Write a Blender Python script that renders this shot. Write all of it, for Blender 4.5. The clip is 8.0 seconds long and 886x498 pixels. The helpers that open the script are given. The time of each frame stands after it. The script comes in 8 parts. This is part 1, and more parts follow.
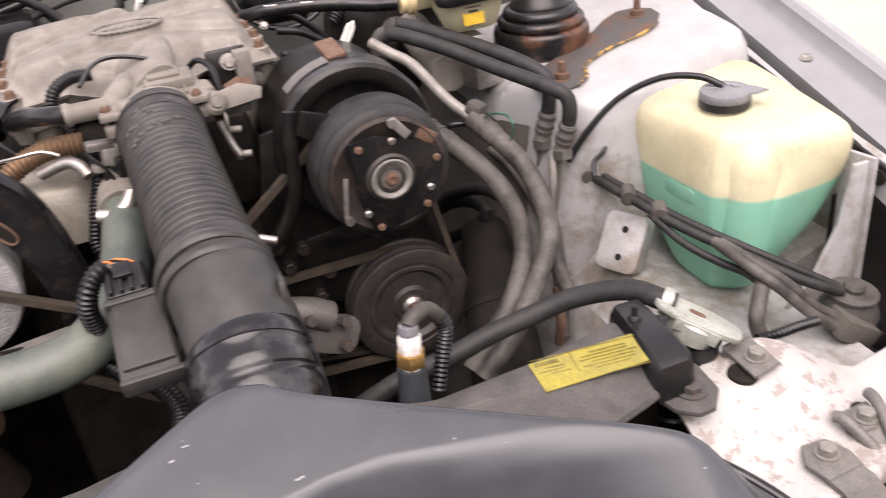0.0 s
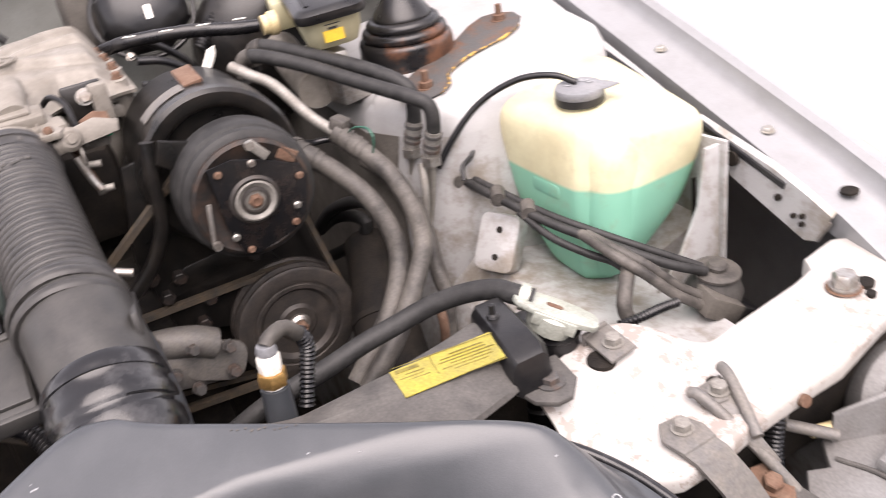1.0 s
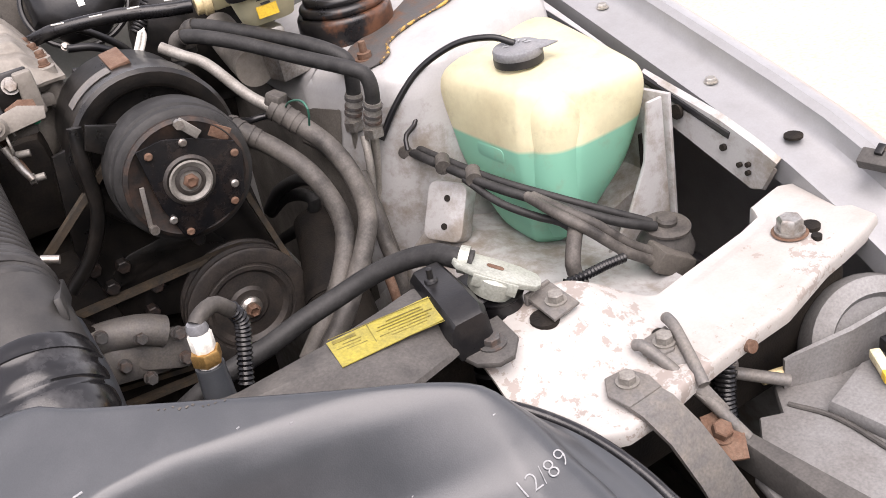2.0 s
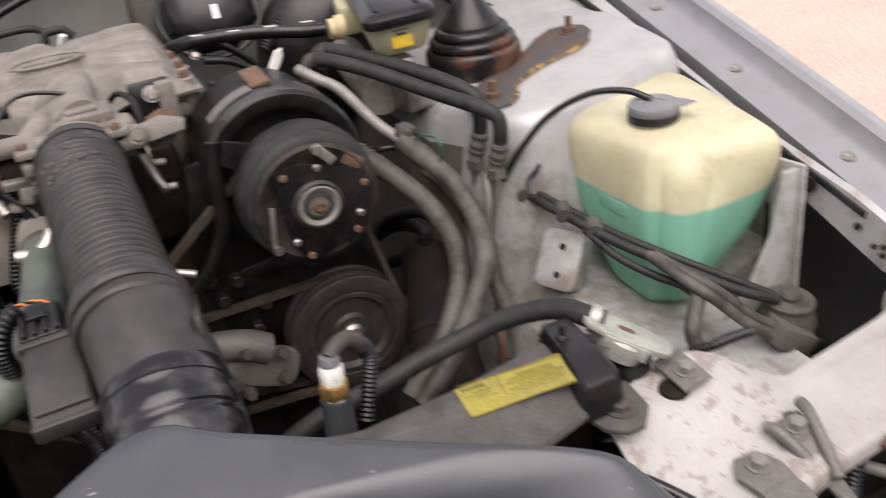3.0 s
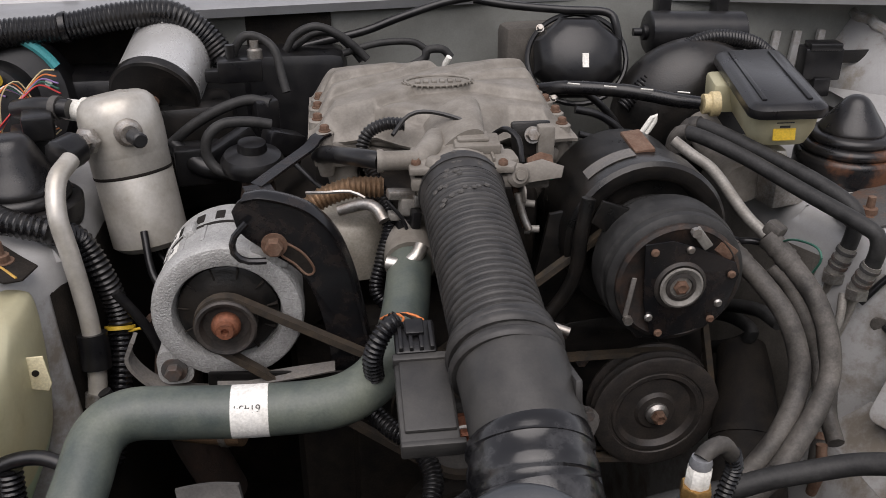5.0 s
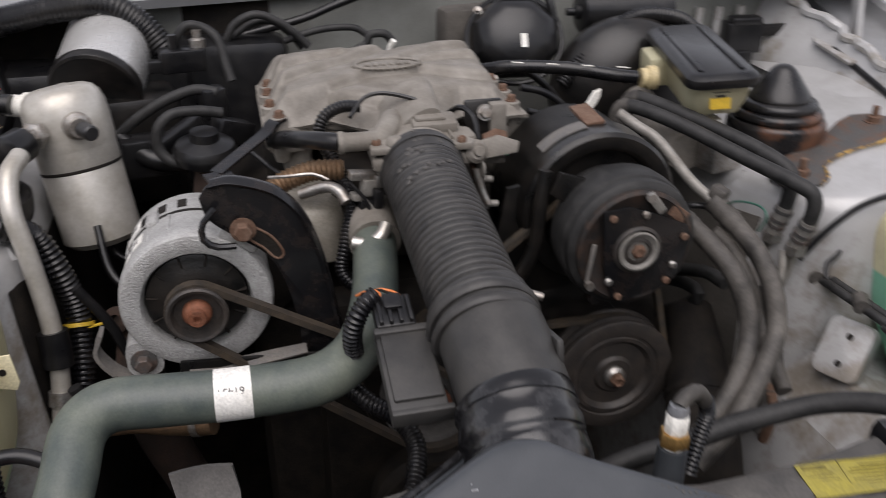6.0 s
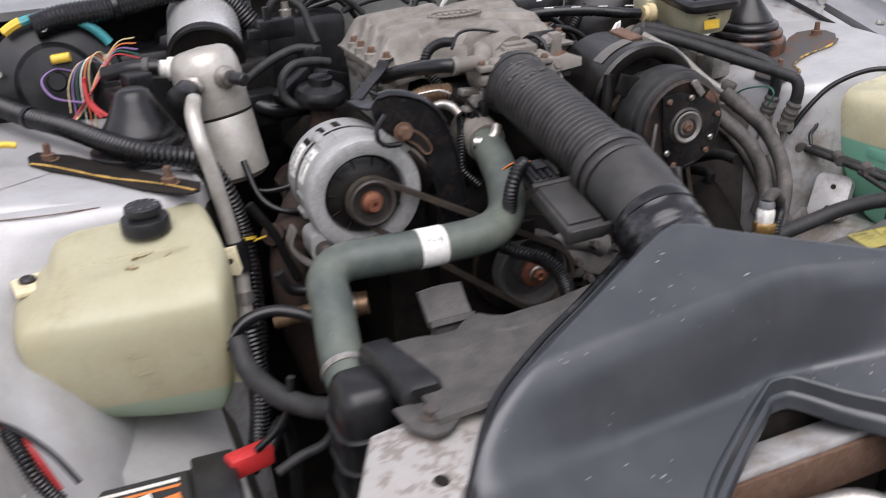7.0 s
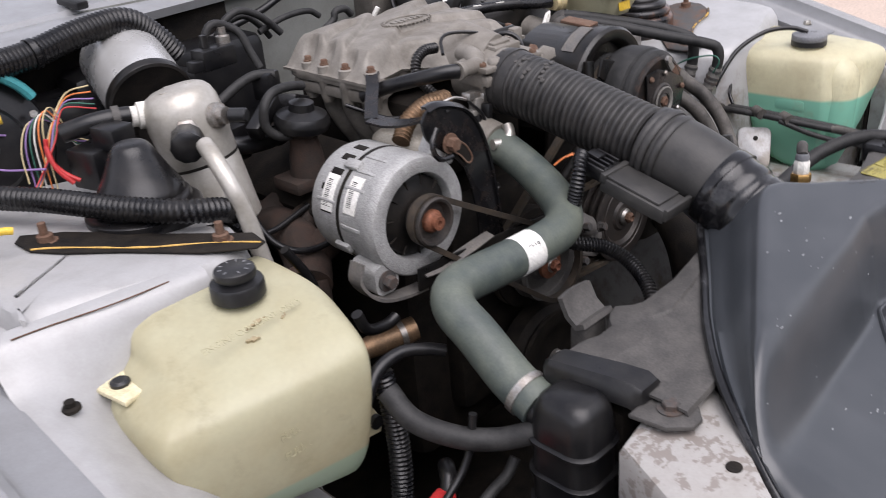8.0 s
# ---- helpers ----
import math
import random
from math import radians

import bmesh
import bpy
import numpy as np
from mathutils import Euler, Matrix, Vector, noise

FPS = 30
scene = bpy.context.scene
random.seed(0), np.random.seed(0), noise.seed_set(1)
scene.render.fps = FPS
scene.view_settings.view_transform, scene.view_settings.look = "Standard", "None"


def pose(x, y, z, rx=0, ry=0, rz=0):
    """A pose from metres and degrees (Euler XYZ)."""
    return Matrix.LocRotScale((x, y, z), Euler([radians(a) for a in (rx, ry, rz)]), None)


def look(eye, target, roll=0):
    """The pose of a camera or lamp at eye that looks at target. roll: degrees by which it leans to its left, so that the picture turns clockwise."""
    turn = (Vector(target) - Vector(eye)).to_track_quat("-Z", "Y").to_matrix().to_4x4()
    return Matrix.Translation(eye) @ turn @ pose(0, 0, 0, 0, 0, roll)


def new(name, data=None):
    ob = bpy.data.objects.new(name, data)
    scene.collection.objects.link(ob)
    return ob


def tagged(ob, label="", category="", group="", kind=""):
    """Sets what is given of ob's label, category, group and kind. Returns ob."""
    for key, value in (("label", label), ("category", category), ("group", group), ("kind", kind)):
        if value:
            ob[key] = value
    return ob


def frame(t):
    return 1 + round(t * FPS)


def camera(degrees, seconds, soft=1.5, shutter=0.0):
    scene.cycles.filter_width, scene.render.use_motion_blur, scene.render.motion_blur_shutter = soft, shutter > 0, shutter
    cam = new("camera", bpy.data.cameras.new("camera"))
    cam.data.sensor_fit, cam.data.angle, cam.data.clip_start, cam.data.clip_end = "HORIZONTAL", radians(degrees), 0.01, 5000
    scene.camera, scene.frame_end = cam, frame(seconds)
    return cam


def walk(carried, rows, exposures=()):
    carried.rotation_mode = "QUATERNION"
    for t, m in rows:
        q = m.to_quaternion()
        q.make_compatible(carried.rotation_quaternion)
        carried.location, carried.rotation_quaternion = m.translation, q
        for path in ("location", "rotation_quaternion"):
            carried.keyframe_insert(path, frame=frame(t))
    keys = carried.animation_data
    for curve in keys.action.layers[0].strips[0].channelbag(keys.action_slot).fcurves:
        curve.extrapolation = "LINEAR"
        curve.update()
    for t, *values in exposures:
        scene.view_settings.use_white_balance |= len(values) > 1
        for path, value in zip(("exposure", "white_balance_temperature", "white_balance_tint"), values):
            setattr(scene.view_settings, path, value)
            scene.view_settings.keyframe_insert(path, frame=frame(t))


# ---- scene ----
cam = camera(52.7, 8.0, soft=0.85, shutter=0.5)
PATH = [
    (0, (0.003, -0.263, 1.38), (0.561, 1.374, 0.375), -6.9),
    (0.5, (0.047, -0.275, 1.371), (0.676, 1.324, 0.346), -8.5),
    (1, (0.062, -0.301, 1.377), (0.755, 1.285, 0.374), -9.7),
    (1.2, (0.071, -0.31, 1.366), (0.804, 1.256, 0.36), -11.5),
    (2.3, (0.099, -0.316, 1.345), (0.799, 1.242, 0.305), -13.0),
    (2.5, (0.095, -0.312, 1.351), (0.777, 1.26, 0.32), -12.6),
    (3, (0.046, -0.268, 1.371), (0.674, 1.364, 0.401), -8.3),
    (3.5, (-0.019, -0.225, 1.392), (0.437, 1.485, 0.46), -4.2),
    (4, (-0.067, -0.202, 1.395), (0.261, 1.557, 0.502), -1.8),
    (4.5, (-0.101, -0.194, 1.401), (0.148, 1.586, 0.523), 0.2),
    (4.7, (-0.091, -0.201, 1.413), (0.125, 1.58, 0.528), -0.1),
    (5.8, (-0.141, -0.205, 1.396), (0.153, 1.576, 0.537), 0.4),
    (6, (-0.153, -0.219, 1.404), (0.248, 1.523, 0.508), -0.4),
    (6.5, (-0.31, -0.327, 1.405), (0.216, 1.415, 0.574), -0.9),
    (7, (-0.523, -0.421, 1.376), (0.143, 1.259, 0.519), -3.2),
    (7.2, (-0.606, -0.398, 1.368), (0.148, 1.249, 0.52), -1.4),
    (7.5, (-0.719, -0.292, 1.362), (0.258, 1.225, 0.5), -3.8),
    (7.8, (-0.831, -0.176, 1.378), (0.356, 1.17, 0.496), -7.0),
    (8, (-0.875, -0.139, 1.397), (0.347, 1.17, 0.508), -5.0),
]
walk(cam, [(t, look(eye, target, roll)) for t, eye, target, roll in PATH],
     exposures=[(0.0, 1.46, 7100, 24), (1.2, 1.86, 7000, 22), (2.3, 1.38, 6900, 20), (2.9, 1.04, 6900, 19), (3.5, 0.70, 6850, 18), (4.5, 0.50, 6750, 16), (5.8, 0.51, 6650, 16), (6.5, 0.60, 6550, 16), (7.0, 0.84, 6420, 17), (8.0, 0.86, 6430, 18)])

# ---- world: overcast daylight ----
world = bpy.data.worlds.new("overcast")
scene.world = world
world.use_nodes = True
wn, wl = world.node_tree.nodes, world.node_tree.links
sky = wn.new("ShaderNodeTexSky")
sky.sky_type = "NISHITA"
sky.sun_disc = False
sky.sun_elevation, sky.sun_rotation = radians(63), radians(194)
hsv = wn.new("ShaderNodeHueSaturation")
hsv.inputs["Saturation"].default_value = 0.25
wl.new(sky.outputs[0], hsv.inputs["Color"])
wl.new(hsv.outputs[0], wn["Background"].inputs["Color"])
wn["Background"].inputs["Strength"].default_value = 0.15
sun = new("sun", bpy.data.lights.new("sun", "SUN"))
sun.data.energy, sun.data.angle, sun.data.color = 1.9, radians(65), (1.0, 0.98, 0.95)
sun.matrix_world = look((-0.5, -1.5, 4.9), (0, 0.5, 0.9))


# ---- materials ----
def mat(name, base, rough=0.6, metal=0.0, dirt=None, dirt_amount=0.4, scale=30.0, bump=0.1, fine=400.0, spec=0.5, coat=0.0, trans=0.0, tint=0.3):
    """Base colour with two scales of variation: dirt in patches and fine grain, with a bump."""
    m = bpy.data.materials.new(name)
    m.use_nodes = True
    n, l = m.node_tree.nodes, m.node_tree.links
    p = n["Principled BSDF"]
    geo = n.new("ShaderNodeTexCoord")
    big = n.new("ShaderNodeTexNoise")
    big.inputs["Scale"].default_value, big.inputs["Detail"].default_value, big.inputs["Roughness"].default_value = scale, 8.0, 0.65
    small = n.new("ShaderNodeTexNoise")
    small.inputs["Scale"].default_value, small.inputs["Detail"].default_value = fine, 4.0
    l.new(geo.outputs["Object"], big.inputs["Vector"])
    l.new(geo.outputs["Object"], small.inputs["Vector"])
    ramp = n.new("ShaderNodeValToRGB")
    ramp.color_ramp.elements[0].position = 0.55 - 0.35 * dirt_amount
    ramp.color_ramp.elements[1].position = 0.92 - 0.2 * dirt_amount
    l.new(big.outputs["Fac"], ramp.inputs["Fac"])
    mix = n.new("ShaderNodeMix")
    mix.data_type = "RGBA"
    mix.inputs[6].default_value = (*base, 1)
    mix.inputs[7].default_value = (*(dirt or [c * 0.6 for c in base]), 1)
    l.new(ramp.outputs["Color"], mix.inputs[0])
    grain = n.new("ShaderNodeMix")
    grain.data_type, grain.blend_type = "RGBA", "MULTIPLY"
    grain.inputs[0].default_value = tint
    l.new(mix.outputs[2], grain.inputs[6])
    gr = n.new("ShaderNodeValToRGB")
    gr.color_ramp.elements[0].color, gr.color_ramp.elements[0].position = (0.25, 0.25, 0.25, 1), 0.3
    gr.color_ramp.elements[1].color, gr.color_ramp.elements[1].position = (1.3, 1.3, 1.3, 1), 0.7
    l.new(small.outputs["Fac"], gr.inputs["Fac"])
    l.new(gr.outputs["Color"], grain.inputs[7])
    l.new(grain.outputs[2], p.inputs["Base Color"])
    rr = n.new("ShaderNodeMapRange")
    rr.inputs["To Min"].default_value, rr.inputs["To Max"].default_value = max(0.03, rough - 0.12), min(1.0, rough + 0.15)
    l.new(big.outputs["Fac"], rr.inputs["Value"])
    l.new(rr.outputs["Result"], p.inputs["Roughness"])
    p.inputs["Metallic"].default_value = metal
    p.inputs["Specular IOR Level"].default_value = spec
    p.inputs["Coat Weight"].default_value = coat
    p.inputs["Transmission Weight"].default_value = trans
    if bump:
        b = n.new("ShaderNodeBump")
        b.inputs["Strength"].default_value, b.inputs["Distance"].default_value = bump, 0.002
        l.new(small.outputs["Fac"], b.inputs["Height"])
        l.new(b.outputs[0], p.inputs["Normal"])
    return m


DUST = (0.16, 0.14, 0.12)
M = {
    "duct": mat("duct_plastic", (0.036, 0.040, 0.045), 0.33, dirt=(0.056, 0.060, 0.066), dirt_amount=0.35, scale=14, bump=0.05, fine=900, spec=0.6, tint=0.15),
    "plastic": mat("black_plastic", (0.006, 0.006, 0.007), 0.30, dirt=(0.020, 0.019, 0.018), dirt_amount=0.4, scale=35, bump=0.06, spec=0.4),
    "cover": mat("dusty_black_plastic", (0.05, 0.048, 0.046), 0.6, dirt=(0.10, 0.094, 0.087), dirt_amount=0.7, scale=40, spec=0.3),
    "rubber": mat("dusty_rubber", (0.014, 0.014, 0.014), 0.55, dirt=(0.042, 0.041, 0.040), dirt_amount=0.55, scale=60, spec=0.3),
    "dusty": mat("dust_grey_plastic", (0.026, 0.0255, 0.025), 0.48, dirt=(0.056, 0.053, 0.049), dirt_amount=0.55, scale=28, spec=0.4, tint=0.15),
    "dustrubber": mat("dust_grey_rubber", (0.017, 0.0165, 0.0165), 0.46, dirt=(0.052, 0.049, 0.046), dirt_amount=0.5, scale=45, bump=0.06, spec=0.45, tint=0.2),
    "greyhose": mat("grey_dusty_hose", (0.030, 0.028, 0.026), 0.55, dirt=(0.150, 0.137, 0.122), dirt_amount=0.62, scale=26, spec=0.3, bump=0.06),
    "radhose": mat("green_grey_rubber", (0.045, 0.058, 0.056), 0.45, dirt=(0.135, 0.15, 0.118), dirt_amount=0.62, scale=18, tint=0.2),
    "loom": mat("split_loom_plastic", (0.006, 0.006, 0.007), 0.26, dirt=(0.026, 0.024, 0.022), dirt_amount=0.3, bump=0.04, spec=0.4),
    "cast": mat("dusty_cast_aluminium", (0.225, 0.208, 0.183), 0.58, 0.1, dirt=(0.098, 0.084, 0.066), dirt_amount=0.6, scale=28, bump=0.2, fine=350, tint=0.14),
    "altcast": mat("bright_cast_aluminium", (0.42, 0.42, 0.41), 0.55, 0.35, dirt=(0.28, 0.275, 0.265), dirt_amount=0.5, scale=60, bump=0.7, fine=500),
    "alu": mat("aluminium", (0.6, 0.58, 0.54), 0.38, 0.85, dirt=(0.36, 0.33, 0.28), dirt_amount=0.6, scale=25, bump=0.08),
    "can": mat("pale_bare_aluminium", (0.50, 0.48, 0.44), 0.36, 0.45, dirt=(0.30, 0.27, 0.22), dirt_amount=0.5, scale=22, bump=0.05, fine=250, tint=0.10),
    "bright": mat("bright_silver_shell", (0.58, 0.58, 0.57), 0.26, 0.45, dirt=(0.36, 0.35, 0.33), dirt_amount=0.3, scale=14, bump=0.02, fine=300, tint=0.05),
    "steel": mat("steel", (0.42, 0.41, 0.39), 0.4, 0.85, dirt=(0.2, 0.15, 0.11), dirt_amount=0.5, scale=80),
    "blackmetal": mat("black_painted_metal", (0.006, 0.006, 0.006), 0.30, dirt=(0.022, 0.018, 0.015), dirt_amount=0.45, scale=40, bump=0.12, spec=0.4),
    "clutch": mat("clutch_face_metal", (0.022, 0.02, 0.019), 0.5, 0.3, dirt=(0.08, 0.045, 0.03), dirt_amount=0.35, scale=60, bump=0.2),
    "rust": mat("rusty_steel", (0.11, 0.055, 0.033), 0.8, 0.2, dirt=(0.18, 0.12, 0.085), dirt_amount=0.6, scale=90, bump=0.4),
    "grimerust": mat("grimy_rust_brown_steel", (0.060, 0.058, 0.056), 0.65, 0.1, dirt=(0.13, 0.062, 0.032), dirt_amount=0.3, scale=45, bump=0.3),
    "rustred": mat("rusted_hub", (0.26, 0.1, 0.055), 0.65, 0.5, dirt=(0.12, 0.06, 0.04), dirt_amount=0.4, scale=120, bump=0.3),
    "brass": mat("brass", (0.62, 0.38, 0.14), 0.35, 0.9, dirt=(0.35, 0.22, 0.1), dirt_amount=0.4, scale=90),
    "copper": mat("bronzed_flex_pipe", (0.30, 0.19, 0.11), 0.45, 0.75, dirt=(0.14, 0.1, 0.07), dirt_amount=0.5, scale=70),
    "paint": mat("silver_white_paint", (0.375, 0.373, 0.370), 0.38, 0.15, dirt=(0.29, 0.285, 0.275), dirt_amount=0.35, scale=22, bump=0.015, coat=0.15, tint=0.06),
    "silver": mat("silver_metallic_paint", (0.26, 0.264, 0.27), 0.36, 0.25, dirt=(0.205, 0.205, 0.205), dirt_amount=0.35, scale=22, bump=0.015, coat=0.15, tint=0.06),
    "white_panel": mat("old_white_paint", (0.37, 0.360, 0.345), 0.5, dirt=(0.28, 0.258, 0.232), dirt_amount=0.5, scale=12, bump=0.02, tint=0.08),
    "dirtypaint": mat("grimy_silver_paint", (0.50, 0.48, 0.45), 0.6, 0.1, dirt=(0.13, 0.11, 0.09), dirt_amount=0.8, scale=16, bump=0.08),
    "belt": mat("drive_belt", (0.032, 0.028, 0.023), 0.7, dirt=(0.10, 0.068, 0.038), dirt_amount=0.5, scale=60),
    "darkbelt": mat("darker_drive_belt", (0.024, 0.020, 0.016), 0.6, dirt=(0.07, 0.05, 0.032), dirt_amount=0.5, scale=60),
    # grime colour taken near black, so it also paints the bay's deep shade
    "dark": mat("grime_and_bay_shade", (0.009, 0.008, 0.0075), 0.7, 0.0, dirt=(0.032, 0.026, 0.020), dirt_amount=0.5, scale=30, bump=0.3, spec=0.15),
    "white": mat("white_plastic", (0.72, 0.71, 0.66), 0.5, dirt=(0.5, 0.47, 0.4), dirt_amount=0.4, scale=60),
    "cream": mat("cream_plastic", (0.66, 0.6, 0.4), 0.5, dirt=(0.5, 0.42, 0.25), dirt_amount=0.4, scale=60),
    "yellow": mat("yellow_foil_label", (0.38, 0.32, 0.05), 0.34, 0.2, dirt=(0.20, 0.175, 0.06), dirt_amount=0.6, scale=40),
    "ink": mat("black_ink", (0.02, 0.02, 0.02), 0.6),
    "faded": mat("faded_label_print", (0.11, 0.09, 0.02), 0.4, dirt=(0.26, 0.21, 0.03), dirt_amount=0.5, scale=90),
    "chalk": mat("white_paint_marker", (0.38, 0.39, 0.40), 0.8, dirt=(0.10, 0.105, 0.11), dirt_amount=0.75, scale=300),
    "paper": mat("white_label", (0.75, 0.74, 0.7), 0.55, dirt=(0.6, 0.58, 0.52), dirt_amount=0.3),
    "cap": mat("black_cap", (0.010, 0.010, 0.011), 0.4, dirt=(0.03, 0.03, 0.03), dirt_amount=0.3),
    "greycap": mat("grey_cap", (0.15, 0.155, 0.165), 0.5, dirt=(0.22, 0.22, 0.22), dirt_amount=0.5),
    "bootrubber": mat("rubber_boot", (0.008, 0.008, 0.009), 0.28, dirt=(0.026, 0.023, 0.021), dirt_amount=0.4, bump=0.05, spec=0.4),
    "sealer": mat("ochre_seam_sealer", (0.5, 0.3, 0.06), 0.6, dirt=(0.25, 0.14, 0.04), dirt_amount=0.4, scale=120),
    "concrete": mat("pinkish_concrete", (0.50, 0.40, 0.33), 0.9, dirt=(0.42, 0.34, 0.28), dirt_amount=0.5, scale=2.5, bump=0.3, fine=60),
    "greyplastic": mat("grey_header_plastic", (0.19, 0.19, 0.188), 0.6, dirt=(0.12, 0.112, 0.105), dirt_amount=0.6, scale=20),
    "red": mat("red_plastic", (0.5, 0.03, 0.03), 0.45), "orange": mat("orange_wire", (0.7, 0.2, 0.05), 0.5), "green": mat("green_plastic", (0.03, 0.4, 0.2), 0.5), "wiregreen": mat("faded_green_wire", (0.02, 0.11, 0.075), 0.5),
    "purple": mat("purple_wire", (0.25, 0.15, 0.35), 0.5), "teal": mat("teal_tape", (0.05, 0.3, 0.32), 0.5), "tan": mat("tan_wire", (0.55, 0.45, 0.25), 0.5),
    "bracket": mat("grey_steel_bracket", (0.13, 0.125, 0.12), 0.6, 0.3, dirt=(0.2, 0.18, 0.155), dirt_amount=0.5, scale=60),
    # for the unseen wall that cuts the light from the horizon
    "hedge": mat("dark_green_light_block", (0.045, 0.06, 0.035), 0.8, dirt=(0.02, 0.03, 0.015), dirt_amount=0.6, scale=6, bump=0.5, fine=40),
    "gloss": mat("shiny_black_rubber", (0.007, 0.007, 0.008), 0.20, dirt=(0.085, 0.085, 0.088), dirt_amount=0.12, scale=30, bump=0.03, tint=0.1),
    "blackgloss": mat("worn_black_metal", (0.008, 0.008, 0.009), 0.24, 0.1, dirt=(0.030, 0.021, 0.017), dirt_amount=0.2, scale=60, bump=0.1),
    "pulley": mat("worn_grey_pulley", (0.035, 0.032, 0.030), 0.5, 0.3, dirt=(0.075, 0.06, 0.05), dirt_amount=0.5, scale=50, bump=0.1),
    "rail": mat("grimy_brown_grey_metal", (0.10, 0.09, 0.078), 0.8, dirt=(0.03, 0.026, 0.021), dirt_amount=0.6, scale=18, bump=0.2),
    "pale": mat("dull_pale_metal", (0.38, 0.40, 0.355), 0.4, 0.3, dirt=(0.24, 0.25, 0.215), dirt_amount=0.5, scale=60),
    "pipe": mat("dusty_metal_pipe", (0.26, 0.25, 0.23), 0.6, 0.4, dirt=(0.16, 0.145, 0.125), dirt_amount=0.6, scale=60),
    "rocker": mat("pale_cast_cover", (0.36, 0.335, 0.285), 0.5, 0.2, dirt=(0.2, 0.175, 0.14), dirt_amount=0.5, scale=30),
    "firewall": mat("pale_green_grey_paint", (0.215, 0.222, 0.206), 0.55, dirt=(0.10, 0.097, 0.086), dirt_amount=0.6, scale=7, bump=0.03, tint=0.1),
    # rust brown with the shade of the recess put into the colour
    "manifold": mat("shade_darkened_rusty_casting", (0.024, 0.016, 0.012), 0.85, dirt=(0.070, 0.036, 0.024), dirt_amount=0.4, scale=30, bump=0.3),
    "scuff": mat("brown_scuffed_plastic", (0.30, 0.235, 0.14), 0.5, dirt=(0.40, 0.34, 0.20), dirt_amount=0.6, scale=120),
    "zip": mat("yellow_cable_tie", (0.75, 0.5, 0.05), 0.45),
}


def chipped(name, scale, under, amount=0.56, width=0.02, wide=9, over="paint"):
    """Old paint flaked off, or soiled, in islands down to another colour."""
    m = M[over].copy()
    m.name = name
    n, l = m.node_tree.nodes, m.node_tree.links
    p = n["Principled BSDF"]
    src = p.inputs["Base Color"].links[0].from_socket
    t = n.new("ShaderNodeTexCoord")
    z = n.new("ShaderNodeTexNoise")
    z.inputs["Scale"].default_value, z.inputs["Detail"].default_value, z.inputs["Roughness"].default_value = scale, 8, 0.7
    z2 = n.new("ShaderNodeTexNoise")
    z2.inputs["Scale"].default_value = wide
    l.new(t.outputs["Object"], z.inputs["Vector"])
    l.new(t.outputs["Object"], z2.inputs["Vector"])
    add = n.new("ShaderNodeMath")
    add.operation = "MULTIPLY_ADD"
    add.inputs[1].default_value = 0.5
    l.new(z2.outputs["Fac"], add.inputs[0])
    l.new(z.outputs["Fac"], add.inputs[2])
    r = n.new("ShaderNodeValToRGB")
    r.color_ramp.elements[0].position, r.color_ramp.elements[1].position = amount + 0.25, amount + 0.25 + width
    l.new(add.outputs[0], r.inputs["Fac"])
    mx = n.new("ShaderNodeMix")
    mx.data_type = "RGBA"
    mx.inputs[7].default_value = (*under, 1)
    l.new(r.outputs["Color"], mx.inputs[0])
    l.new(src, mx.inputs[6])
    l.new(mx.outputs[2], p.inputs["Base Color"])
    return m


M["rustrubber"] = chipped("rust_stained_rubber", 24, (0.10, 0.045, 0.025), 0.50, 0.16, 9, "bootrubber")
M["oldsealer"] = chipped("dirty_ochre_sealer", 90, (0.07, 0.05, 0.035), 0.47, 0.05, 40, "sealer")
M["plate"] = chipped("black_plate_with_rust_blooms", 40, (0.10, 0.05, 0.03), 0.56, 0.08, 14, "grimerust")
M["chipped"] = chipped("worn_white_paint", 75, (0.24, 0.21, 0.19), 0.66, over="white_panel")
M["chippy"] = chipped("flaking_white_paint", 70, (0.24, 0.21, 0.19), 0.50, over="white_panel")
M["flaked"] = chipped("badly_flaked_paint", 60, (0.22, 0.195, 0.175), 0.545, over="white_panel")
M["lightgrime"] = chipped("lightly_soiled_paint", 22, (0.24, 0.215, 0.18), 0.56, 0.16, 7)
M["dirtypaint"] = chipped("grime_streaked_paint", 22, (0.21, 0.185, 0.155), 0.455, 0.20, 6)


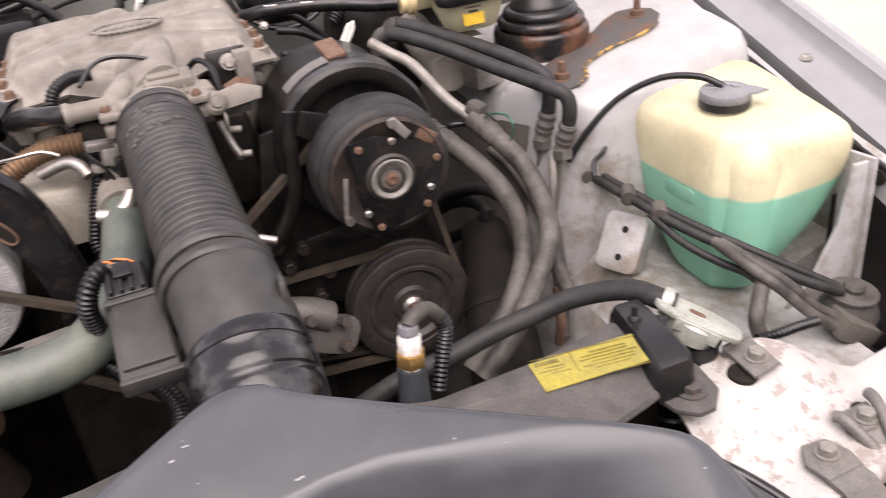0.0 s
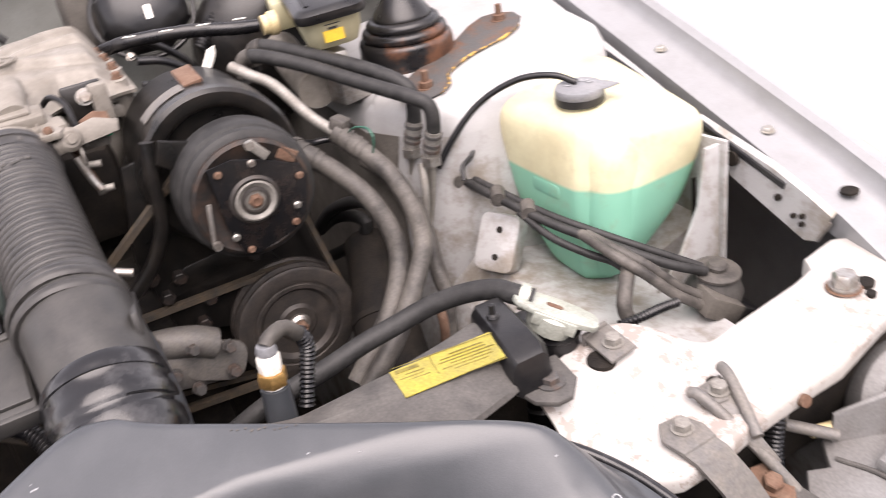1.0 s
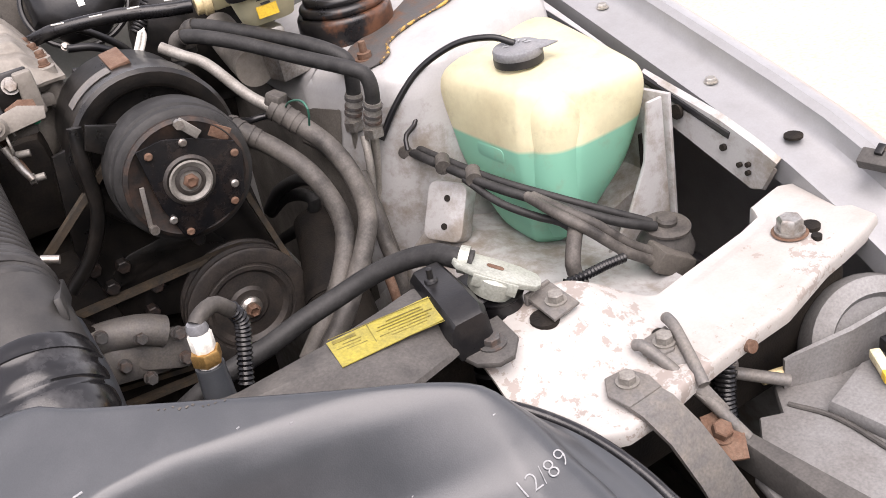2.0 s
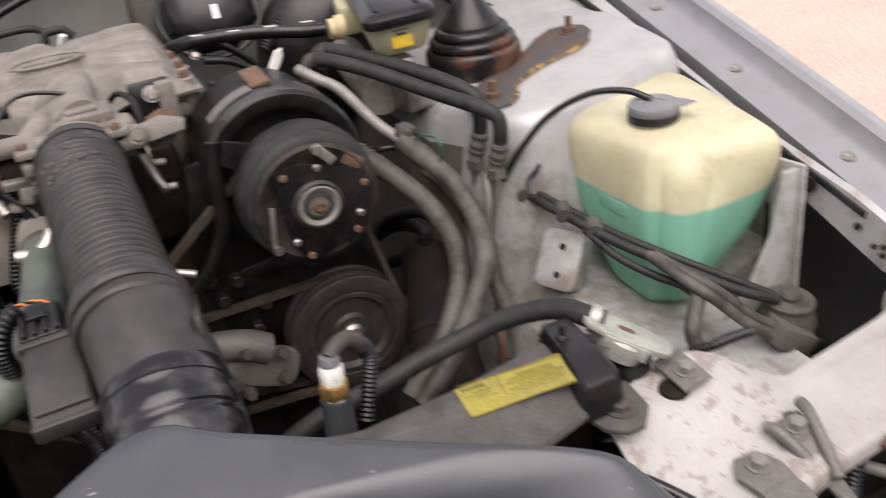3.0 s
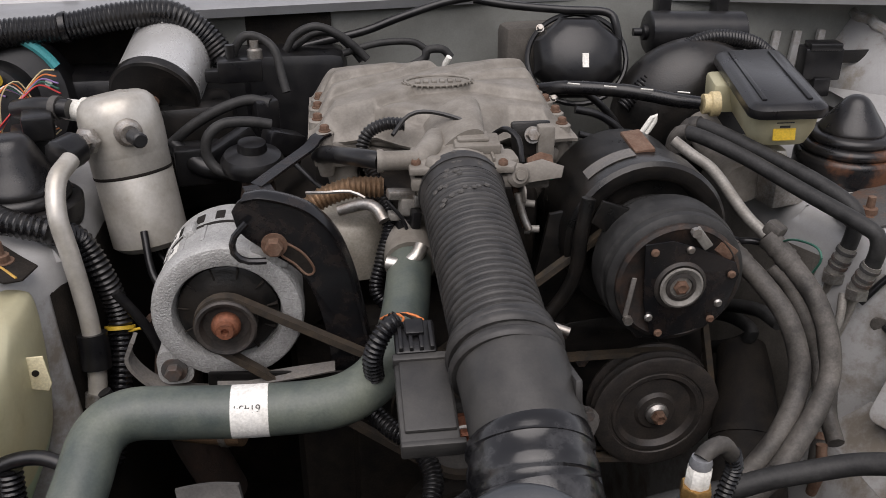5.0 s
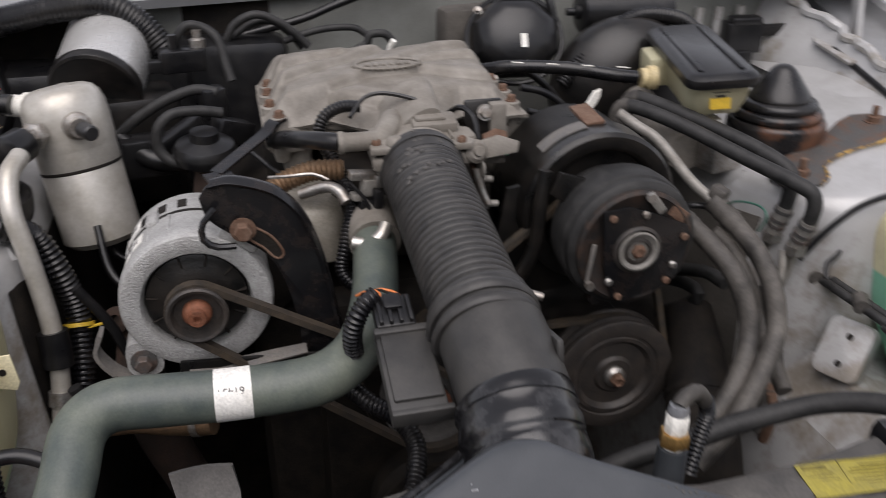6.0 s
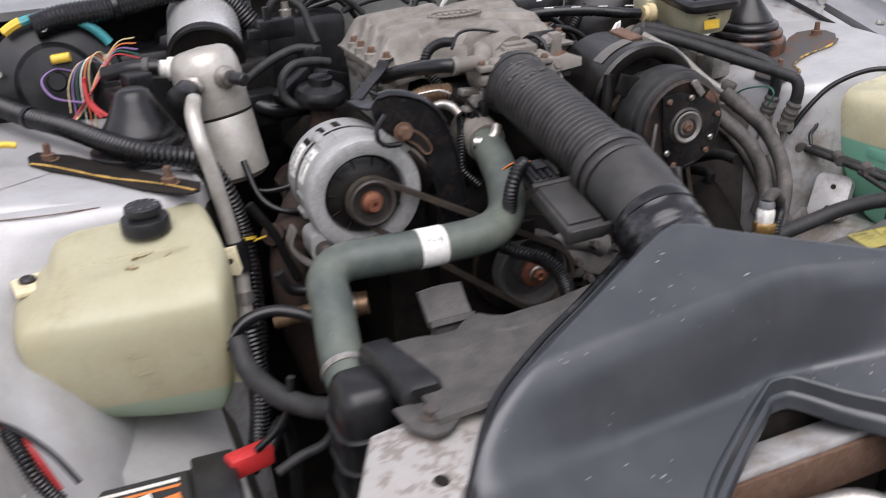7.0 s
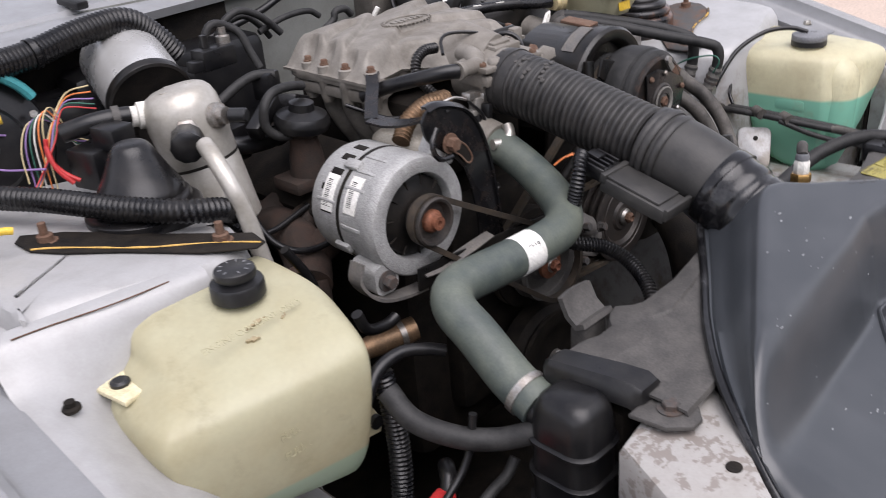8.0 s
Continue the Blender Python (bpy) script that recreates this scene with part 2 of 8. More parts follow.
def tank_material(name, level, shell, liquid, grime):
    """Milky plastic with the liquid showing through below its level."""
    m = mat(name, shell, 0.38, dirt=grime, dirt_amount=0.42, scale=9, bump=0.02, fine=160, tint=0.05)
    n, l = m.node_tree.nodes, m.node_tree.links
    p = n["Principled BSDF"]
    src = p.inputs["Base Color"].links[0].from_socket
    g = n.new("ShaderNodeNewGeometry")
    s = n.new("ShaderNodeSeparateXYZ")
    l.new(g.outputs["Position"], s.inputs[0])
    r = n.new("ShaderNodeMapRange")
    r.inputs["From Min"].default_value, r.inputs["From Max"].default_value = level - 0.002, level + 0.002
    l.new(s.outputs["Z"], r.inputs["Value"])
    mx = n.new("ShaderNodeMix")
    mx.data_type = "RGBA"
    mx.inputs[6].default_value = (*liquid, 1)
    l.new(r.outputs["Result"], mx.inputs[0])
    l.new(src, mx.inputs[7])
    l.new(mx.outputs[2], p.inputs["Base Color"])
    stain = n.new("ShaderNodeTexNoise")
    stain.inputs["Scale"].default_value, stain.inputs["Detail"].default_value, stain.inputs["Roughness"].default_value = 24, 9, 0.72
    tc = n.new("ShaderNodeTexCoord")
    l.new(tc.outputs["Object"], stain.inputs["Vector"])
    sr = n.new("ShaderNodeMapRange")
    sr.inputs["From Min"].default_value, sr.inputs["From Max"].default_value, sr.inputs["To Max"].default_value = 0.56, 0.74, 0.6
    l.new(stain.outputs["Fac"], sr.inputs["Value"])
    sm = n.new("ShaderNodeMix")
    sm.data_type = "RGBA"
    sm.inputs[7].default_value = (*[c * 0.62 for c in grime], 1)
    l.new(sr.outputs["Result"], sm.inputs[0])
    l.new(mx.outputs[2], sm.inputs[6])
    l.new(sm.outputs[2], p.inputs["Base Color"])
    tr = n.new("ShaderNodeBsdfTranslucent")
    l.new(mx.outputs[2], tr.inputs["Color"])
    ms = n.new("ShaderNodeMixShader")
    ms.inputs[0].default_value = 0.35
    l.new(p.outputs[0], ms.inputs[1])
    l.new(tr.outputs[0], ms.inputs[2])
    l.new(ms.outputs[0], n["Material Output"].inputs["Surface"])
    return m


M["washer"] = tank_material("washer_tank_plastic", 0.905, (0.74, 0.70, 0.49), (0.25, 0.57, 0.43), (0.50, 0.43, 0.27))
M["coolant"] = tank_material("coolant_tank_plastic", 0.818, (0.56, 0.535, 0.37), (0.40, 0.50, 0.38), (0.46, 0.40, 0.24))


# ---- helpers for shapes ----
def place_of(ob):
    v = Vector((0, 0, 0))
    while ob:
        v, ob = v + Vector(ob.location), ob.parent
    return v


def to_mesh(name, bm, material, origin):
    bmesh.ops.translate(bm, verts=bm.verts, vec=-origin)
    bmesh.ops.recalc_face_normals(bm, faces=bm.faces)
    me = bpy.data.meshes.new(name)
    bm.to_mesh(me)
    bm.free()
    me.polygons.foreach_set("use_smooth", [True] * len(me.polygons))
    me.set_sharp_from_angle(angle=radians(38))
    me.materials.append(M[material])
    return me


def part(name, bm, material, parent, label=""):
    ob = new(name, to_mesh(name, bm, material, place_of(parent)))
    ob.parent = parent
    return tagged(ob, label) if label else ob


def thing(name, at, label, category, group="", kind=""):
    ob = new(name)
    ob.location = at
    ob.empty_display_size = 0.02
    return tagged(ob, label, category, group, kind)


def solo(name, bm, material, label, category, group="", kind=""):
    co = [v.co for v in bm.verts]
    base = Vector(((min(c.x for c in co) + max(c.x for c in co)) / 2, (min(c.y for c in co) + max(c.y for c in co)) / 2, min(c.z for c in co)))
    ob = new(name, to_mesh(name, bm, material, base))
    ob.location = base
    return tagged(ob, label, category, group, kind)


def join(*bms):
    out = bms[0]
    for b in bms[1:]:
        me = bpy.data.meshes.new("tmp")
        b.to_mesh(me)
        b.free()
        out.from_mesh(me)
        bpy.data.meshes.remove(me)
    return out


def spline(pts, step):
    """Points along a smooth curve through pts, at even steps; each carries any further numbers along."""
    p = [np.array(q, float) for q in pts]
    p = [2 * p[0] - p[1]] + p + [2 * p[-1] - p[-2]]
    fine = []
    for i in range(1, len(p) - 2):
        a, b, c, d = p[i - 1:i + 3]
        for k in range(24):
            t = k / 24
            fine.append(0.5 * (2 * b + (c - a) * t + (2 * a - 5 * b + 4 * c - d) * t * t + (3 * b - a - 3 * c + d) * t ** 3))
    fine.append(p[-2])
    fine = np.array(fine)
    s = np.r_[0, np.cumsum(np.linalg.norm(np.diff(fine[:, :3], axis=0), axis=1))]
    n = max(2, int(s[-1] / step) + 1)
    at = np.linspace(0, s[-1], n)
    return np.array([np.interp(at, s, fine[:, k]) for k in range(fine.shape[1])]).T


def skin(rings, closed_ends=True):
    bm = bmesh.new()
    rows = [[bm.verts.new(v) for v in ring] for ring in rings]
    n = len(rows[0])
    for a, b in zip(rows, rows[1:]):
        for k in range(n):
            bm.faces.new((a[k], a[(k + 1) % n], b[(k + 1) % n], b[k]))
    if closed_ends:
        bm.faces.new(rows[0])
        bm.faces.new(list(reversed(rows[-1])))
    return bm


def tube(pts, r, n=12, step=0.008, ribs=None, flat=1.0):
    """A round tube through pts (x, y, z) of radius r, or with a radius at each point; ribs: (pitch, depth), and a third value for narrow grooves."""
    per, sharp = (10, 2.2) if ribs and len(ribs) > 2 else (6, 0.7)
    if ribs:
        step = ribs[0] / per
    c = spline([tuple(q) + ((r,) if len(q) == 3 else ()) for q in pts], step)
    rings, up = [], None
    for i, (x, y, z, rad) in enumerate(c.tolist()):
        d = Vector(c[min(i + 1, len(c) - 1), :3] - c[max(i - 1, 0), :3]).normalized()
        if up is None:
            up = d.orthogonal().normalized()
        up = (up - d * up.dot(d)).normalized()
        side = d.cross(up)
        if ribs:
            rad -= ribs[1] * (0.5 - 0.5 * math.cos(2 * math.pi / per * i)) ** sharp
        rings.append([Vector((x, y, z)) + rad * (math.cos(a) * up + flat * math.sin(a) * side) for a in (2 * math.pi * k / n for k in range(n))])
    return skin(rings)


def frame_of(axis):
    d = Vector(axis).normalized()
    return d.to_track_quat("Z", "Y").to_matrix().to_4x4()


def lathe(profile, at, axis=(0, 0, 1), n=32):
    """A turned form: profile of (radius, height) along the axis from at."""
    m = Matrix.Translation(at) @ frame_of(axis)
    return skin([[m @ Vector((max(r, 1e-5) * math.cos(a), max(r, 1e-5) * math.sin(a), h)) for a in (2 * math.pi * k / n for k in range(n))] for r, h in profile])


def box(at, size, bevel=0.003, turn=(0, 0, 0), segs=2):
    bm = bmesh.new()
    bmesh.ops.create_cube(bm, size=1, matrix=pose(*at, *turn) @ Matrix.Diagonal((*size, 1)))
    if bevel:
        bmesh.ops.bevel(bm, geom=bm.edges[:], offset=bevel, segments=segs, profile=0.5, affect="EDGES")
    return bm


def slab(outline, z0, z1, m=None, bevel=0.002):
    """An outline of (x, y) raised from z0 to z1, at the pose m."""
    bm = bmesh.new()
    f = bm.faces.new([bm.verts.new((x, y, z0)) for x, y in outline])
    top = bmesh.ops.extrude_face_region(bm, geom=[f])
    vs = [g for g in top["geom"] if isinstance(g, bmesh.types.BMVert)]
    bmesh.ops.translate(bm, verts=vs, vec=(0, 0, z1 - z0))
    if bevel:
        es = [e for e in bm.edges if abs(e.verts[0].co.z - e.verts[1].co.z) < 1e-6]
        bmesh.ops.bevel(bm, geom=es, offset=bevel, segments=2, profile=0.5, affect="EDGES")
    if m:
        bmesh.ops.transform(bm, verts=bm.verts, matrix=m)
    return bm


def rounded(cx, cy, w, d, r, k=5):
    """A rectangle with rounded corners as a list of (x, y)."""
    out = []
    for sx, sy, a0 in ((1, 1, 0), (-1, 1, 90), (-1, -1, 180), (1, -1, 270)):
        for i in range(k):
            a = radians(a0 + 90 * i / (k - 1))
            out.append((cx + sx * (w / 2 - r) + r * math.cos(a), cy + sy * (d / 2 - r) + r * math.sin(a)))
    return out


def sheet(rows, thick=0.002):
    """A bent metal sheet through rows of points, with thickness."""
    bm = bmesh.new()
    vs = [[bm.verts.new(p) for p in row] for row in rows]
    for a, b in zip(vs, vs[1:]):
        for i in range(len(a) - 1):
            bm.faces.new((a[i], a[i + 1], b[i + 1], b[i]))
    bmesh.ops.recalc_face_normals(bm, faces=bm.faces)
    bmesh.ops.solidify(bm, geom=bm.faces[:], thickness=thick)
    return bm


def hexbolt(at, axis=(0, 0, 1), size=0.013, tall=0.008, washer=1.5):
    a = lathe([(0, 0), (size * washer / 2, 0), (size * washer / 2, 0.0016), (0, 0.0016)], at, axis, 20)
    b = lathe([(0, 0.001), (size * 0.58, 0.001), (size * 0.58, tall - 0.001), (size * 0.5, tall), (0, tall)], at, axis, 6)
    return join(a, b)


def ribbon(pts, y, width=0.012, thick=0.006, closed=False):
    """A flat belt in the plane of the pulleys, through (x, z) points."""
    rings = []
    n = len(pts)
    for i, (x, z) in enumerate(pts):
        a, b = (pts[(i - 1) % n], pts[(i + 1) % n]) if closed else (pts[max(i - 1, 0)], pts[min(i + 1, n - 1)])
        d = Vector((b[0] - a[0], 0, b[1] - a[1])).normalized()
        s = Vector((d.z, 0, -d.x))
        c = Vector((x, y, z))
        rings.append([c + s * thick / 2 + Vector((0, width / 2, 0)), c - s * thick / 2 + Vector((0, width / 2, 0)),
                      c - s * thick / 2 - Vector((0, width / 2, 0)), c + s * thick / 2 - Vector((0, width / 2, 0))])
    if closed:
        rings.append(rings[0])
    bm = skin(rings, closed_ends=not closed)
    bmesh.ops.remove_doubles(bm, verts=bm.verts, dist=1e-5)
    return bm


def belt_path(circles, k=14):
    """The outer loop round circles (x, z, r), given in turn counter-clockwise, as points."""
    out, n = [], len(circles)
    ends = []
    for i in range(n):
        (x0, z0, r0), (x1, z1, r1) = circles[i], circles[(i + 1) % n]
        d = math.hypot(x1 - x0, z1 - z0)
        a = math.atan2(z1 - z0, x1 - x0) - math.acos(max(-1, min(1, (r0 - r1) / d)))
        ends.append(a)
    for i in range(n):
        x, z, r = circles[i]
        a0, a1 = ends[i - 1], ends[i]
        while a1 < a0:
            a1 += 2 * math.pi
        for j in range(k + 1):
            a = a0 + (a1 - a0) * j / k
            out.append((x + r * math.cos(a), z + r * math.sin(a)))
    return out


MID = 0.038  # the car's middle line

# ---- ground and body ----
bm = bmesh.new()
bmesh.ops.create_grid(bm, x_segments=8, y_segments=8, size=300)
g = solo("ground", bm, "concrete", "pinkish concrete drive around the car", "ground", kind="structure")


def fender(side):
    s = 1 if side == "right" else -1
    X = lambda x: MID + s * (x - MID)
    rows = []
    for y in np.linspace(-0.35, 1.7, 28):
        q = y - 0.3
        z = 0.885 + 0.27 * q - 0.03 * max(0, q) ** 2 - 0.3 * max(0, -q) ** 2
        w = 0.768 + 0.06 * min(q, 1) - 0.2 * max(0, -q) ** 1.5
        rows.append([(X(w), y, z - 0.03), (X(w), y, z), (X(w + 0.012), y, z + 0.003), (X(w + 0.042), y, z + 0.005), (X(w + 0.05), y, z + 0.012), (X(w + 0.054), y, z + 0.030),
                     (X(w + 0.062), y, z + 0.036), (X(w + 0.075), y, z + 0.034), (X(w + 0.105), y, z + 0.012), (X(w + 0.13), y, z - 0.05), (X(w + 0.14), y, z - 0.3), (X(w + 0.12), y, 0.25)])
    return solo("fender_" + side, sheet(rows), "silver", "silver painted front fender with inner bolt flange", "fender", kind="structure")


def fender_shelf(side):
    """The narrow sheet that joins the spring tower to the fender's flange."""
    s = 1 if side == "right" else -1
    rows = []
    for y in np.linspace(0.46, 1.15, 16):
        q = y - 0.3
        z = 0.877 + 0.27 * q - 0.03 * q * q
        a = np.interp(y, [0.46, 0.64, 0.70], [0.738, 0.738, 0.69])
        b = np.interp(y, [0.46, 0.64, 0.70], [z, z, 1.004])
        c = 0.756 + 0.06 * q
        rows.append([(MID + s * (x - MID), y, h) for x, h in ((a, b), ((a + c) / 2, (b + z) / 2), (c, z))])
    return solo("fender_shelf_" + side, sheet(rows, 0.002), "paint", "painted sheet joining tower and fender", "panel", kind="structure")


fender_shelf("right")
ease = lambda a: min(1, max(0, a)) ** 2 * (3 - 2 * min(1, max(0, a)))
rows = []
for y in [0.645, 0.636, 0.628, 0.622] + np.linspace(0.616, 0.17, 30).tolist():
    q = y - 0.3
    crown = np.interp(y, [0.17, 0.30, 0.36, 0.40, 0.45, 0.49, 0.525, 0.56, 0.585, 0.600, 0.612, 0.620, 0.628, 0.640], [0.740, 0.755, 0.805, 0.848, 0.882, 0.900, 0.912, 0.921, 0.934, 0.955, 0.975, 0.988, 0.997, 1.001])
    edge = max(crown, 0.884 + 0.27 * q - 0.03 * max(0, q) ** 2 - 0.3 * max(0, -q) ** 2)
    w = 0.770 + 0.06 * min(q, 1) - 0.2 * max(0, -q) ** 1.5
    row = []
    for x in np.linspace(0.57, w, 20):
        low = 0.075 * (max(0, 0.745 - x) / 0.085) ** 2 * (1 - ease((y - 0.58) / 0.04))
        row.append((MID - (x - MID), y, crown - low + (edge - crown) * ease((x - 0.715) / (w - 0.715)) + 0.06 * (x - 0.7) * ease((y - 0.55) / 0.1)))
    rows.append(row)
solo("apron_top_left", sheet(rows, 0.002), "paint", "white painted inner fender sloping from the strut tower", "apron", kind="structure")
solo("tower_seam_left", tube([(MID - (x - MID), 0.6280 - 0.002 * math.sin(40 * x), 0.9985 + 0.06 * (x - 0.7)) for x in np.linspace(0.61, 0.765, 14)], 0.0008, 6, 0.006), "rust", "rusty panel seam at the strut tower's edge", "seam", kind="structure")
rows = []
for y in np.linspace(0.66, 1.15, 12):
    q = y - 0.3
    z = 0.882 + 0.27 * q - 0.03 * q * q
    rows.append([(MID - (x - MID), y, h) for x, h in ((0.744, 0.99), (0.756, 0.99 + 0.4 * (z - 0.99)), (0.772 + 0.06 * min(q, 1), z + 0.001))])
solo("fender_shelf_left", sheet(rows, 0.002), "paint", "painted sheet joining tower and fender", "panel", kind="structure")


def apron(side):
    s = 1 if side == "right" else -1
    X = lambda x: MID + s * (x - MID)
    rows = []
    for y in np.linspace(0.16, 1.16, 42):
        q = (y - 0.3)
        top = 0.86 + 0.26 * q - 0.03 * q * q
        inn = 0.44 + 0.05 * max(0, 0.55 - y)
        if side == "right":
            f = min(1, max(0, (y - 0.43) / 0.02))
            low = lambda z: z - (1 - f) * 0.35
            prof = [(0.36, 0.2), (0.37, 0.45), (0.40, 0.62), (inn + 0.02, 0.74), (0.50, 0.79), (0.53, 0.79), (0.575, 0.775), (0.625, 0.765), (0.645, 0.77), (0.69, low(0.78)), (0.75, low(0.80)), (0.758, low(top))]
        else:
            f = min(1, max(0, (y - 0.34) / 0.24))
            f = f * f * (3 - 2 * f)
            tray = min(1, max(0, (y - 0.30) / 0.14))
            tray = 0.11 * (1 - tray * tray * (3 - 2 * tray))
            up = lambda a, b: a + (b - a) * f
            prof = [(0.47, 0.2), (0.49, 0.5), (0.505, 0.66), (0.52, 0.70), (0.56, 0.725 - tray), (0.61, up(0.745, 0.75) - tray), (0.655, up(0.77, 0.78) - tray), (0.675, up(0.785, 0.82) - tray), (0.715, up(0.80, 0.85) - tray), (0.73, up(0.82, 0.865)), (0.755, up(0.83, 0.875)), (0.766, up(0.84, 0.885))]
        rows.append([(X(x), y, z) for x, z in prof])
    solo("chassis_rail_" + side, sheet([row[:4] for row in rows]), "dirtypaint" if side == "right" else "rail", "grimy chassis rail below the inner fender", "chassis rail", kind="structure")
    return solo("apron_" + side, sheet([row[3:] for row in rows]), "dirtypaint" if side == "right" else "paint", "silver painted inner fender apron with road grime", "apron", kind="structure")


def tower(side):
    s = 1 if side == "right" else -1
    X = lambda x: MID + s * (x - MID)
    xi = 0.432 if side == "right" else 0.478
    rings = []
    for z, g in ((0.40, 0.035), (0.75, 0.02), (0.90, 0.010), (0.95, 0.004), (0.972, 0.0), (0.984, -0.008), (0.988, -0.02), (0.989, -0.05)):
        raw = [(xi - g, 1.02 + g), (xi - g, 0.735), (xi + 0.006 - g, 0.71 - g), (0.470 - g, 0.640 - g), (0.505, 0.600 - g), (0.555, 0.588 - g), (0.62, 0.596 - g), (0.70, 0.622 - g), (0.748 + g * 0.3, 0.640 - g), (0.764 + g * 0.2, 0.80), (0.775 + g * 0.2, 1.02 + g)]
        if side == "left":
            raw[3:8] = [(0.502 - g, 0.655 - g), (0.53, 0.632 - g), (0.57, 0.63 - g), (0.66, 0.64 - g), (0.745 + g * 0.3, 0.645 - g)]
        rings.append([(X(x), y, z + (0.10 * (x - 0.5) if z > 0.85 else 0)) for x, y, _ in spline([(*p, 0) for p in raw + raw[:1]], 0.012)[:-1]])
    m = min(len(q) for q in rings)
    rings = [[q[int(i * len(q) / m)] for i in range(m)] for q in rings]
    r = thing("strut_tower_" + side, (X(0.62), 0.8, 0.7), "silver painted strut tower of the inner fender", "strut tower", kind="structure")
    part("wall", skin(rings[:4], False), "dirtypaint", r, "grime-streaked side wall")
    # thin overlay on the engine side, its colour standing in for shade
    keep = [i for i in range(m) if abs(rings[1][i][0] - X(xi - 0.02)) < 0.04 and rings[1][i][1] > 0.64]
    part("shaded_inner_wall", sheet([[(q[i][0] - 0.002 * s, q[i][1], q[i][2]) for i in keep] for q in rings[:4]], 0.001), "dark" if side == "left" else "rail", r, "inner side painted near black as shade" if side == "left" else "grimy inner side with brown-grey shade painted in")
    part("top", skin(rings[3:]), "paint", r)
    return r


for side in ("right", "left"):
    fender(side), apron(side), tower(side)

firewall = sheet([[(x, 1.17 + 0.012 * math.sin(9 * x), z) for x in np.linspace(-0.8, 0.88, 20)] for z in np.linspace(0.84, 1.17, 6)])
solo("firewall", firewall, "firewall", "pale grey painted firewall with grime", "firewall", kind="structure")
# added dark sheet: shade under the cowl's overhang, put into colour
dark_side = sheet([[(x, 1.160 + 0.006 * math.sin(14 * x), z) for x in np.linspace(-0.8, -0.10, 14)] for z in np.linspace(0.84, 1.168, 6)])
solo("firewall_cowl_shade", dark_side, "dark", "black sheet painting the cowl's shade on the firewall", "firewall", kind="structure")
# lower firewall split off and coloured near black for the shade down there
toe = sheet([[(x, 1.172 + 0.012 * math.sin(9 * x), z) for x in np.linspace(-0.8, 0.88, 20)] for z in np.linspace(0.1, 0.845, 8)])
solo("toe_board", toe, "dark", "toe board below the firewall, blackened as bay shade", "firewall", kind="structure")
rows = []
for x in np.linspace(-0.82, 0.9, 26):
    e = 1.075 + 0.10 * min(1, max(0, (x + 0.55) / 0.7)) - 0.10 * max(0, (x - 0.35) / 0.4)
    rows.append([(x, e, 1.145), (x, e - 0.004, 1.158), (x, e + 0.01, 1.166), (x, e + 0.06, 1.168), (x, e + 0.065, 1.175), (x, e + 0.22, 1.20), (x, e + 0.34, 1.215)])
solo("cowl", sheet(rows), "silver", "silver painted cowl panel below the windscreen", "cowl", kind="structure")

# added light blockers: unseen horizon wall, bay floor and front closing panel
solo("horizon_light_block", box((0, -6.5, 1.6), (26, 0.3, 3.2), 0.02), "hedge", "unseen dark green wall added to cut the horizon light", "hedge", kind="structure")
solo("bay_floor_light_block", box((0.04, 0.5, 0.24), (1.6, 1.5, 0.04), 0.01), "dark", "dark plate added under the engine to keep light out", "engine cradle", kind="structure")
solo("nose_light_block", box((0.04, -0.24, 0.48), (1.5, 0.05, 0.5), 0.02), "plastic", "unseen black panel added to close the nose against light", "valance", kind="structure")

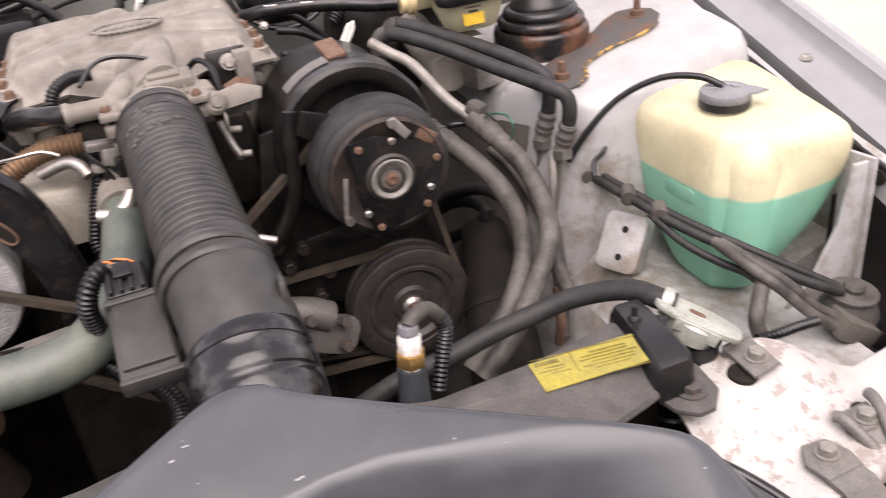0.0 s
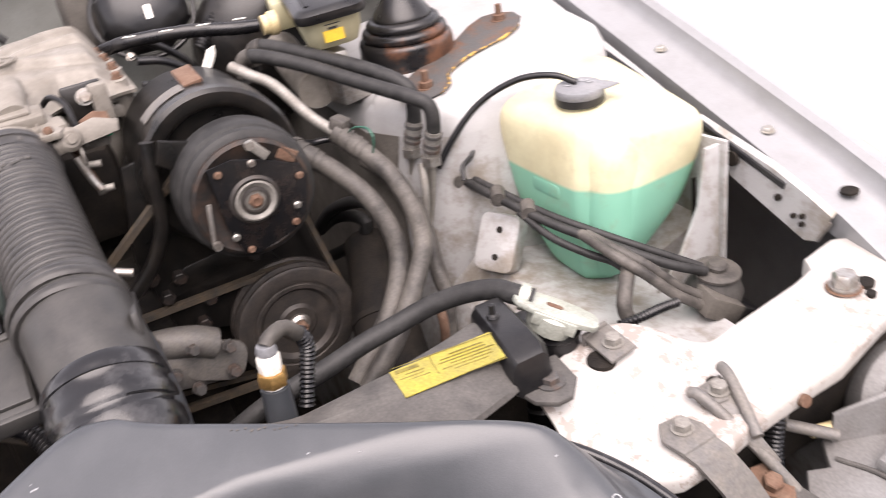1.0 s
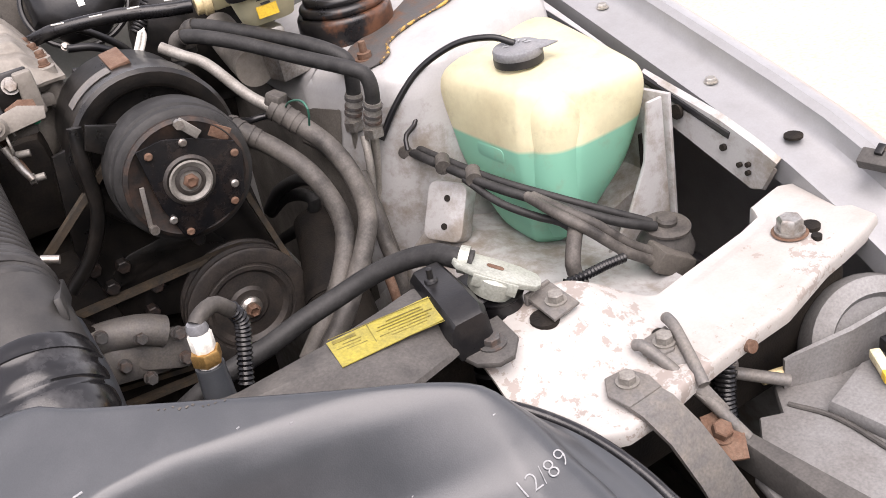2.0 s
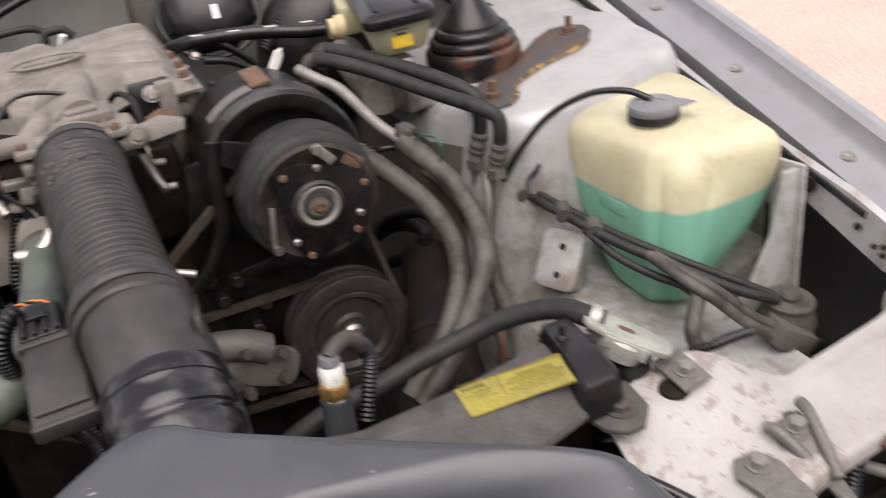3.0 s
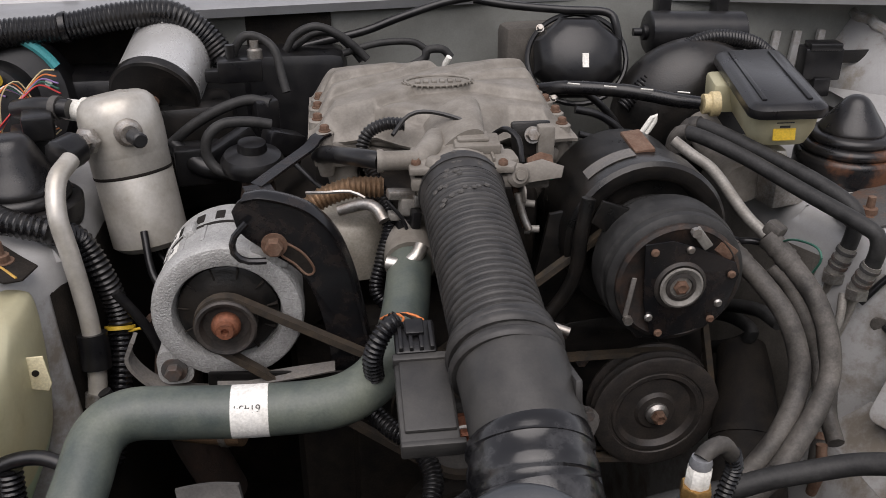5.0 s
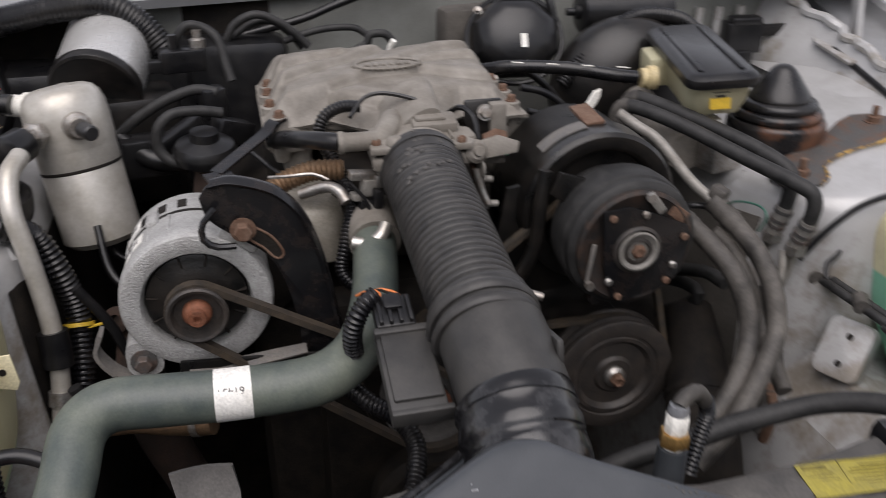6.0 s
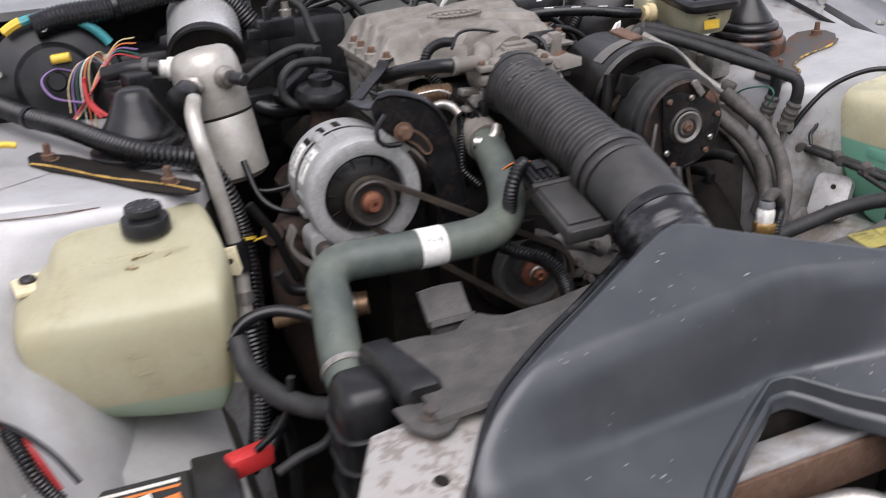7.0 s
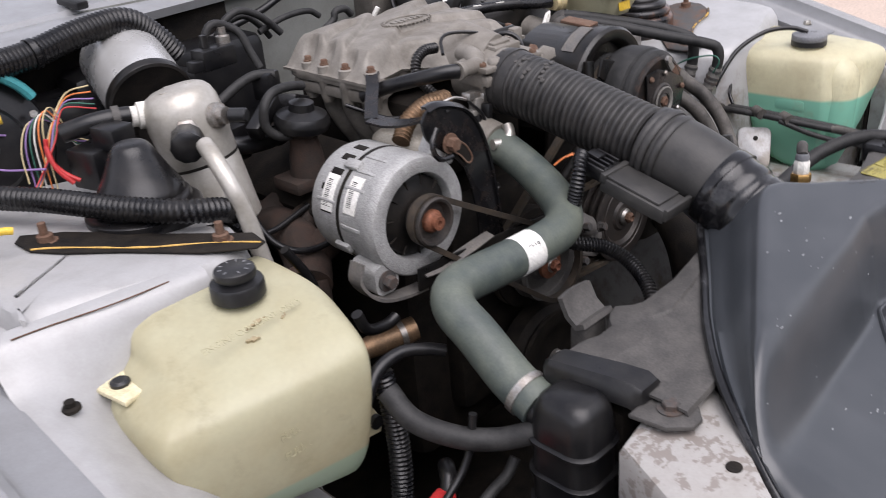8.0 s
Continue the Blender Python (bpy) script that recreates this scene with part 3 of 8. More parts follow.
# ---- radiator support panel ----
def support():
    """The pressed panel over the headlamps: high beside the radiator, dropping to a narrow beam that meets the fender."""
    r = thing("radiator_support", (0.5, 0.17, 0.82), "white radiator support panel with flaking paint", "support panel", kind="structure")
    ease = lambda a: a * a * (3 - 2 * a) if 0 < a < 1 else float(a >= 1)
    xs = [0.345, 0.36, 0.379, 0.395, 0.407, 0.447, 0.463, 0.479, 0.498, 0.519, 0.535, 0.579, 0.665, 0.696, 0.705, 0.75, 0.765]
    back = [0.240, 0.240, 0.236, 0.240, 0.244, 0.252, 0.248, 0.234, 0.220, 0.212, 0.208, 0.215, 0.227, 0.235, 0.252, 0.258, 0.250]
    rows = []
    for x in np.linspace(0.345, 0.765, 85):
        b = np.interp(x, xs, back)
        f = np.interp(x, [0.345, 0.36, 0.388, 0.400, 0.402, 0.405, 0.44, 0.48, 0.512, 0.564, 0.603, 0.678, 0.741, 0.765], [0.130, 0.120, 0.106, 0.101, 0.100, 0.099, 0.100, 0.108, 0.112, 0.117, 0.119, 0.140, 0.149, 0.155])
        row = []
        for t in np.linspace(0, 1, 22):
            y = f + (b - f) * t
            hi = ease((y - 0.135 - 0.25 * max(0, x - 0.44)) / 0.075) * ease((0.545 - x) / 0.08)
            z = 0.8485 + 0.035 * hi + 0.003 * ease((x - 0.70) / 0.05)
            z += 0.0022 * (ease((x - 0.555) / 0.006) - ease((x - 0.70) / 0.006)) * (ease((t - 0.22) / 0.08) - ease((t - 0.80) / 0.08))
            row.append((x, y, z))
        edge = row[0]
        front = [(edge[0], edge[1] + 0.012, edge[2] - 0.022), (edge[0], edge[1] - 0.003, edge[2] - 0.018), (edge[0], edge[1] - 0.004, edge[2] - 0.006), (edge[0], edge[1] - 0.002, edge[2] - 0.0015)]
        end = row[-1]
        rows.append(front + row + [(end[0], end[1] + 0.002, end[2] - 0.002), (end[0], end[1] + 0.003, end[2] - 0.02)])
    part("panel", sheet(rows[:33], 0.003), "chippy", r, "pressed panel with flaking white paint")
    part("beam", sheet(rows[32:], 0.003), "chipped", r, "pressed beam with worn white paint")
    out = [(-0.20, 0.225), (-0.27, 0.232), (-0.352, 0.218), (-0.392, 0.135), (-0.425, 0.06), (-0.36, 0.05), (-0.315, 0.10), (-0.24, 0.175)]
    part("panel", slab(out, 0.81, 0.886, bevel=0.010), "flaked", r)
    part("panel_hole", lathe([(0.007, 0), (0.007, 0.0012), (0.006, 0.0016), (0, 0.0008)], (-0.318, 0.128, 0.886), n=20), "dark", r)
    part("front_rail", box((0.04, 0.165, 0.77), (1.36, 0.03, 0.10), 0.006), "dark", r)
    return r


support()

# ---- radiator, cover and hoses ----
def radiator():
    r = thing("radiator", (0.03, 0.27, 0.4), "black crossflow radiator with ribbed plastic end tanks", "radiator")
    part("core", box((0.03, 0.27, 0.62), (0.66, 0.04, 0.5), 0.003), "dark", r)
    for x in (-0.337, 0.395):
        w, d = (0.062, 0.070) if x < 0 else (0.056, 0.06)
        st = ((0.42, 1.0), (0.84, 1.0), (0.872, 0.99), (0.889, 0.93), (0.899, 0.80), (0.904, 0.58))
        part("end_tank", skin([[(x + (px - x) * k, 0.280 + (py - 0.280) * k, z) for px, py in rounded(x, 0.280, w, d, 0.02, 6)] for z, k in st]), "plastic", r)
        for z in (0.852, 0.815, 0.778, 0.741, 0.704):
            part("rib", skin([[(x + (px - x) * k, 0.280 + (py - 0.280) * k, zz) for px, py in rounded(x, 0.280, w, d, 0.02, 6)] for zz, k in ((z, 1.0), (z + 0.001, 1.10), (z + 0.004, 1.11), (z + 0.006, 1.0))]), "plastic", r)
    part("hose_neck", tube([(-0.340, 0.295, 0.862), (-0.339, 0.325, 0.872)], 0.019), "plastic", r)
    n = part("filler_neck", lathe([(0.022, 0), (0.022, 0.016), (0.024, 0.018), (0.024, 0.019), (0, 0.019)], (0.403, 0.262, 0.878)), "plastic", r)
    m = pose(0.403, 0.262, 0.912, 0, 0, -38) @ pose(0, 0, 0, -6, 26, 0)
    up = m.to_3x3() @ Vector((0, 0, 1))
    cap = part("cap", lathe([(0.0215, -0.012), (0.0225, -0.004), (0.0225, 0.004), (0.019, 0.007), (0, 0.0075)], m.translation, up, 32), "pale", r, "pale metal pressure cap with two ears")
    ring = [(0.040, 0.006), (0.036, 0.012), (0.020, 0.0165), (0.0, 0.018), (-0.020, 0.0165), (-0.036, 0.012), (-0.040, 0.006)]
    part("ear", slab(ring + [(x, -y) for x, y in reversed(ring)], 0.003, 0.009, m, 0.0015), "pale", cap)
    part("cap_slot", slab(rounded(-0.002, 0.001, 0.016, 0.006, 0.003, 4), 0.0088, 0.0098, m, 0.0005), "rust", cap)
    part("edge_lip", slab([(-0.020, -0.0175), (0.020, -0.0175), (0.020, -0.0195), (-0.020, -0.0195)], -0.004, 0.008, m, 0.0005), "pale", cap)
    return r


def radiator_cover():
    """A crowned plate over the radiator: its back edge steps, its ends carry a raised clip bar and a bolted lug."""
    r = thing("radiator_cover", (0.03, 0.25, 0.9), "dusty black plastic cover over the radiator top", "cover")
    rows = []
    for x in np.linspace(-0.296, 0.352, 60):
        f = np.interp(x, [-0.30, -0.245, -0.20, -0.15, -0.06, 0.05, 0.16, 0.25, 0.32, 0.36], [0.186, 0.190, 0.205, 0.235, 0.285, 0.285, 0.225, 0.170, 0.200, 0.224])
        e = np.interp(x, [-0.30, -0.255, -0.245, -0.215, -0.205, -0.182, -0.172, -0.11, -0.05, 0.0, 0.05, 0.16, 0.25, 0.30, 0.36], [0.333, 0.330, 0.323, 0.323, 0.338, 0.342, 0.322, 0.319, 0.327, 0.33, 0.315, 0.268, 0.270, 0.280, 0.296])
        f = min(f, e - 0.03)
        z = np.interp(x, [-0.30, -0.20, 0.0, 0.24, 0.32, 0.36], [0.904, 0.907, 0.922, 0.9285, 0.927, 0.924])
        low = np.interp(x, [-0.30, 0.0, 0.25, 0.36], [0.0, 0.008, 0.004, 0.022])
        g = e - 0.012 - f
        crease = 0.0025 if x < -0.1 else 0.0012
        rows.append([(x, e + 0.002, z - 0.06), (x, e, z - 0.012), (x, e - 0.003, z - 0.003), (x, e - 0.010, z)] + [(x, e - 0.012 - g * t, z + crease * (1 if t < 0.32 else 0) - low * max(0, t - 0.5) / 0.5) for t in (0.28, 0.31, 0.34, 0.6, 0.85)] + [(x, f, z - low - 0.001), (x, f - 0.002, z - low - 0.006)])
    part("panel", sheet(rows, 0.003), "cover", r)
    for s, x0, lean in ((-1, -0.301, 0.018), (1, 0.352, 0.012)):
        z0 = 0.0 if s < 0 else 0.018
        st = [(0.330, 0.902, 0.006), (0.327, 0.911, 0.012), (0.320, 0.915, 0.0165), (0.26, 0.917, 0.0185), (0.236, 0.916, 0.019), (0.227, 0.911, 0.017), (0.224, 0.900, 0.013)]
        if s > 0:
            st = [(y - 0.022 if y < 0.3 else y - 0.028, z, w) for y, z, w in st]
        part("end_clip", skin([[(x0 + lean * (y - 0.28) / 0.1 * s + q * w, y, z + z0 - d) for q, d in ((1.12, 0.022), (1.02, 0.006), (0.72, 0.0), (-0.72, 0.0), (-1.02, 0.006), (-1.12, 0.022))] for y, z, w in st]), "plastic", r, "black raised clip bar")
        lug = [(-0.030, 0.232), (0.020, 0.232), (0.030, 0.215), (0.024, 0.190), (0.008, 0.178), (-0.008, 0.178), (-0.026, 0.196)]
        part("lug", slab([(x0 + 0.004 - s * px * 0.9, y - (0.004 if s < 0 else 0.0)) for px, y in lug], 0.892, 0.8975, None, 0.0015), "cover", r)
        part("bolt", hexbolt((x0 + 0.006, 0.203, 0.8975), size=0.014, tall=0.008, washer=1.8), "grimerust", r, "dull steel bolt with washer")
    part("pin", lathe([(0.006, 0), (0.005, 0.002), (0.0028, 0.003), (0.0026, 0.012), (0, 0.013)], (0.346, 0.268, 0.9345)), "plastic", r)
    m = pose(0.287, 0.239, 0.9305, 2, -0.5, -4)
    lab = part("label", box((0, 0, 0), (0.094, 0.036, 0.0008), 0, (0, 0, 0)), "yellow", r, "yellow foil caution label")
    lab.matrix_local = Matrix.Translation(-place_of(r)) @ m
    lab.data.transform(Matrix.Translation(place_of(r)))

    def mark(x, y, w, h):
        b = box((x, y, 0.0006), (w, h, 0.0004), 0)
        bmesh.ops.transform(b, verts=b.verts, matrix=m)
        part("print_line", b, "faded", lab)

    for y in (0.0172, -0.0172):
        mark(0, y, 0.092, 0.0006)
    mark(-0.0125, 0, 0.0008, 0.034)
    mark(-0.034, 0.011, 0.020, 0.0040)
    for k in range(6):
        for x, w in ((-0.029, 0.026), (0.018, 0.050)):
            mark(x - 0.004 * ((k * 5) % 3) / 2, 0.005 - 0.0038 * k + (0.006 if x > 0 else 0), w * (0.62 + 0.36 * ((k * 7) % 5) / 4), 0.0011)
    return r


radiator(), radiator_cover()


def air_duct():
    """The moulded air-intake box across the car's nose: a wedge-shaped top, a step, a low front and an opening."""
    r = thing("air_duct", (0.03, 0.1, 0.82), "satin black moulded plastic air intake duct with scuffs", "air duct")
    c = np.array((0.03, 0.03))
    flange = [(0.05, 0.352, 0.922), (0.10, 0.314, 0.900), (0.18, 0.262, 0.885), (0.26, 0.213, 0.880), (0.325, 0.170, 0.880), (0.358, 0.132, 0.870), (0.377, 0.085, 0.86), (0.386, 0.03, 0.845), (0.386, -0.04, 0.82), (0.36, -0.12, 0.79),
              (0.25, -0.15, 0.77), (0.05, -0.16, 0.76), (-0.15, -0.15, 0.76), (-0.31, -0.12, 0.78), (-0.345, -0.05, 0.81), (-0.342, 0.02, 0.845), (-0.315, 0.085, 0.872), (-0.285, 0.130, 0.892),
              (-0.24, 0.185, 0.910), (-0.17, 0.24, 0.916), (-0.09, 0.29, 0.922), (-0.02, 0.335, 0.928), (0.01, 0.352, 0.932)]
    edge = [(0.035, 0.276, 0), (0.06, 0.258, 0), (0.10, 0.236, 0), (0.20, 0.184, 0), (0.29, 0.139, 0), (0.318, 0.115, 0), (0.336, 0.08, 0), (0.345, 0.03, 0), (0.345, -0.04, 0), (0.33, -0.09, 0), (0.24, -0.115, 0), (0.05, -0.12, 0),
            (-0.15, -0.115, 0), (-0.275, -0.09, 0), (-0.318, -0.04, 0), (-0.32, 0.02, 0), (-0.312, 0.08, 0), (-0.288, 0.122, 0), (-0.238, 0.156, 0), (-0.205, 0.174, 0), (-0.1, 0.229, 0), (-0.02, 0.270, 0), (0.01, 0.280, 0)]
    hole = [(0.058, 0.146, 0), (0.072, 0.141, 0), (0.107, 0.102, 0), (0.15, 0.04, 0), (0.14, -0.045, 0), (0.10, -0.07, 0), (-0.08, -0.07, 0), (-0.12, -0.03, 0), (-0.124, 0.018, 0), (-0.10, 0.048, 0), (-0.03, 0.098, 0), (0.026, 0.134, 0), (0.042, 0.144, 0)]

    def height(x, y):
        """The top's height: a flat wedge, a steep step and a low front, with softened creases."""
        top = 0.990 + 0.343 * (y - 0.276) + 0.01 * x
        uy = np.interp(x, [-0.3, -0.2, 0.0, 0.06, 0.1, 0.2, 0.3], [0.150, 0.154, 0.168, 0.175, 0.173, 0.155, 0.132])
        ly = np.interp(x, [-0.28, -0.15, 0.0, 0.06, 0.1, 0.2, 0.3], [0.108, 0.128, 0.147, 0.158, 0.155, 0.122, 0.080])
        lz = np.interp(x, [-0.27, -0.15, 0, 0.1, 0.3], [0.882, 0.868, 0.860, 0.857, 0.888])
        uz = 0.990 + 0.343 * (uy - 0.276) + 0.01 * x

        def z(v):
            if v >= uy:
                return uz + 0.343 * (v - uy)
            return lz + (uz - lz) * (v - ly) / (uy - ly) if v > ly else lz + (0.79 - lz) * (ly - v) / (ly + 0.2)
        w = 0.003 + 0.008 * min(1, max(0, (y - ly) / (uy - ly)))
        return sum(z(y + w * d) for d in (-1, -0.6, -0.2, 0.2, 0.6, 1)) / 6 + 0.002 * math.exp(-((y - ly) / 0.004) ** 2)

    def around(poly, n):
        p = spline(poly + poly[:1], 0.003)
        a = np.unwrap(np.arctan2(p[:, 1] - c[1], p[:, 0] - c[0]))
        if a[-1] < a[0]:
            a, p = a[::-1], p[::-1]
        t = np.linspace(0, 2 * math.pi, n, endpoint=False)
        q = a[0] + np.mod(t - a[0], 2 * math.pi)
        return np.array([np.interp(q, a, p[:, k]) for k in range(3)]).T

    n = 220
    o, e, h = around(flange, n), around(edge, n), around(hole, n)
    for i in range(n):
        e[i][2], h[i][2] = height(*e[i][:2]), height(*h[i][:2])

    def at(i, k):
        """A place on the top at angle i, k of the way from its edge to the opening."""
        p = e[i] + (h[i] - e[i]) * k
        soft = 0.007 * max(0, 1 - k / 0.07) ** 2
        return np.array((p[0], p[1], height(p[0], p[1]) - soft + 0.0008 * noise.noise((9 * p[0], 9 * p[1], 1))))

    rings = []
    for k, drop in ((1.02, -0.018), (1.02, -0.014), (1.0, -0.006), (0.97, -0.004), (0.86, -0.004), (0.80, 0.001)):
        ring = []
        for i in range(n):
            p = e[i] + (o[i] - e[i]) * k
            ring.append((p[0], p[1], o[i][2] + drop))
        rings.append(ring)
    for k, f in ((0.66, 0.10), (0.46, 0.40), (0.28, 0.70), (0.14, 0.88), (0.05, 0.97)):
        ring = []
        for i in range(n):
            p = e[i] + (o[i] - e[i]) * k
            ring.append((p[0], p[1], o[i][2] + (at(i, 0)[2] - 0.003 - o[i][2]) * f))
        rings.append(ring)
    for k in [0, 0.015, 0.03, 0.05, 0.075] + [0.1 + 0.0125 * j for j in range(65)] + [0.92, 0.94]:
        rings.append([tuple(at(i, k)) for i in range(n)])
    for k, drop in ((0.955, 0.0035), (0.97, 0.0045), (0.985, 0.0035), (0.99, -0.002), (0.992, -0.012), (1.02, -0.014), (1.03, -0.016), (1.03, -0.03)):
        rings.append([tuple(at(i, k) + np.array((0, 0, drop))) for i in range(n)])
    part("shell", skin(rings, False), "duct", r)
    bead = [tuple(rings[2][i]) for i in range(0, n, 2)]
    part("edge_bead", tube(bead + bead[:1], 0.0050, 10, 0.006), "gloss", r, "black rubber edge bead")
    # the round neck that takes the hose
    neck = [(0.041, 0.38, 0.972, 0.045), (0.041, 0.352, 0.957, 0.047), (0.042, 0.325, 0.942, 0.047), (0.043, 0.295, 0.93, 0.044), (0.044, 0.27, 0.92, 0.038)]
    part("neck", tube(neck, 0.05, 28, 0.005), "duct", r)
    for k in range(10):
        x = 0.104 + 0.0046 * k + 0.002 * random.random()
        y = 0.277 - 0.49 * x - 0.005 * random.random()
        part("paint_fleck", box((x, y, height(x, y) + 0.0003), (0.0008 + 0.0018 * random.random(), 0.0006 + 0.0014 * random.random(), 0.0005), 0, (19, 0, 40 * random.random())), "greyhose", r)
    for k in range(120):
        i, f = random.randrange(n), 0.06 + 0.85 * random.random()
        p = at(i, f)
        s = 0.0006 + 0.0013 * random.random() ** 3
        part("paint_fleck", box((p[0], p[1], p[2] + 0.0002), (s * (1 + 3 * random.random()), s, 0.0006), 0, (0, 0, 20 * random.random())), "chalk", r)
    return r, height


duct, duct_height = air_duct()


def intake_hose():
    r = thing("intake_hose", (0.03, 0.5, 0.96), "ribbed black rubber intake hose with airflow meter", "intake hose")
    a = [(0.027, 0.655, 1.048), (0.027, 0.60, 1.039), (0.029, 0.52, 1.021), (0.031, 0.443, 1.0025)]
    part("ribbed_hose", tube(a, 0.0438, 40, ribs=(0.0088, 0.0038, 1)), "dustrubber", r)
    part("hose_cuff", tube([(0.027, 0.672, 1.050, 0.0440), (0.027, 0.660, 1.0485, 0.0452), (0.027, 0.640, 1.0455, 0.0440)], 0.0445, 36, 0.004), "dustrubber", r)
    part("hose_clamp", tube([(0.027, 0.662, 1.0490), (0.027, 0.655, 1.0480)], 0.0462, 36, 0.004), "dustrubber", r)
    for k in range(26):
        q, y = random.uniform(0.1, 1.5), random.uniform(0.575, 0.668)
        z = 1.036 + 0.155 * (y - 0.575)
        part("dirt_crust", lathe([(0, -0.0006), (0.0035, -0.0006), (0.0028, 0.0009), (0, 0.0011)], (0.027 - 0.0437 * math.cos(q + 0.6), y, z + 0.0437 * math.sin(q + 0.6)), (-math.cos(q + 0.6), 0, math.sin(q + 0.6)), 7), "cover", r)
    for y, z, rr in ((0.437, 1.001, 0.0488), (0.428, 0.9985, 0.0512), (0.414, 0.994, 0.0500)):
        part("ring", tube([(0.031, y, z, rr - 0.002), (0.031, y - 0.002, z - 0.0005, rr), (0.031, y - 0.006, z - 0.0016, rr), (0.031, y - 0.008, z - 0.0022, rr - 0.002)], rr, 36, 0.0015), "dustrubber", r)
    m = part("airflow_meter", tube([(0.031, 0.44, 1.002), (0.034, 0.41, 0.993), (0.036, 0.38, 0.982), (0.038, 0.348, 0.9665)], 0.0472, 36, 0.006), "dusty", r, "smooth black airflow meter housing")
    part("side_rail", box((0.079, 0.400, 0.990), (0.006, 0.10, 0.02), 0.002, (-18, 0, -4)), "dusty", m)
    part("pipe_stub", tube([(0.076, 0.445, 1.010), (0.090, 0.440, 1.006)], 0.004, 10), "steel", m)
    # the flat sensor box leans against the meter's flank, its lid turned towards the meter
    bx = pose(-0.0385, 0.402, 0.9725, 14, -1, -1)

    def on(at, size, bevel, turn=(0, 0, 0)):
        b = box(at, size, bevel, turn)
        bmesh.ops.transform(b, verts=b.verts, matrix=bx)
        return b

    b = part("sensor_box", on((0, 0, -0.007), (0.048, 0.092, 0.018), 0.0025), "dusty", m, "black plastic sensor box with a stepped lid")
    part("lid", on((0.001, 0.004, 0.003), (0.042, 0.076, 0.005), 0.0015), "dusty", b)
    part("lid_step", on((0.0, 0.044, 0.002), (0.050, 0.008, 0.012), 0.0015), "dusty", b)
    part("flange", on((0.002, -0.046, -0.003), (0.052, 0.006, 0.016), 0.0015), "dusty", b)
    part("plug", on((-0.004, 0.066, 0.001), (0.036, 0.040, 0.018), 0.003), "plastic", m)
    for k in range(4):
        part("plug_rib", on((-0.017 + 0.009 * k, 0.064, 0.0115), (0.0035, 0.032, 0.005), 0.0007), "plastic", m)
    part("plug_latch", on((-0.004, 0.072, 0.0145), (0.016, 0.018, 0.004), 0.001), "plastic", m)
    cuff = [(0.0365, 0.350, 0.9675, 0.0475), (0.0365, 0.347, 0.966, 0.0500), (0.0360, 0.339, 0.961, 0.0512), (0.0358, 0.336, 0.9595, 0.0494), (0.0356, 0.331, 0.957, 0.0494), (0.0354, 0.328, 0.955, 0.0512), (0.0352, 0.320, 0.950, 0.0514), (0.0350, 0.317, 0.948, 0.0494),
            (0.0350, 0.312, 0.945, 0.0494), (0.0350, 0.309, 0.943, 0.0512), (0.0352, 0.298, 0.937, 0.0510), (0.0355, 0.288, 0.931, 0.048)]
    part("cuff", tube(cuff, 0.05, 40, 0.0025), "gloss", r, "shiny black rubber cuff")
    part("tape_edge", tube([(0.038 - 0.0500 * math.cos(q), 0.3515 + 0.010 * math.sin(q), 0.968 + 0.0478 * math.sin(q)) for q in np.linspace(1.1, 2.0, 8)], 0.0009, 6), "teal", r, "strip of blue-green tape at the cuff")
    for k, col in enumerate(("orange", "dark", "orange")):
        part("sensor_wire", tube([bx @ Vector((-0.014 + 0.010 * k, 0.085, 0.006)), bx @ Vector((-0.012 + 0.008 * k, 0.096, 0.005 - 0.002 * k)), bx @ Vector((-0.022 + 0.006 * k, 0.104, 0.001)), bx @ Vector((-0.032, 0.110, -0.010))], 0.0012, 6), col, r)
    return r


intake_hose()


def hose(name, pts, r, material, label, category="hose", ribs=None, ends=None, n=14):
    """A hose or loom as one thing, with clamps or sleeves (position along it, radius, length, material) as parts."""
    bm = tube(pts, r, n, 0.006, ribs)
    if not ends:
        return solo(name, bm, material, label, category)
    c = spline(pts, 0.004)[:, :3]
    t = thing(name, [float(v) for v in c[len(c) // 2]], label, category)
    part("tube", bm, material, t)
    for f, rr, length, mm, nm in ends:
        i = int(f * (len(c) - 1))
        k = max(1, int(length / 0.008))
        part(nm, tube([tuple(c[j]) for j in range(max(0, i - k), min(len(c), i + k + 1), max(1, k))], rr, 18, 0.004), mm, t)
    return t


RH = [(-0.338, 0.318, 0.872), (-0.335, 0.355, 0.885), (-0.325, 0.41, 0.91), (-0.318, 0.448, 0.926), (-0.295, 0.466, 0.934), (-0.25, 0.466, 0.933), (-0.19, 0.464, 0.931), (-0.12, 0.468, 0.930), (-0.085, 0.485, 0.934),
      (-0.062, 0.515, 0.942), (-0.045, 0.56, 0.956), (-0.035, 0.61, 0.972), (-0.03, 0.65, 0.98)]
hose("radiator_hose", RH, 0.0235, "radhose", "grey-green rubber upper radiator hose with white label", "hose", None,
     [(0.035, 0.0252, 0.012, "steel", "hose_clamp"), (0.492, 0.0239, 0.033, "paper", "label")], 22)
hose("radiator_filler_hose", [(0.392, 0.275, 0.928), (0.381, 0.287, 0.932), (0.372, 0.308, 0.931), (0.352, 0.33, 0.924), (0.324, 0.35, 0.912), (0.29, 0.36, 0.90), (0.255, 0.365, 0.891), (0.217, 0.365, 0.882), (0.16, 0.365, 0.872), (0.11, 0.37, 0.85)], 0.0098, "rubber", "black rubber hose from the radiator filler neck", "hose", None, [(0.03, 0.0125, 0.012, "pale", "hose_clamp")])

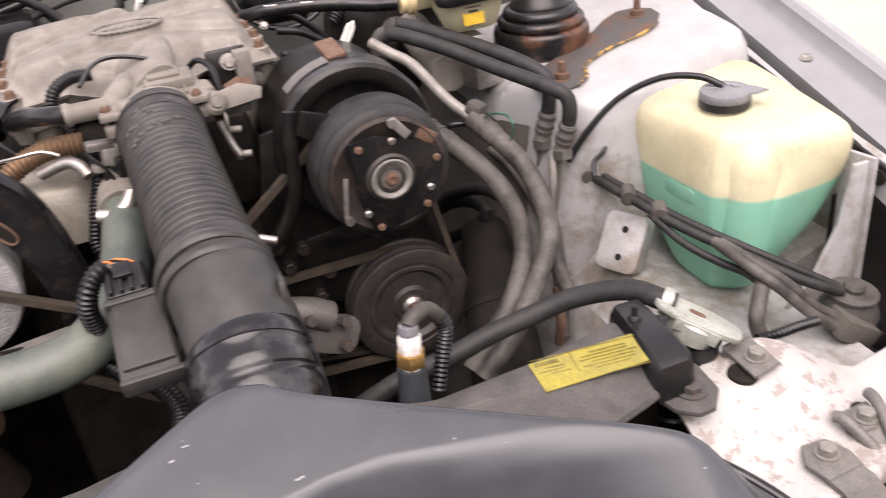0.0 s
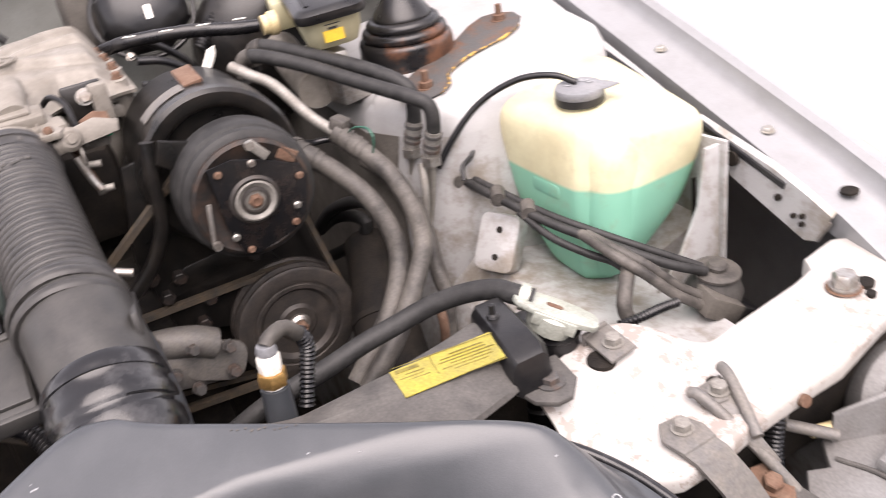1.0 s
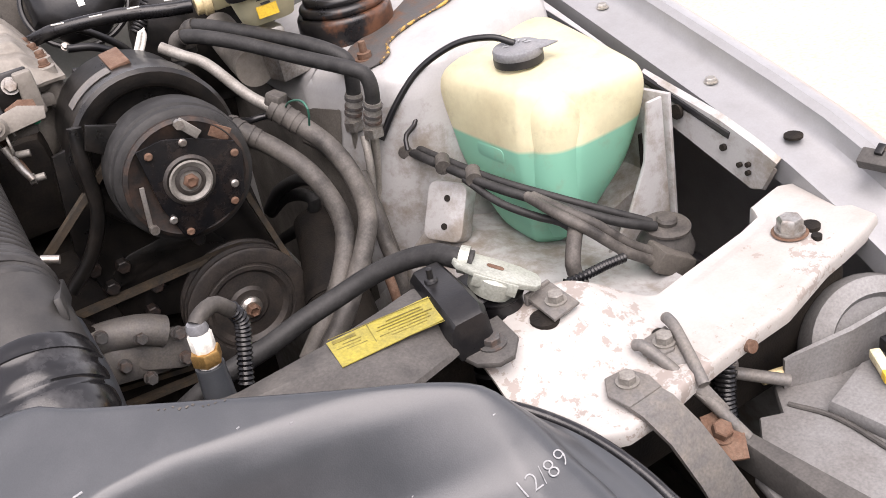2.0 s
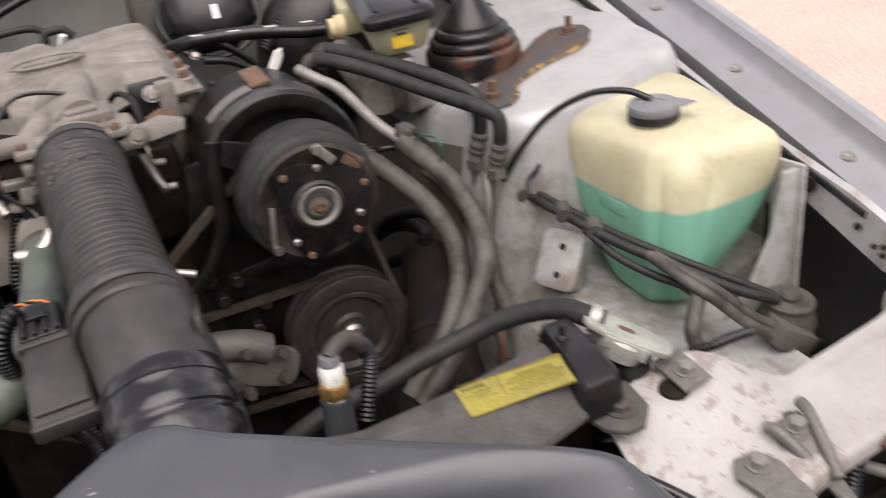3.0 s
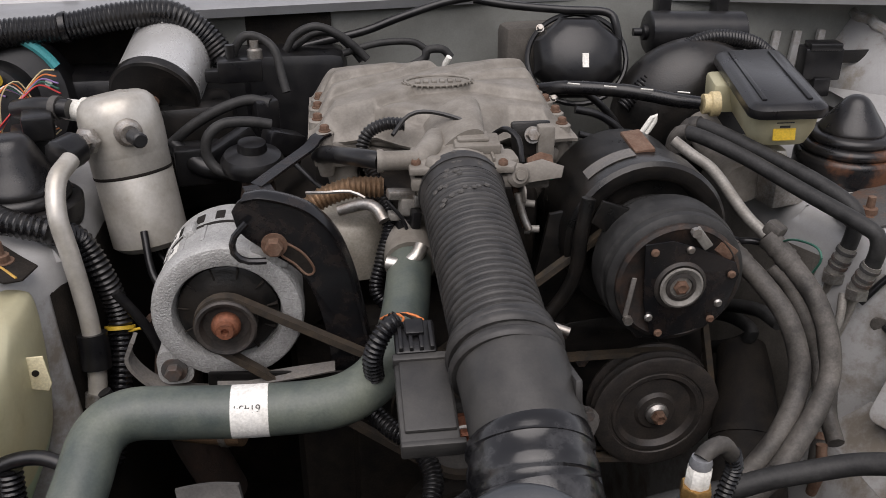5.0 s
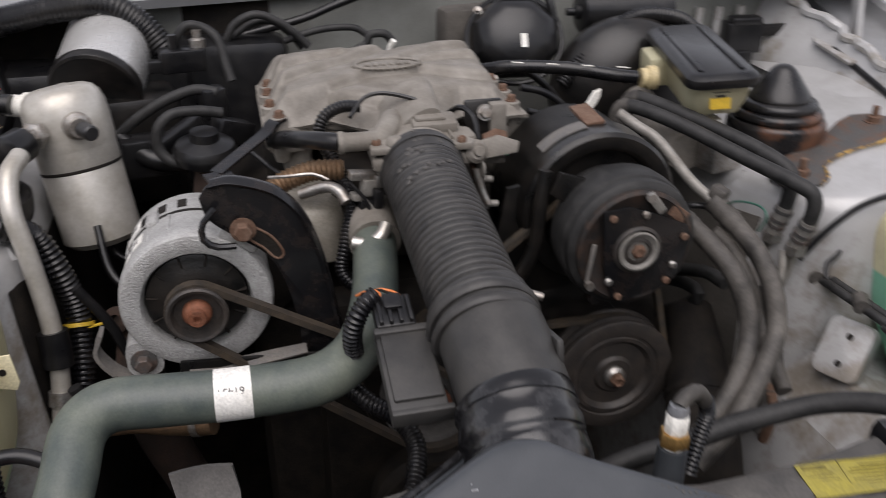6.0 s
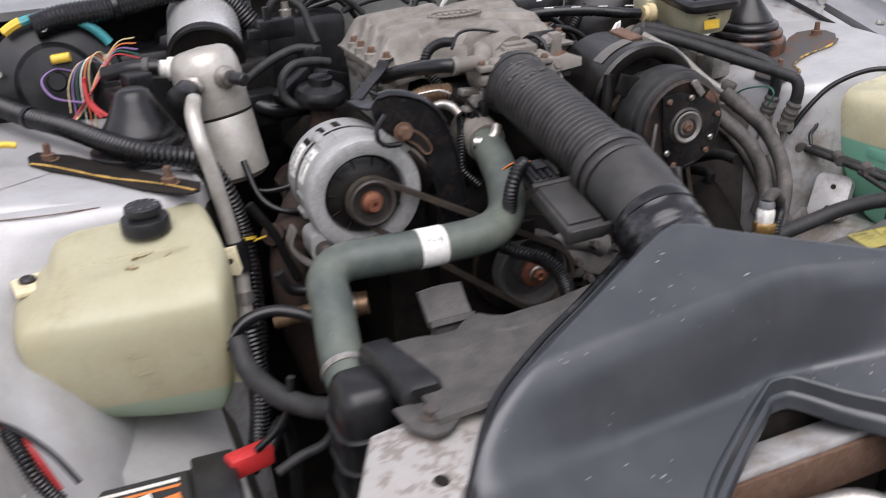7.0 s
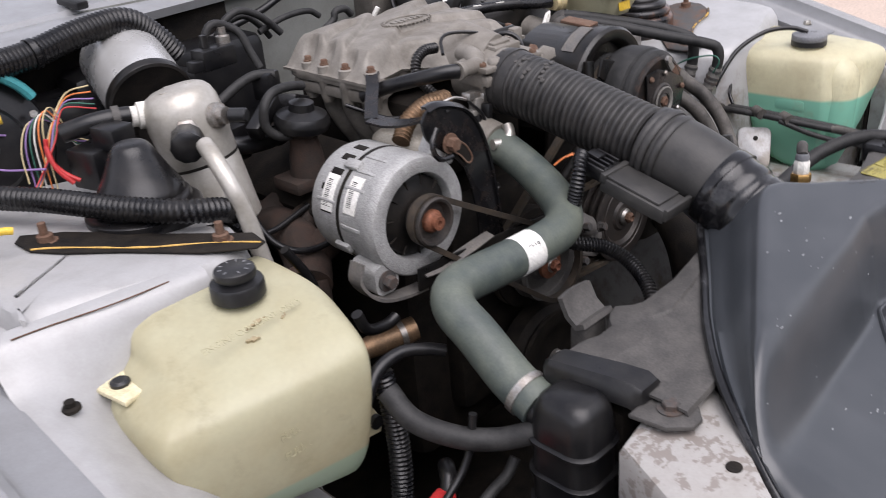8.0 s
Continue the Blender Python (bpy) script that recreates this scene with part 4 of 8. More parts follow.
# ---- engine ----
def engine():
    r = thing("engine_block", (0.03, 0.8, 0.4), "grimy engine block, darkened as bay shade behind the drive belts", "engine")
    # near-black colour on these castings carries the shade of the deep bay
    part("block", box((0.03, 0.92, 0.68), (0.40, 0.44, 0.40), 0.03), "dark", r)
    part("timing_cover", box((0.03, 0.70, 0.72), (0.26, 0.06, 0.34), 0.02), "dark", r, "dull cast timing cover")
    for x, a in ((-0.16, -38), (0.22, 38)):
        part("valve_cover", box((x, 0.86, 0.915), (0.13, 0.40, 0.07), 0.02, (0, a, 0)), "dark", r, "grimy valve cover, blackened as bay shade")
    part("lower_manifold", box((0.03, 0.88, 0.965), (0.20, 0.30, 0.12), 0.02), "dark", r, "grimy lower intake manifold, blackened as the gap's shade")
    part("rocker_cover", skin([[(x, y, z) for x, y in rounded(-0.095, 0.75, 0.085 * k, 0.10 * k, 0.03 * k, 6)] for z, k in ((0.93, 1.0), (0.975, 1.0), (0.992, 0.9), (1.0, 0.7))]), "rocker", r, "pale cast rocker cover end")
    part("thermostat_housing", tube([(-0.03, 0.64, 0.979), (-0.028, 0.68, 0.985), (-0.02, 0.72, 0.975)], 0.028, 20), "cast", r)
    return r


engine()


def plenum():
    """The upper intake manifold: a shallow dusty casting with flowing ribs, a bolted flange and an oval badge."""
    r = thing("intake_plenum", (0.02, 0.85, 1.03), "dusty cast aluminium intake plenum with flowing ribs", "intake manifold")
    nx, ny = 150, 130
    RIBS = (((-0.05, 0.2, 0.39, 0.52, 0.66), (0.36, 0.58, 0.76, 0.90, 1.02)), ((-0.05, 0.18, 0.35, 0.5, 0.62, 0.8, 1.05), (0.06, 0.24, 0.38, 0.54, 0.66, 0.84, 0.96)), ((0.04, 0.16, 0.25, 0.40), (0.64, 0.76, 0.80, 0.84)),
            ((0.58, 0.68, 0.77, 0.9, 1.05), (0.54, 0.46, 0.39, 0.32, 0.30)), ((0.62, 0.72, 0.82, 1.0), (0.60, 0.66, 0.68, 0.66)), ((0.28, 0.42, 0.56), (0.22, 0.12, 0.10)))
    bolts = [(-0.114, 0.788), (-0.122, 0.833), (-0.122, 0.880), (-0.120, 0.920), (0.163, 0.782), (0.166, 0.828), (0.164, 0.876), (0.160, 0.918)]
    ease = lambda a: a * a * (3 - 2 * a) if 0 < a < 1 else float(a >= 1)
    rows = []
    for i in range(nx + 1):
        x = -0.134 + 0.312 * i / nx
        front = np.interp(x, [-0.134, -0.09, -0.055, -0.035, 0.0, 0.06, 0.085, 0.10, 0.13, 0.145, 0.178], [0.778, 0.782, 0.792, 0.768, 0.735, 0.735, 0.760, 0.772, 0.770, 0.758, 0.762])
        row = []
        for j in range(ny + 1):
            y = front + (0.966 - front) * j / ny
            v = (y - 0.752) / 0.215
            u = (x + 0.128) / (0.300 - 0.010 * v)
            side = min(x + 0.128, 0.170 - x) + 0.06 * max(0, y - 0.93)
            rim = min(ease((side + 0.004) / 0.034), ease((0.963 - y) / 0.018), ease((y - front) / 0.026))
            top = np.interp(y, [0.73, 0.76, 0.80, 0.87, 0.96], [1.078, 1.088, 1.101, 1.111, 1.114]) - 0.10 * (x - 0.024) ** 2
            z = 1.068 + (top - 1.068) * rim ** 0.8
            for us, vs in RIBS:
                fade = ease((u - us[0] + 0.02) / 0.08) * ease((us[-1] - u + 0.02) / 0.08)
                d = (v - np.interp(u, us, vs)) * 0.215
                z += fade * rim * (0.0058 * math.exp(-((d + 0.002) / 0.0030) ** 2) + 0.0050 * math.tanh(d / 0.0022) * math.exp(-(d / 0.024) ** 2))
            oval = ((x - 0.026) / 0.044) ** 2 + ((y - 0.862) / 0.027) ** 2
            if oval < 1:
                z += (1.1125 - z) * ease((1 - oval) * 3)
            for bx, by in bolts:
                q = math.hypot(x - bx - (0.006 if bx < 0 else -0.006), y - by)
                z -= 0.016 * ease((0.017 - q) / 0.010) * max(0, (z - 1.074) / 0.04)
            row.append((x, y, z + 0.0006 * noise.noise((60 * x, 60 * y, 2))))
        rows.append(row)
    part("top_casting", sheet(rows, 0.004), "cast", r)
    out = [(-0.130, 0.785), (-0.10, 0.780), (-0.06, 0.80), (-0.03, 0.785), (0.09, 0.785), (0.14, 0.770), (0.174, 0.772), (0.179, 0.80), (0.176, 0.93), (0.165, 0.962), (0.10, 0.968), (-0.09, 0.968), (-0.128, 0.955), (-0.135, 0.93)]
    part("flange", slab(out, 1.055, 1.069, bevel=0.003), "cast", r)
    part("lower_flange", slab([(0.021 + (x - 0.021) * 0.985, 0.862 + (y - 0.862) * 0.985) for x, y in out], 1.036, 1.0535, bevel=0.004), "cast", r)
    for x, y in bolts:
        part("column", lathe([(0.008, -0.052), (0.0105, -0.042), (0.0105, -0.028), (0.0118, -0.026), (0.0118, -0.012), (0.0105, -0.008), (0.0105, 0.0), (0.0085, 0.0015), (0, 0.0015)], (x, y, 1.078), n=16), "cast", r)
        part("bolt", hexbolt((x, y, 1.0795), size=0.0092, tall=0.0075, washer=1.5), "rust", r, "rusty bolt")
    for s in (-1, 1):
        for y in (0.81, 0.856, 0.90):
            x = 0.022 + s * 0.122
            part("runner", tube([(x - s * 0.01, y, 1.045), (x - s * 0.004, y, 1.02), (x - s * 0.014, y - 0.004, 0.99), (x - s * 0.04, y - 0.006, 0.95)], 0.018, 16, 0.006), "cast", r, "dusty cast runner")
    b = part("badge", tube([(0.026 + 0.040 * math.cos(a), 0.862 + 0.024 * math.sin(a), 1.1135) for a in np.linspace(0, 2 * math.pi, 33)], 0.0017, 8, 0.004), "cast", r, "worn oval cast badge")
    for k in range(6):
        part("badge_mark", box((0.001 + 0.010 * k, 0.862, 1.1135), (0.0065, 0.013, 0.003), 0.0008, (0, 0, -4)), "cast", b)
    for a in np.linspace(0, 2 * math.pi, 37)[:-1]:
        part("badge_stud", box((0.026 + 0.0435 * math.cos(a), 0.862 + 0.0270 * math.sin(a), 1.1128), (0.0022, 0.0022, 0.003), 0.0006), "cast", b)
    part("fitting", tube([(0.045, 0.963, 1.098), (0.048, 0.958, 1.112), (0.052, 0.955, 1.119)], 0.004, 10), "white", r, "pale hose fitting")
    return r


plenum()


def throttle_body():
    r = thing("throttle_body", (0.03, 0.69, 1.0), "dusty cast throttle body with linkage and screws", "throttle body")
    part("barrel", lathe([(0.043, 0), (0.046, 0.004), (0.046, 0.012), (0.04, 0.016), (0.04, 0.045), (0.04, 0.07), (0, 0.07)], (0.027, 0.668, 1.046), (0, 1, 0.12), 32), "cast", r)
    part("housing", box((0.028, 0.690, 1.066), (0.104, 0.050, 0.034), 0.006, (5, 0, 0)), "cast", r)
    part("front_lip", box((0.028, 0.662, 1.060), (0.108, 0.012, 0.014), 0.003, (5, 0, 0)), "cast", r)
    part("gasket", box((0.028, 0.6645, 1.0695), (0.100, 0.010, 0.0025), 0.0005, (5, 0, 0)), "dark", r)
    part("cover_plate", slab([(-0.028, 0.655), (0.080, 0.650), (0.086, 0.662), (0.080, 0.672), (0.076, 0.705), (0.052, 0.720), (0.004, 0.716), (-0.006, 0.690), (-0.028, 0.676)], 1.0715, 1.0795, Matrix.Translation((0, 0, 0)), 0.002), "cast", r, "dusty cast cover plate")
    part("air_box", box((0.048, 0.698, 1.086), (0.050, 0.034, 0.017), 0.003, (6, 0, -2)), "cast", r)
    part("air_box_lid", box((0.044, 0.700, 1.096), (0.034, 0.022, 0.005), 0.002, (6, 0, -2)), "cast", r)
    part("ribs", join(*[box((0.018 + 0.011 * k, 0.676, 1.082), (0.003, 0.022, 0.006), 0.001, (6, 0, 0)) for k in range(5)]), "cast", r)
    part("neck", tube([(0.030, 0.70, 1.076, 0.036), (0.028, 0.735, 1.078, 0.042), (0.026, 0.775, 1.080, 0.048)], 0.04, 24, 0.006, None, 0.55), "cast", r, "broad cast throat below the plenum")
    part("dome", tube([(-0.020, 0.682, 1.076, 0.010), (-0.010, 0.690, 1.080, 0.013), (0.000, 0.706, 1.083, 0.014), (0.008, 0.732, 1.084, 0.013)], 0.02, 20, 0.005), "cast", r)
    part("spout", tube([(-0.060, 0.676, 1.082, 0.0120), (-0.054, 0.676, 1.082, 0.0125), (-0.052, 0.676, 1.082, 0.0105), (-0.018, 0.680, 1.080, 0.0105)], 0.011, 20, 0.003), "cast", r)
    part("spout_hose", tube([(-0.122, 0.80, 1.045), (-0.112, 0.760, 1.062), (-0.092, 0.712, 1.076), (-0.072, 0.686, 1.082), (-0.058, 0.677, 1.082)], 0.0098, 18), "plastic", r, "black hose on the spout")
    part("column", lathe([(0.010, 0), (0.011, 0.012), (0.009, 0.018), (0.006, 0.020), (0, 0.020)], (0.000, 0.664, 1.068), (0, 0.1, 1), 18), "cast", r)
    part("cover_ridge", box((0.078, 0.685, 1.072), (0.024, 0.03, 0.02), 0.006, (6, 0, 8)), "cast", r)
    part("bracket_block", box((0.108, 0.690, 1.052), (0.038, 0.02, 0.022), 0.003, (0, 0, -8)), "rail", r)
    part("idle_motor", lathe([(0.010, -0.012), (0.013, -0.010), (0.013, 0.006), (0.009, 0.010), (0.006, 0.010), (0.005, 0.013), (0, 0.013)], (0.086, 0.664, 1.064), (0.2, -0.9, 0.3), 18), "cast", r)
    part("idle_ear", slab([(-0.026, -0.010), (0.030, -0.008), (0.034, 0.004), (0.010, 0.014), (-0.020, 0.010)], 0, 0.006, pose(0.106, 0.672, 1.062, 70, 0, 10), 0.0015), "cast", r)
    for x, y, z in ((-0.020, 0.669, 1.080), (0.012, 0.662, 1.080), (0.036, 0.664, 1.080), (0.070, 0.657, 1.080), (0.066, 0.708, 1.080), (0.004, 0.706, 1.080)):
        part("screw", lathe([(0.0052, 0), (0.0052, 0.003), (0.0036, 0.005), (0.002, 0.0035), (0, 0.0035)], (x, y, z), (0, -0.1, 1), 12), "rust", r, "rusty screw")
    for x, y, z, sx, sz, q in ((-0.036, 0.678, 1.043, 0.030, 0.010, "steel"), (-0.030, 0.676, 1.030, 0.016, 0.018, "pipe"), (-0.032, 0.670, 1.012, 0.020, 0.012, "plastic"), (-0.034, 0.667, 0.998, 0.026, 0.014, "plastic"), (-0.018, 0.676, 1.036, 0.012, 0.014, "steel"), (-0.026, 0.668, 0.986, 0.018, 0.010, "plastic"), (-0.044, 0.670, 1.022, 0.012, 0.008, "pipe"), (-0.022, 0.664, 1.020, 0.010, 0.020, "plastic")):
        part("linkage_block", box((x, y, z), (sx, 0.014, sz), 0.002, (0, 8, 12)), q, r)
    for k in range(3):
        part("linkage_rod", tube([(-0.052 + 0.006 * k, 0.668, 1.040 - 0.008 * k), (-0.034 + 0.004 * k, 0.660, 1.018 - 0.006 * k), (-0.030 + 0.006 * k, 0.656, 0.990 - 0.004 * k)], 0.0022, 6), "pipe" if k else "plastic", r)
    part("side_stop", tube([(0.088, 0.682, 1.045), (0.094, 0.672, 1.02), (0.098, 0.664, 1.003)], 0.004, 8), "rust", r)
    part("stop_bolt", lathe([(0.006, 0), (0.006, 0.006), (0.004, 0.006), (0.004, 0.016), (0, 0.016)], (0.096, 0.66, 1.003), (1, -0.2, 0), 10), "pipe", r)
    part("mount_plate", box((0.119, 0.750, 1.074), (0.046, 0.006, 0.040), 0.003, (-10, 0, 0)), "blackmetal", r)
    part("black_elbow", tube([(0.075, 0.738, 1.085), (0.085, 0.722, 1.096), (0.096, 0.706, 1.088), (0.098, 0.695, 1.066)], 0.0034, 8), "plastic", r)
    lev = part("lever", slab(rounded(0, 0, 0.02, 0.055, 0.008, 4), 0, 0.003, pose(0.092, 0.675, 1.045, 0, 90, 0)), "pipe", r, "dull steel throttle lever")
    part("spring", tube([(0.094 + 0.008 * math.cos(a), 0.68 + 0.0012 * a, 1.046 + 0.008 * math.sin(a)) for a in np.linspace(0, 10 * math.pi, 60)], 0.0012, 6, 0.003), "pipe", lev)
    part("pin", tube([(0.088, 0.672, 1.03), (0.108, 0.668, 1.028)], 0.004, 10), "pipe", lev)
    part("bracket", slab([(-0.016, -0.010), (0.018, -0.008), (0.020, 0.010), (0.006, 0.016), (-0.012, 0.012)], 0, 0.003, pose(0.116, 0.694, 1.060, 60, 0, 20), 0.001), "rust", r, "rusty cable bracket")
    part("green_clip", lathe([(0.0055, 0), (0.006, 0.002), (0.006, 0.009), (0.004, 0.011), (0, 0.011)], (0.121, 0.686, 1.053), (0.7, -0.5, 0.3), 14), "green", r, "bright green plastic clip")
    part("mount", box((0.135, 0.748, 1.066), (0.02, 0.02, 0.05), 0.003), "cast", r)
    part("mount_bolt", hexbolt((0.120, 0.744, 1.080), (0, -1, 0.3), 0.013, 0.007, 1.5), "steel", r, "bright steel bolt")
    part("vacuum_line", tube([(-0.040, 0.722, 1.094), (-0.022, 0.742, 1.108), (0.0, 0.744, 1.112), (0.03, 0.730, 1.108), (0.052, 0.715, 1.100)], 0.0024, 8), "plastic", r)
    return r


throttle_body()


def compressor():
    c = Vector((0.233, 0.56, 0.982))
    r = thing("ac_compressor", (0.235, 0.66, 0.88), "black air conditioning compressor with a rust-marked clutch", "compressor")
    ax = (0, 1, 0)
    pul = part("pulley", lathe([(0.057, 0.0), (0.067, 0.002), (0.0715, 0.006), (0.0725, 0.012), (0.070, 0.014), (0.070, 0.017), (0.0735, 0.019), (0.075, 0.024), (0.075, 0.040), (0.0735, 0.046), (0.074, 0.052), (0.070, 0.062), (0.063, 0.070), (0.047, 0.075), (0.047, 0.085), (0.058, 0.088), (0.058, 0.091), (0, 0.091)], c, ax, 56), "rubber", r)
    part("rim", lathe([(0.0585, -0.0035), (0.0605, -0.005), (0.0645, -0.003), (0.0645, 0.002), (0.057, 0.002)], c, ax, 48), "clutch", pul, "worn rusty steel rim")
    tri = [(-0.040, 0.047), (-0.012, 0.050), (0.018, 0.040), (0.056, 0.022), (0.061, 0.008), (0.050, -0.034), (0.032, -0.050), (-0.012, -0.061), (-0.025, -0.056), (-0.036, -0.018)]
    part("armature", lathe([(0.058, 0.001), (0.056, -0.002), (0.02, -0.002), (0, -0.002)], c, ax, 48), "clutch", pul, "rust-brown armature disc")
    m = Matrix.Translation(c + Vector((0, -0.006, 0))) @ pose(0, 0, 0, 90, 0, 0)
    plate = part("clutch_plate", slab(tri, 0, 0.003, m, 0.001), "blackgloss", r, "black triangular clutch plate with rivets")
    for x, z, q in ((-0.030, 0.039, "rust"), (0.052, 0.010, "rust"), (-0.018, -0.053, "rust"), (0.006, 0.040, "steel"), (0.042, -0.022, "steel"), (-0.030, -0.034, "steel"), (0.036, -0.040, "rust")):
        part("rivet", lathe([(0.0038, 0), (0.0045, 0.002), (0.003, 0.004), (0, 0.004)], c + Vector((x, -0.009, z)), (0, -1, 0), 12), q, plate)
    part("tab", box(c + Vector((0.016, -0.010, 0.052)), (0.010, 0.004, 0.026), 0.001, (0, -38, 0)), "pipe", plate)
    part("tab_bolt", lathe([(0.005, 0), (0.005, 0.006), (0, 0.006)], c + Vector((0.008, -0.010, 0.060)), (0, -1, 0), 8), "steel", plate)
    part("strap", box(c + Vector((-0.050, -0.006, -0.012)), (0.005, 0.003, 0.045), 0.001, (0, 8, 0)), "bracket", plate)
    part("strap_bolt", lathe([(0.005, 0), (0.005, 0.006), (0, 0.006)], c + Vector((-0.051, -0.007, -0.036)), (0, -1, 0), 8), "steel", plate)
    part("weight", box(c + Vector((0.046, -0.003, 0.034)), (0.022, 0.003, 0.014), 0.001, (0, 38, 0)), "rust", plate, "rusty balance weight")
    hub = part("hub", lathe([(0.027, 0), (0.027, 0.004), (0.024, 0.006), (0.02, 0.003), (0.016, 0.003), (0.0155, 0.007), (0.012, 0.008), (0.010, 0.002), (0, 0.002)], c + Vector((0, -0.006, 0)), (0, -1, 0), 40), "pulley", r, "dull worn clutch hub")
    part("dish", lathe([(0.0215, 0.0035), (0.0225, 0.006), (0.0205, 0.0068), (0.0150, 0.0035), (0.0115, 0.0015), (0, 0.0015)], c + Vector((0, -0.008, 0)), (0, -1, 0), 32), "pipe", hub, "bare steel dished washer")
    part("shaft_nut", lathe([(0.008, 0), (0.008, 0.006), (0.005, 0.008), (0, 0.006)], c + Vector((0, -0.009, 0)), (0, -1, 0), 6), "rust", hub)
    d = Vector((0.226, 0.635, 0.992))
    part("body", lathe([(0.03, 0.020), (0.066, 0.020), (0.068, 0.006), (0.071, 0.002), (0.074, 0.0), (0.086, 0.0), (0.09, 0.005), (0.09, 0.05), (0.084, 0.06), (0.084, 0.13), (0.07, 0.15), (0, 0.15)], d, ax, 48), "blackmetal", r)
    part("nameplate", skin([[d + Vector((rr * math.cos(a), y, rr * math.sin(a))) for y, rr in ((0.024, 0.0905), (0.046, 0.0905), (0.046, 0.0912), (0.024, 0.0912))] for a in (radians(q) for q in range(98, 136, 4))]), "bracket", r, "scratched foil nameplate")
    part("top_bracket", box(d + Vector((0.0, 0.06, 0.092)), (0.022, 0.055, 0.005), 0.001, (4, -6, 0)), "rust", r, "rusty top bracket")
    part("ear", slab([(-0.02, -0.012), (0.02, -0.016), (0.03, 0.01), (0.006, 0.02), (-0.024, 0.014)], 0, 0.006, pose(0.178, 0.612, 1.03, 90, 30, 0)), "blackmetal", r)
    part("ear_bolt", hexbolt((0.197, 0.608, 1.02), (0, -1, 0), 0.011), "rust", r)
    # bracket that holds compressor and steering pump
    out = [(-0.10, 0.05), (-0.12, -0.06), (-0.10, -0.17), (0.0, -0.20), (0.10, -0.17), (0.09, -0.05), (0.06, 0.0), (-0.04, 0.06)]
    br = part("bracket", slab(out, 0, 0.008, pose(0.225, 0.674, 0.965, 90, 0, 0)), "blackmetal", r)
    part("arm", tube([(0.155, 0.625, 1.05), (0.148, 0.62, 1.01), (0.143, 0.62, 0.96), (0.12, 0.625, 0.915), (0.085, 0.63, 0.88)], 0.008, 10), "blackmetal", r)
    for x, z in ((0.125, 0.85), (0.145, 0.87), (0.17, 0.83), (0.155, 0.80), (0.235, 0.865), (0.115, 0.88)):
        part("bolt", hexbolt((x, 0.668, z), (0, -1, 0), 0.014, 0.016), "clutch", br)
    part("plate", slab([(-0.075, -0.01), (-0.05, 0.005), (0.02, 0.012), (0.045, -0.004), (0.062, -0.03), (0.04, -0.022), (0.0, -0.012), (-0.075, -0.03)], 0, 0.004, pose(0.205, 0.668, 0.872, 88, 0, 0)), "blackmetal", br)
    return r


compressor()


def pulley(name, c, prof, material, label, nut="rust", cat="pulley"):
    r = thing(name, c, label, cat)
    part("wheel", lathe(prof, c, (0, 1, 0), 48), material, r)
    part("hub", lathe([(0.014, 0.012), (0.014, -0.006), (0.010, -0.010), (0, -0.010)], c, (0, 1, 0), 20), "steel", r)
    part("bolt", lathe([(0.009, 0), (0.009, 0.006), (0.006, 0.009), (0.004, 0.006), (0, 0.005)], Vector(c) + Vector((0, -0.010, 0)), (0, -1, 0), 6), nut, r)
    return r


pulley("steering_pump_pulley", (0.260, 0.635, 0.764), [(0.01, -0.002), (0.022, -0.002), (0.026, 0.002), (0.044, 0.003), (0.047, 0.0), (0.0495, -0.003), (0.054, -0.003), (0.055, -0.0015), (0.058, -0.0015), (0.059, -0.003), (0.074, -0.004), (0.0775, -0.002), (0.0775, 0.001), (0.068, 0.004), (0.068, 0.008), (0.0775, 0.011), (0.0775, 0.015), (0.068, 0.018), (0.068, 0.024), (0.0775, 0.028), (0.0775, 0.032), (0, 0.032)],
       "pulley", "worn grey ribbed steering pump pulley")
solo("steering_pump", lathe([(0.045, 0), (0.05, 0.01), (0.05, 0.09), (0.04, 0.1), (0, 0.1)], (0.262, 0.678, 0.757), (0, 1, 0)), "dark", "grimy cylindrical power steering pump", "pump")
wp = pulley("water_pump_pulley", (0.022, 0.60, 0.787), [(0.01, 0.008), (0.024, 0.008), (0.028, 0.014), (0.044, 0.016), (0.048, 0.0), (0.056, -0.004), (0.058, 0.002), (0.05, 0.01), (0.058, 0.018), (0.058, 0.022), (0.05, 0.03), (0, 0.03)],
       "cover", "dull black water pump pulley with rusty centre", "rustred")
part("rust_disc", lathe([(0.022, 0.004), (0.022, -0.002), (0.016, -0.005), (0, -0.005)], (0.022, 0.597, 0.787), (0, 1, 0), 28), "rustred", wp, "rust-red hub disc")
part("rear_wheel", lathe([(0.02, 0.0), (0.076, 0.0), (0.077, 0.004), (0.072, 0.006), (0.072, 0.014), (0.077, 0.016), (0.077, 0.02), (0, 0.02)], (0.022, 0.631, 0.787), (0, 1, 0), 40), "dark", wp)
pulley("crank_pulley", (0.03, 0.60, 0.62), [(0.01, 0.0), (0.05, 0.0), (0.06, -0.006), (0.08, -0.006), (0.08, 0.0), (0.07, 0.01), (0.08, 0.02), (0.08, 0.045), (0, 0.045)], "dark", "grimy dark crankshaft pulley")


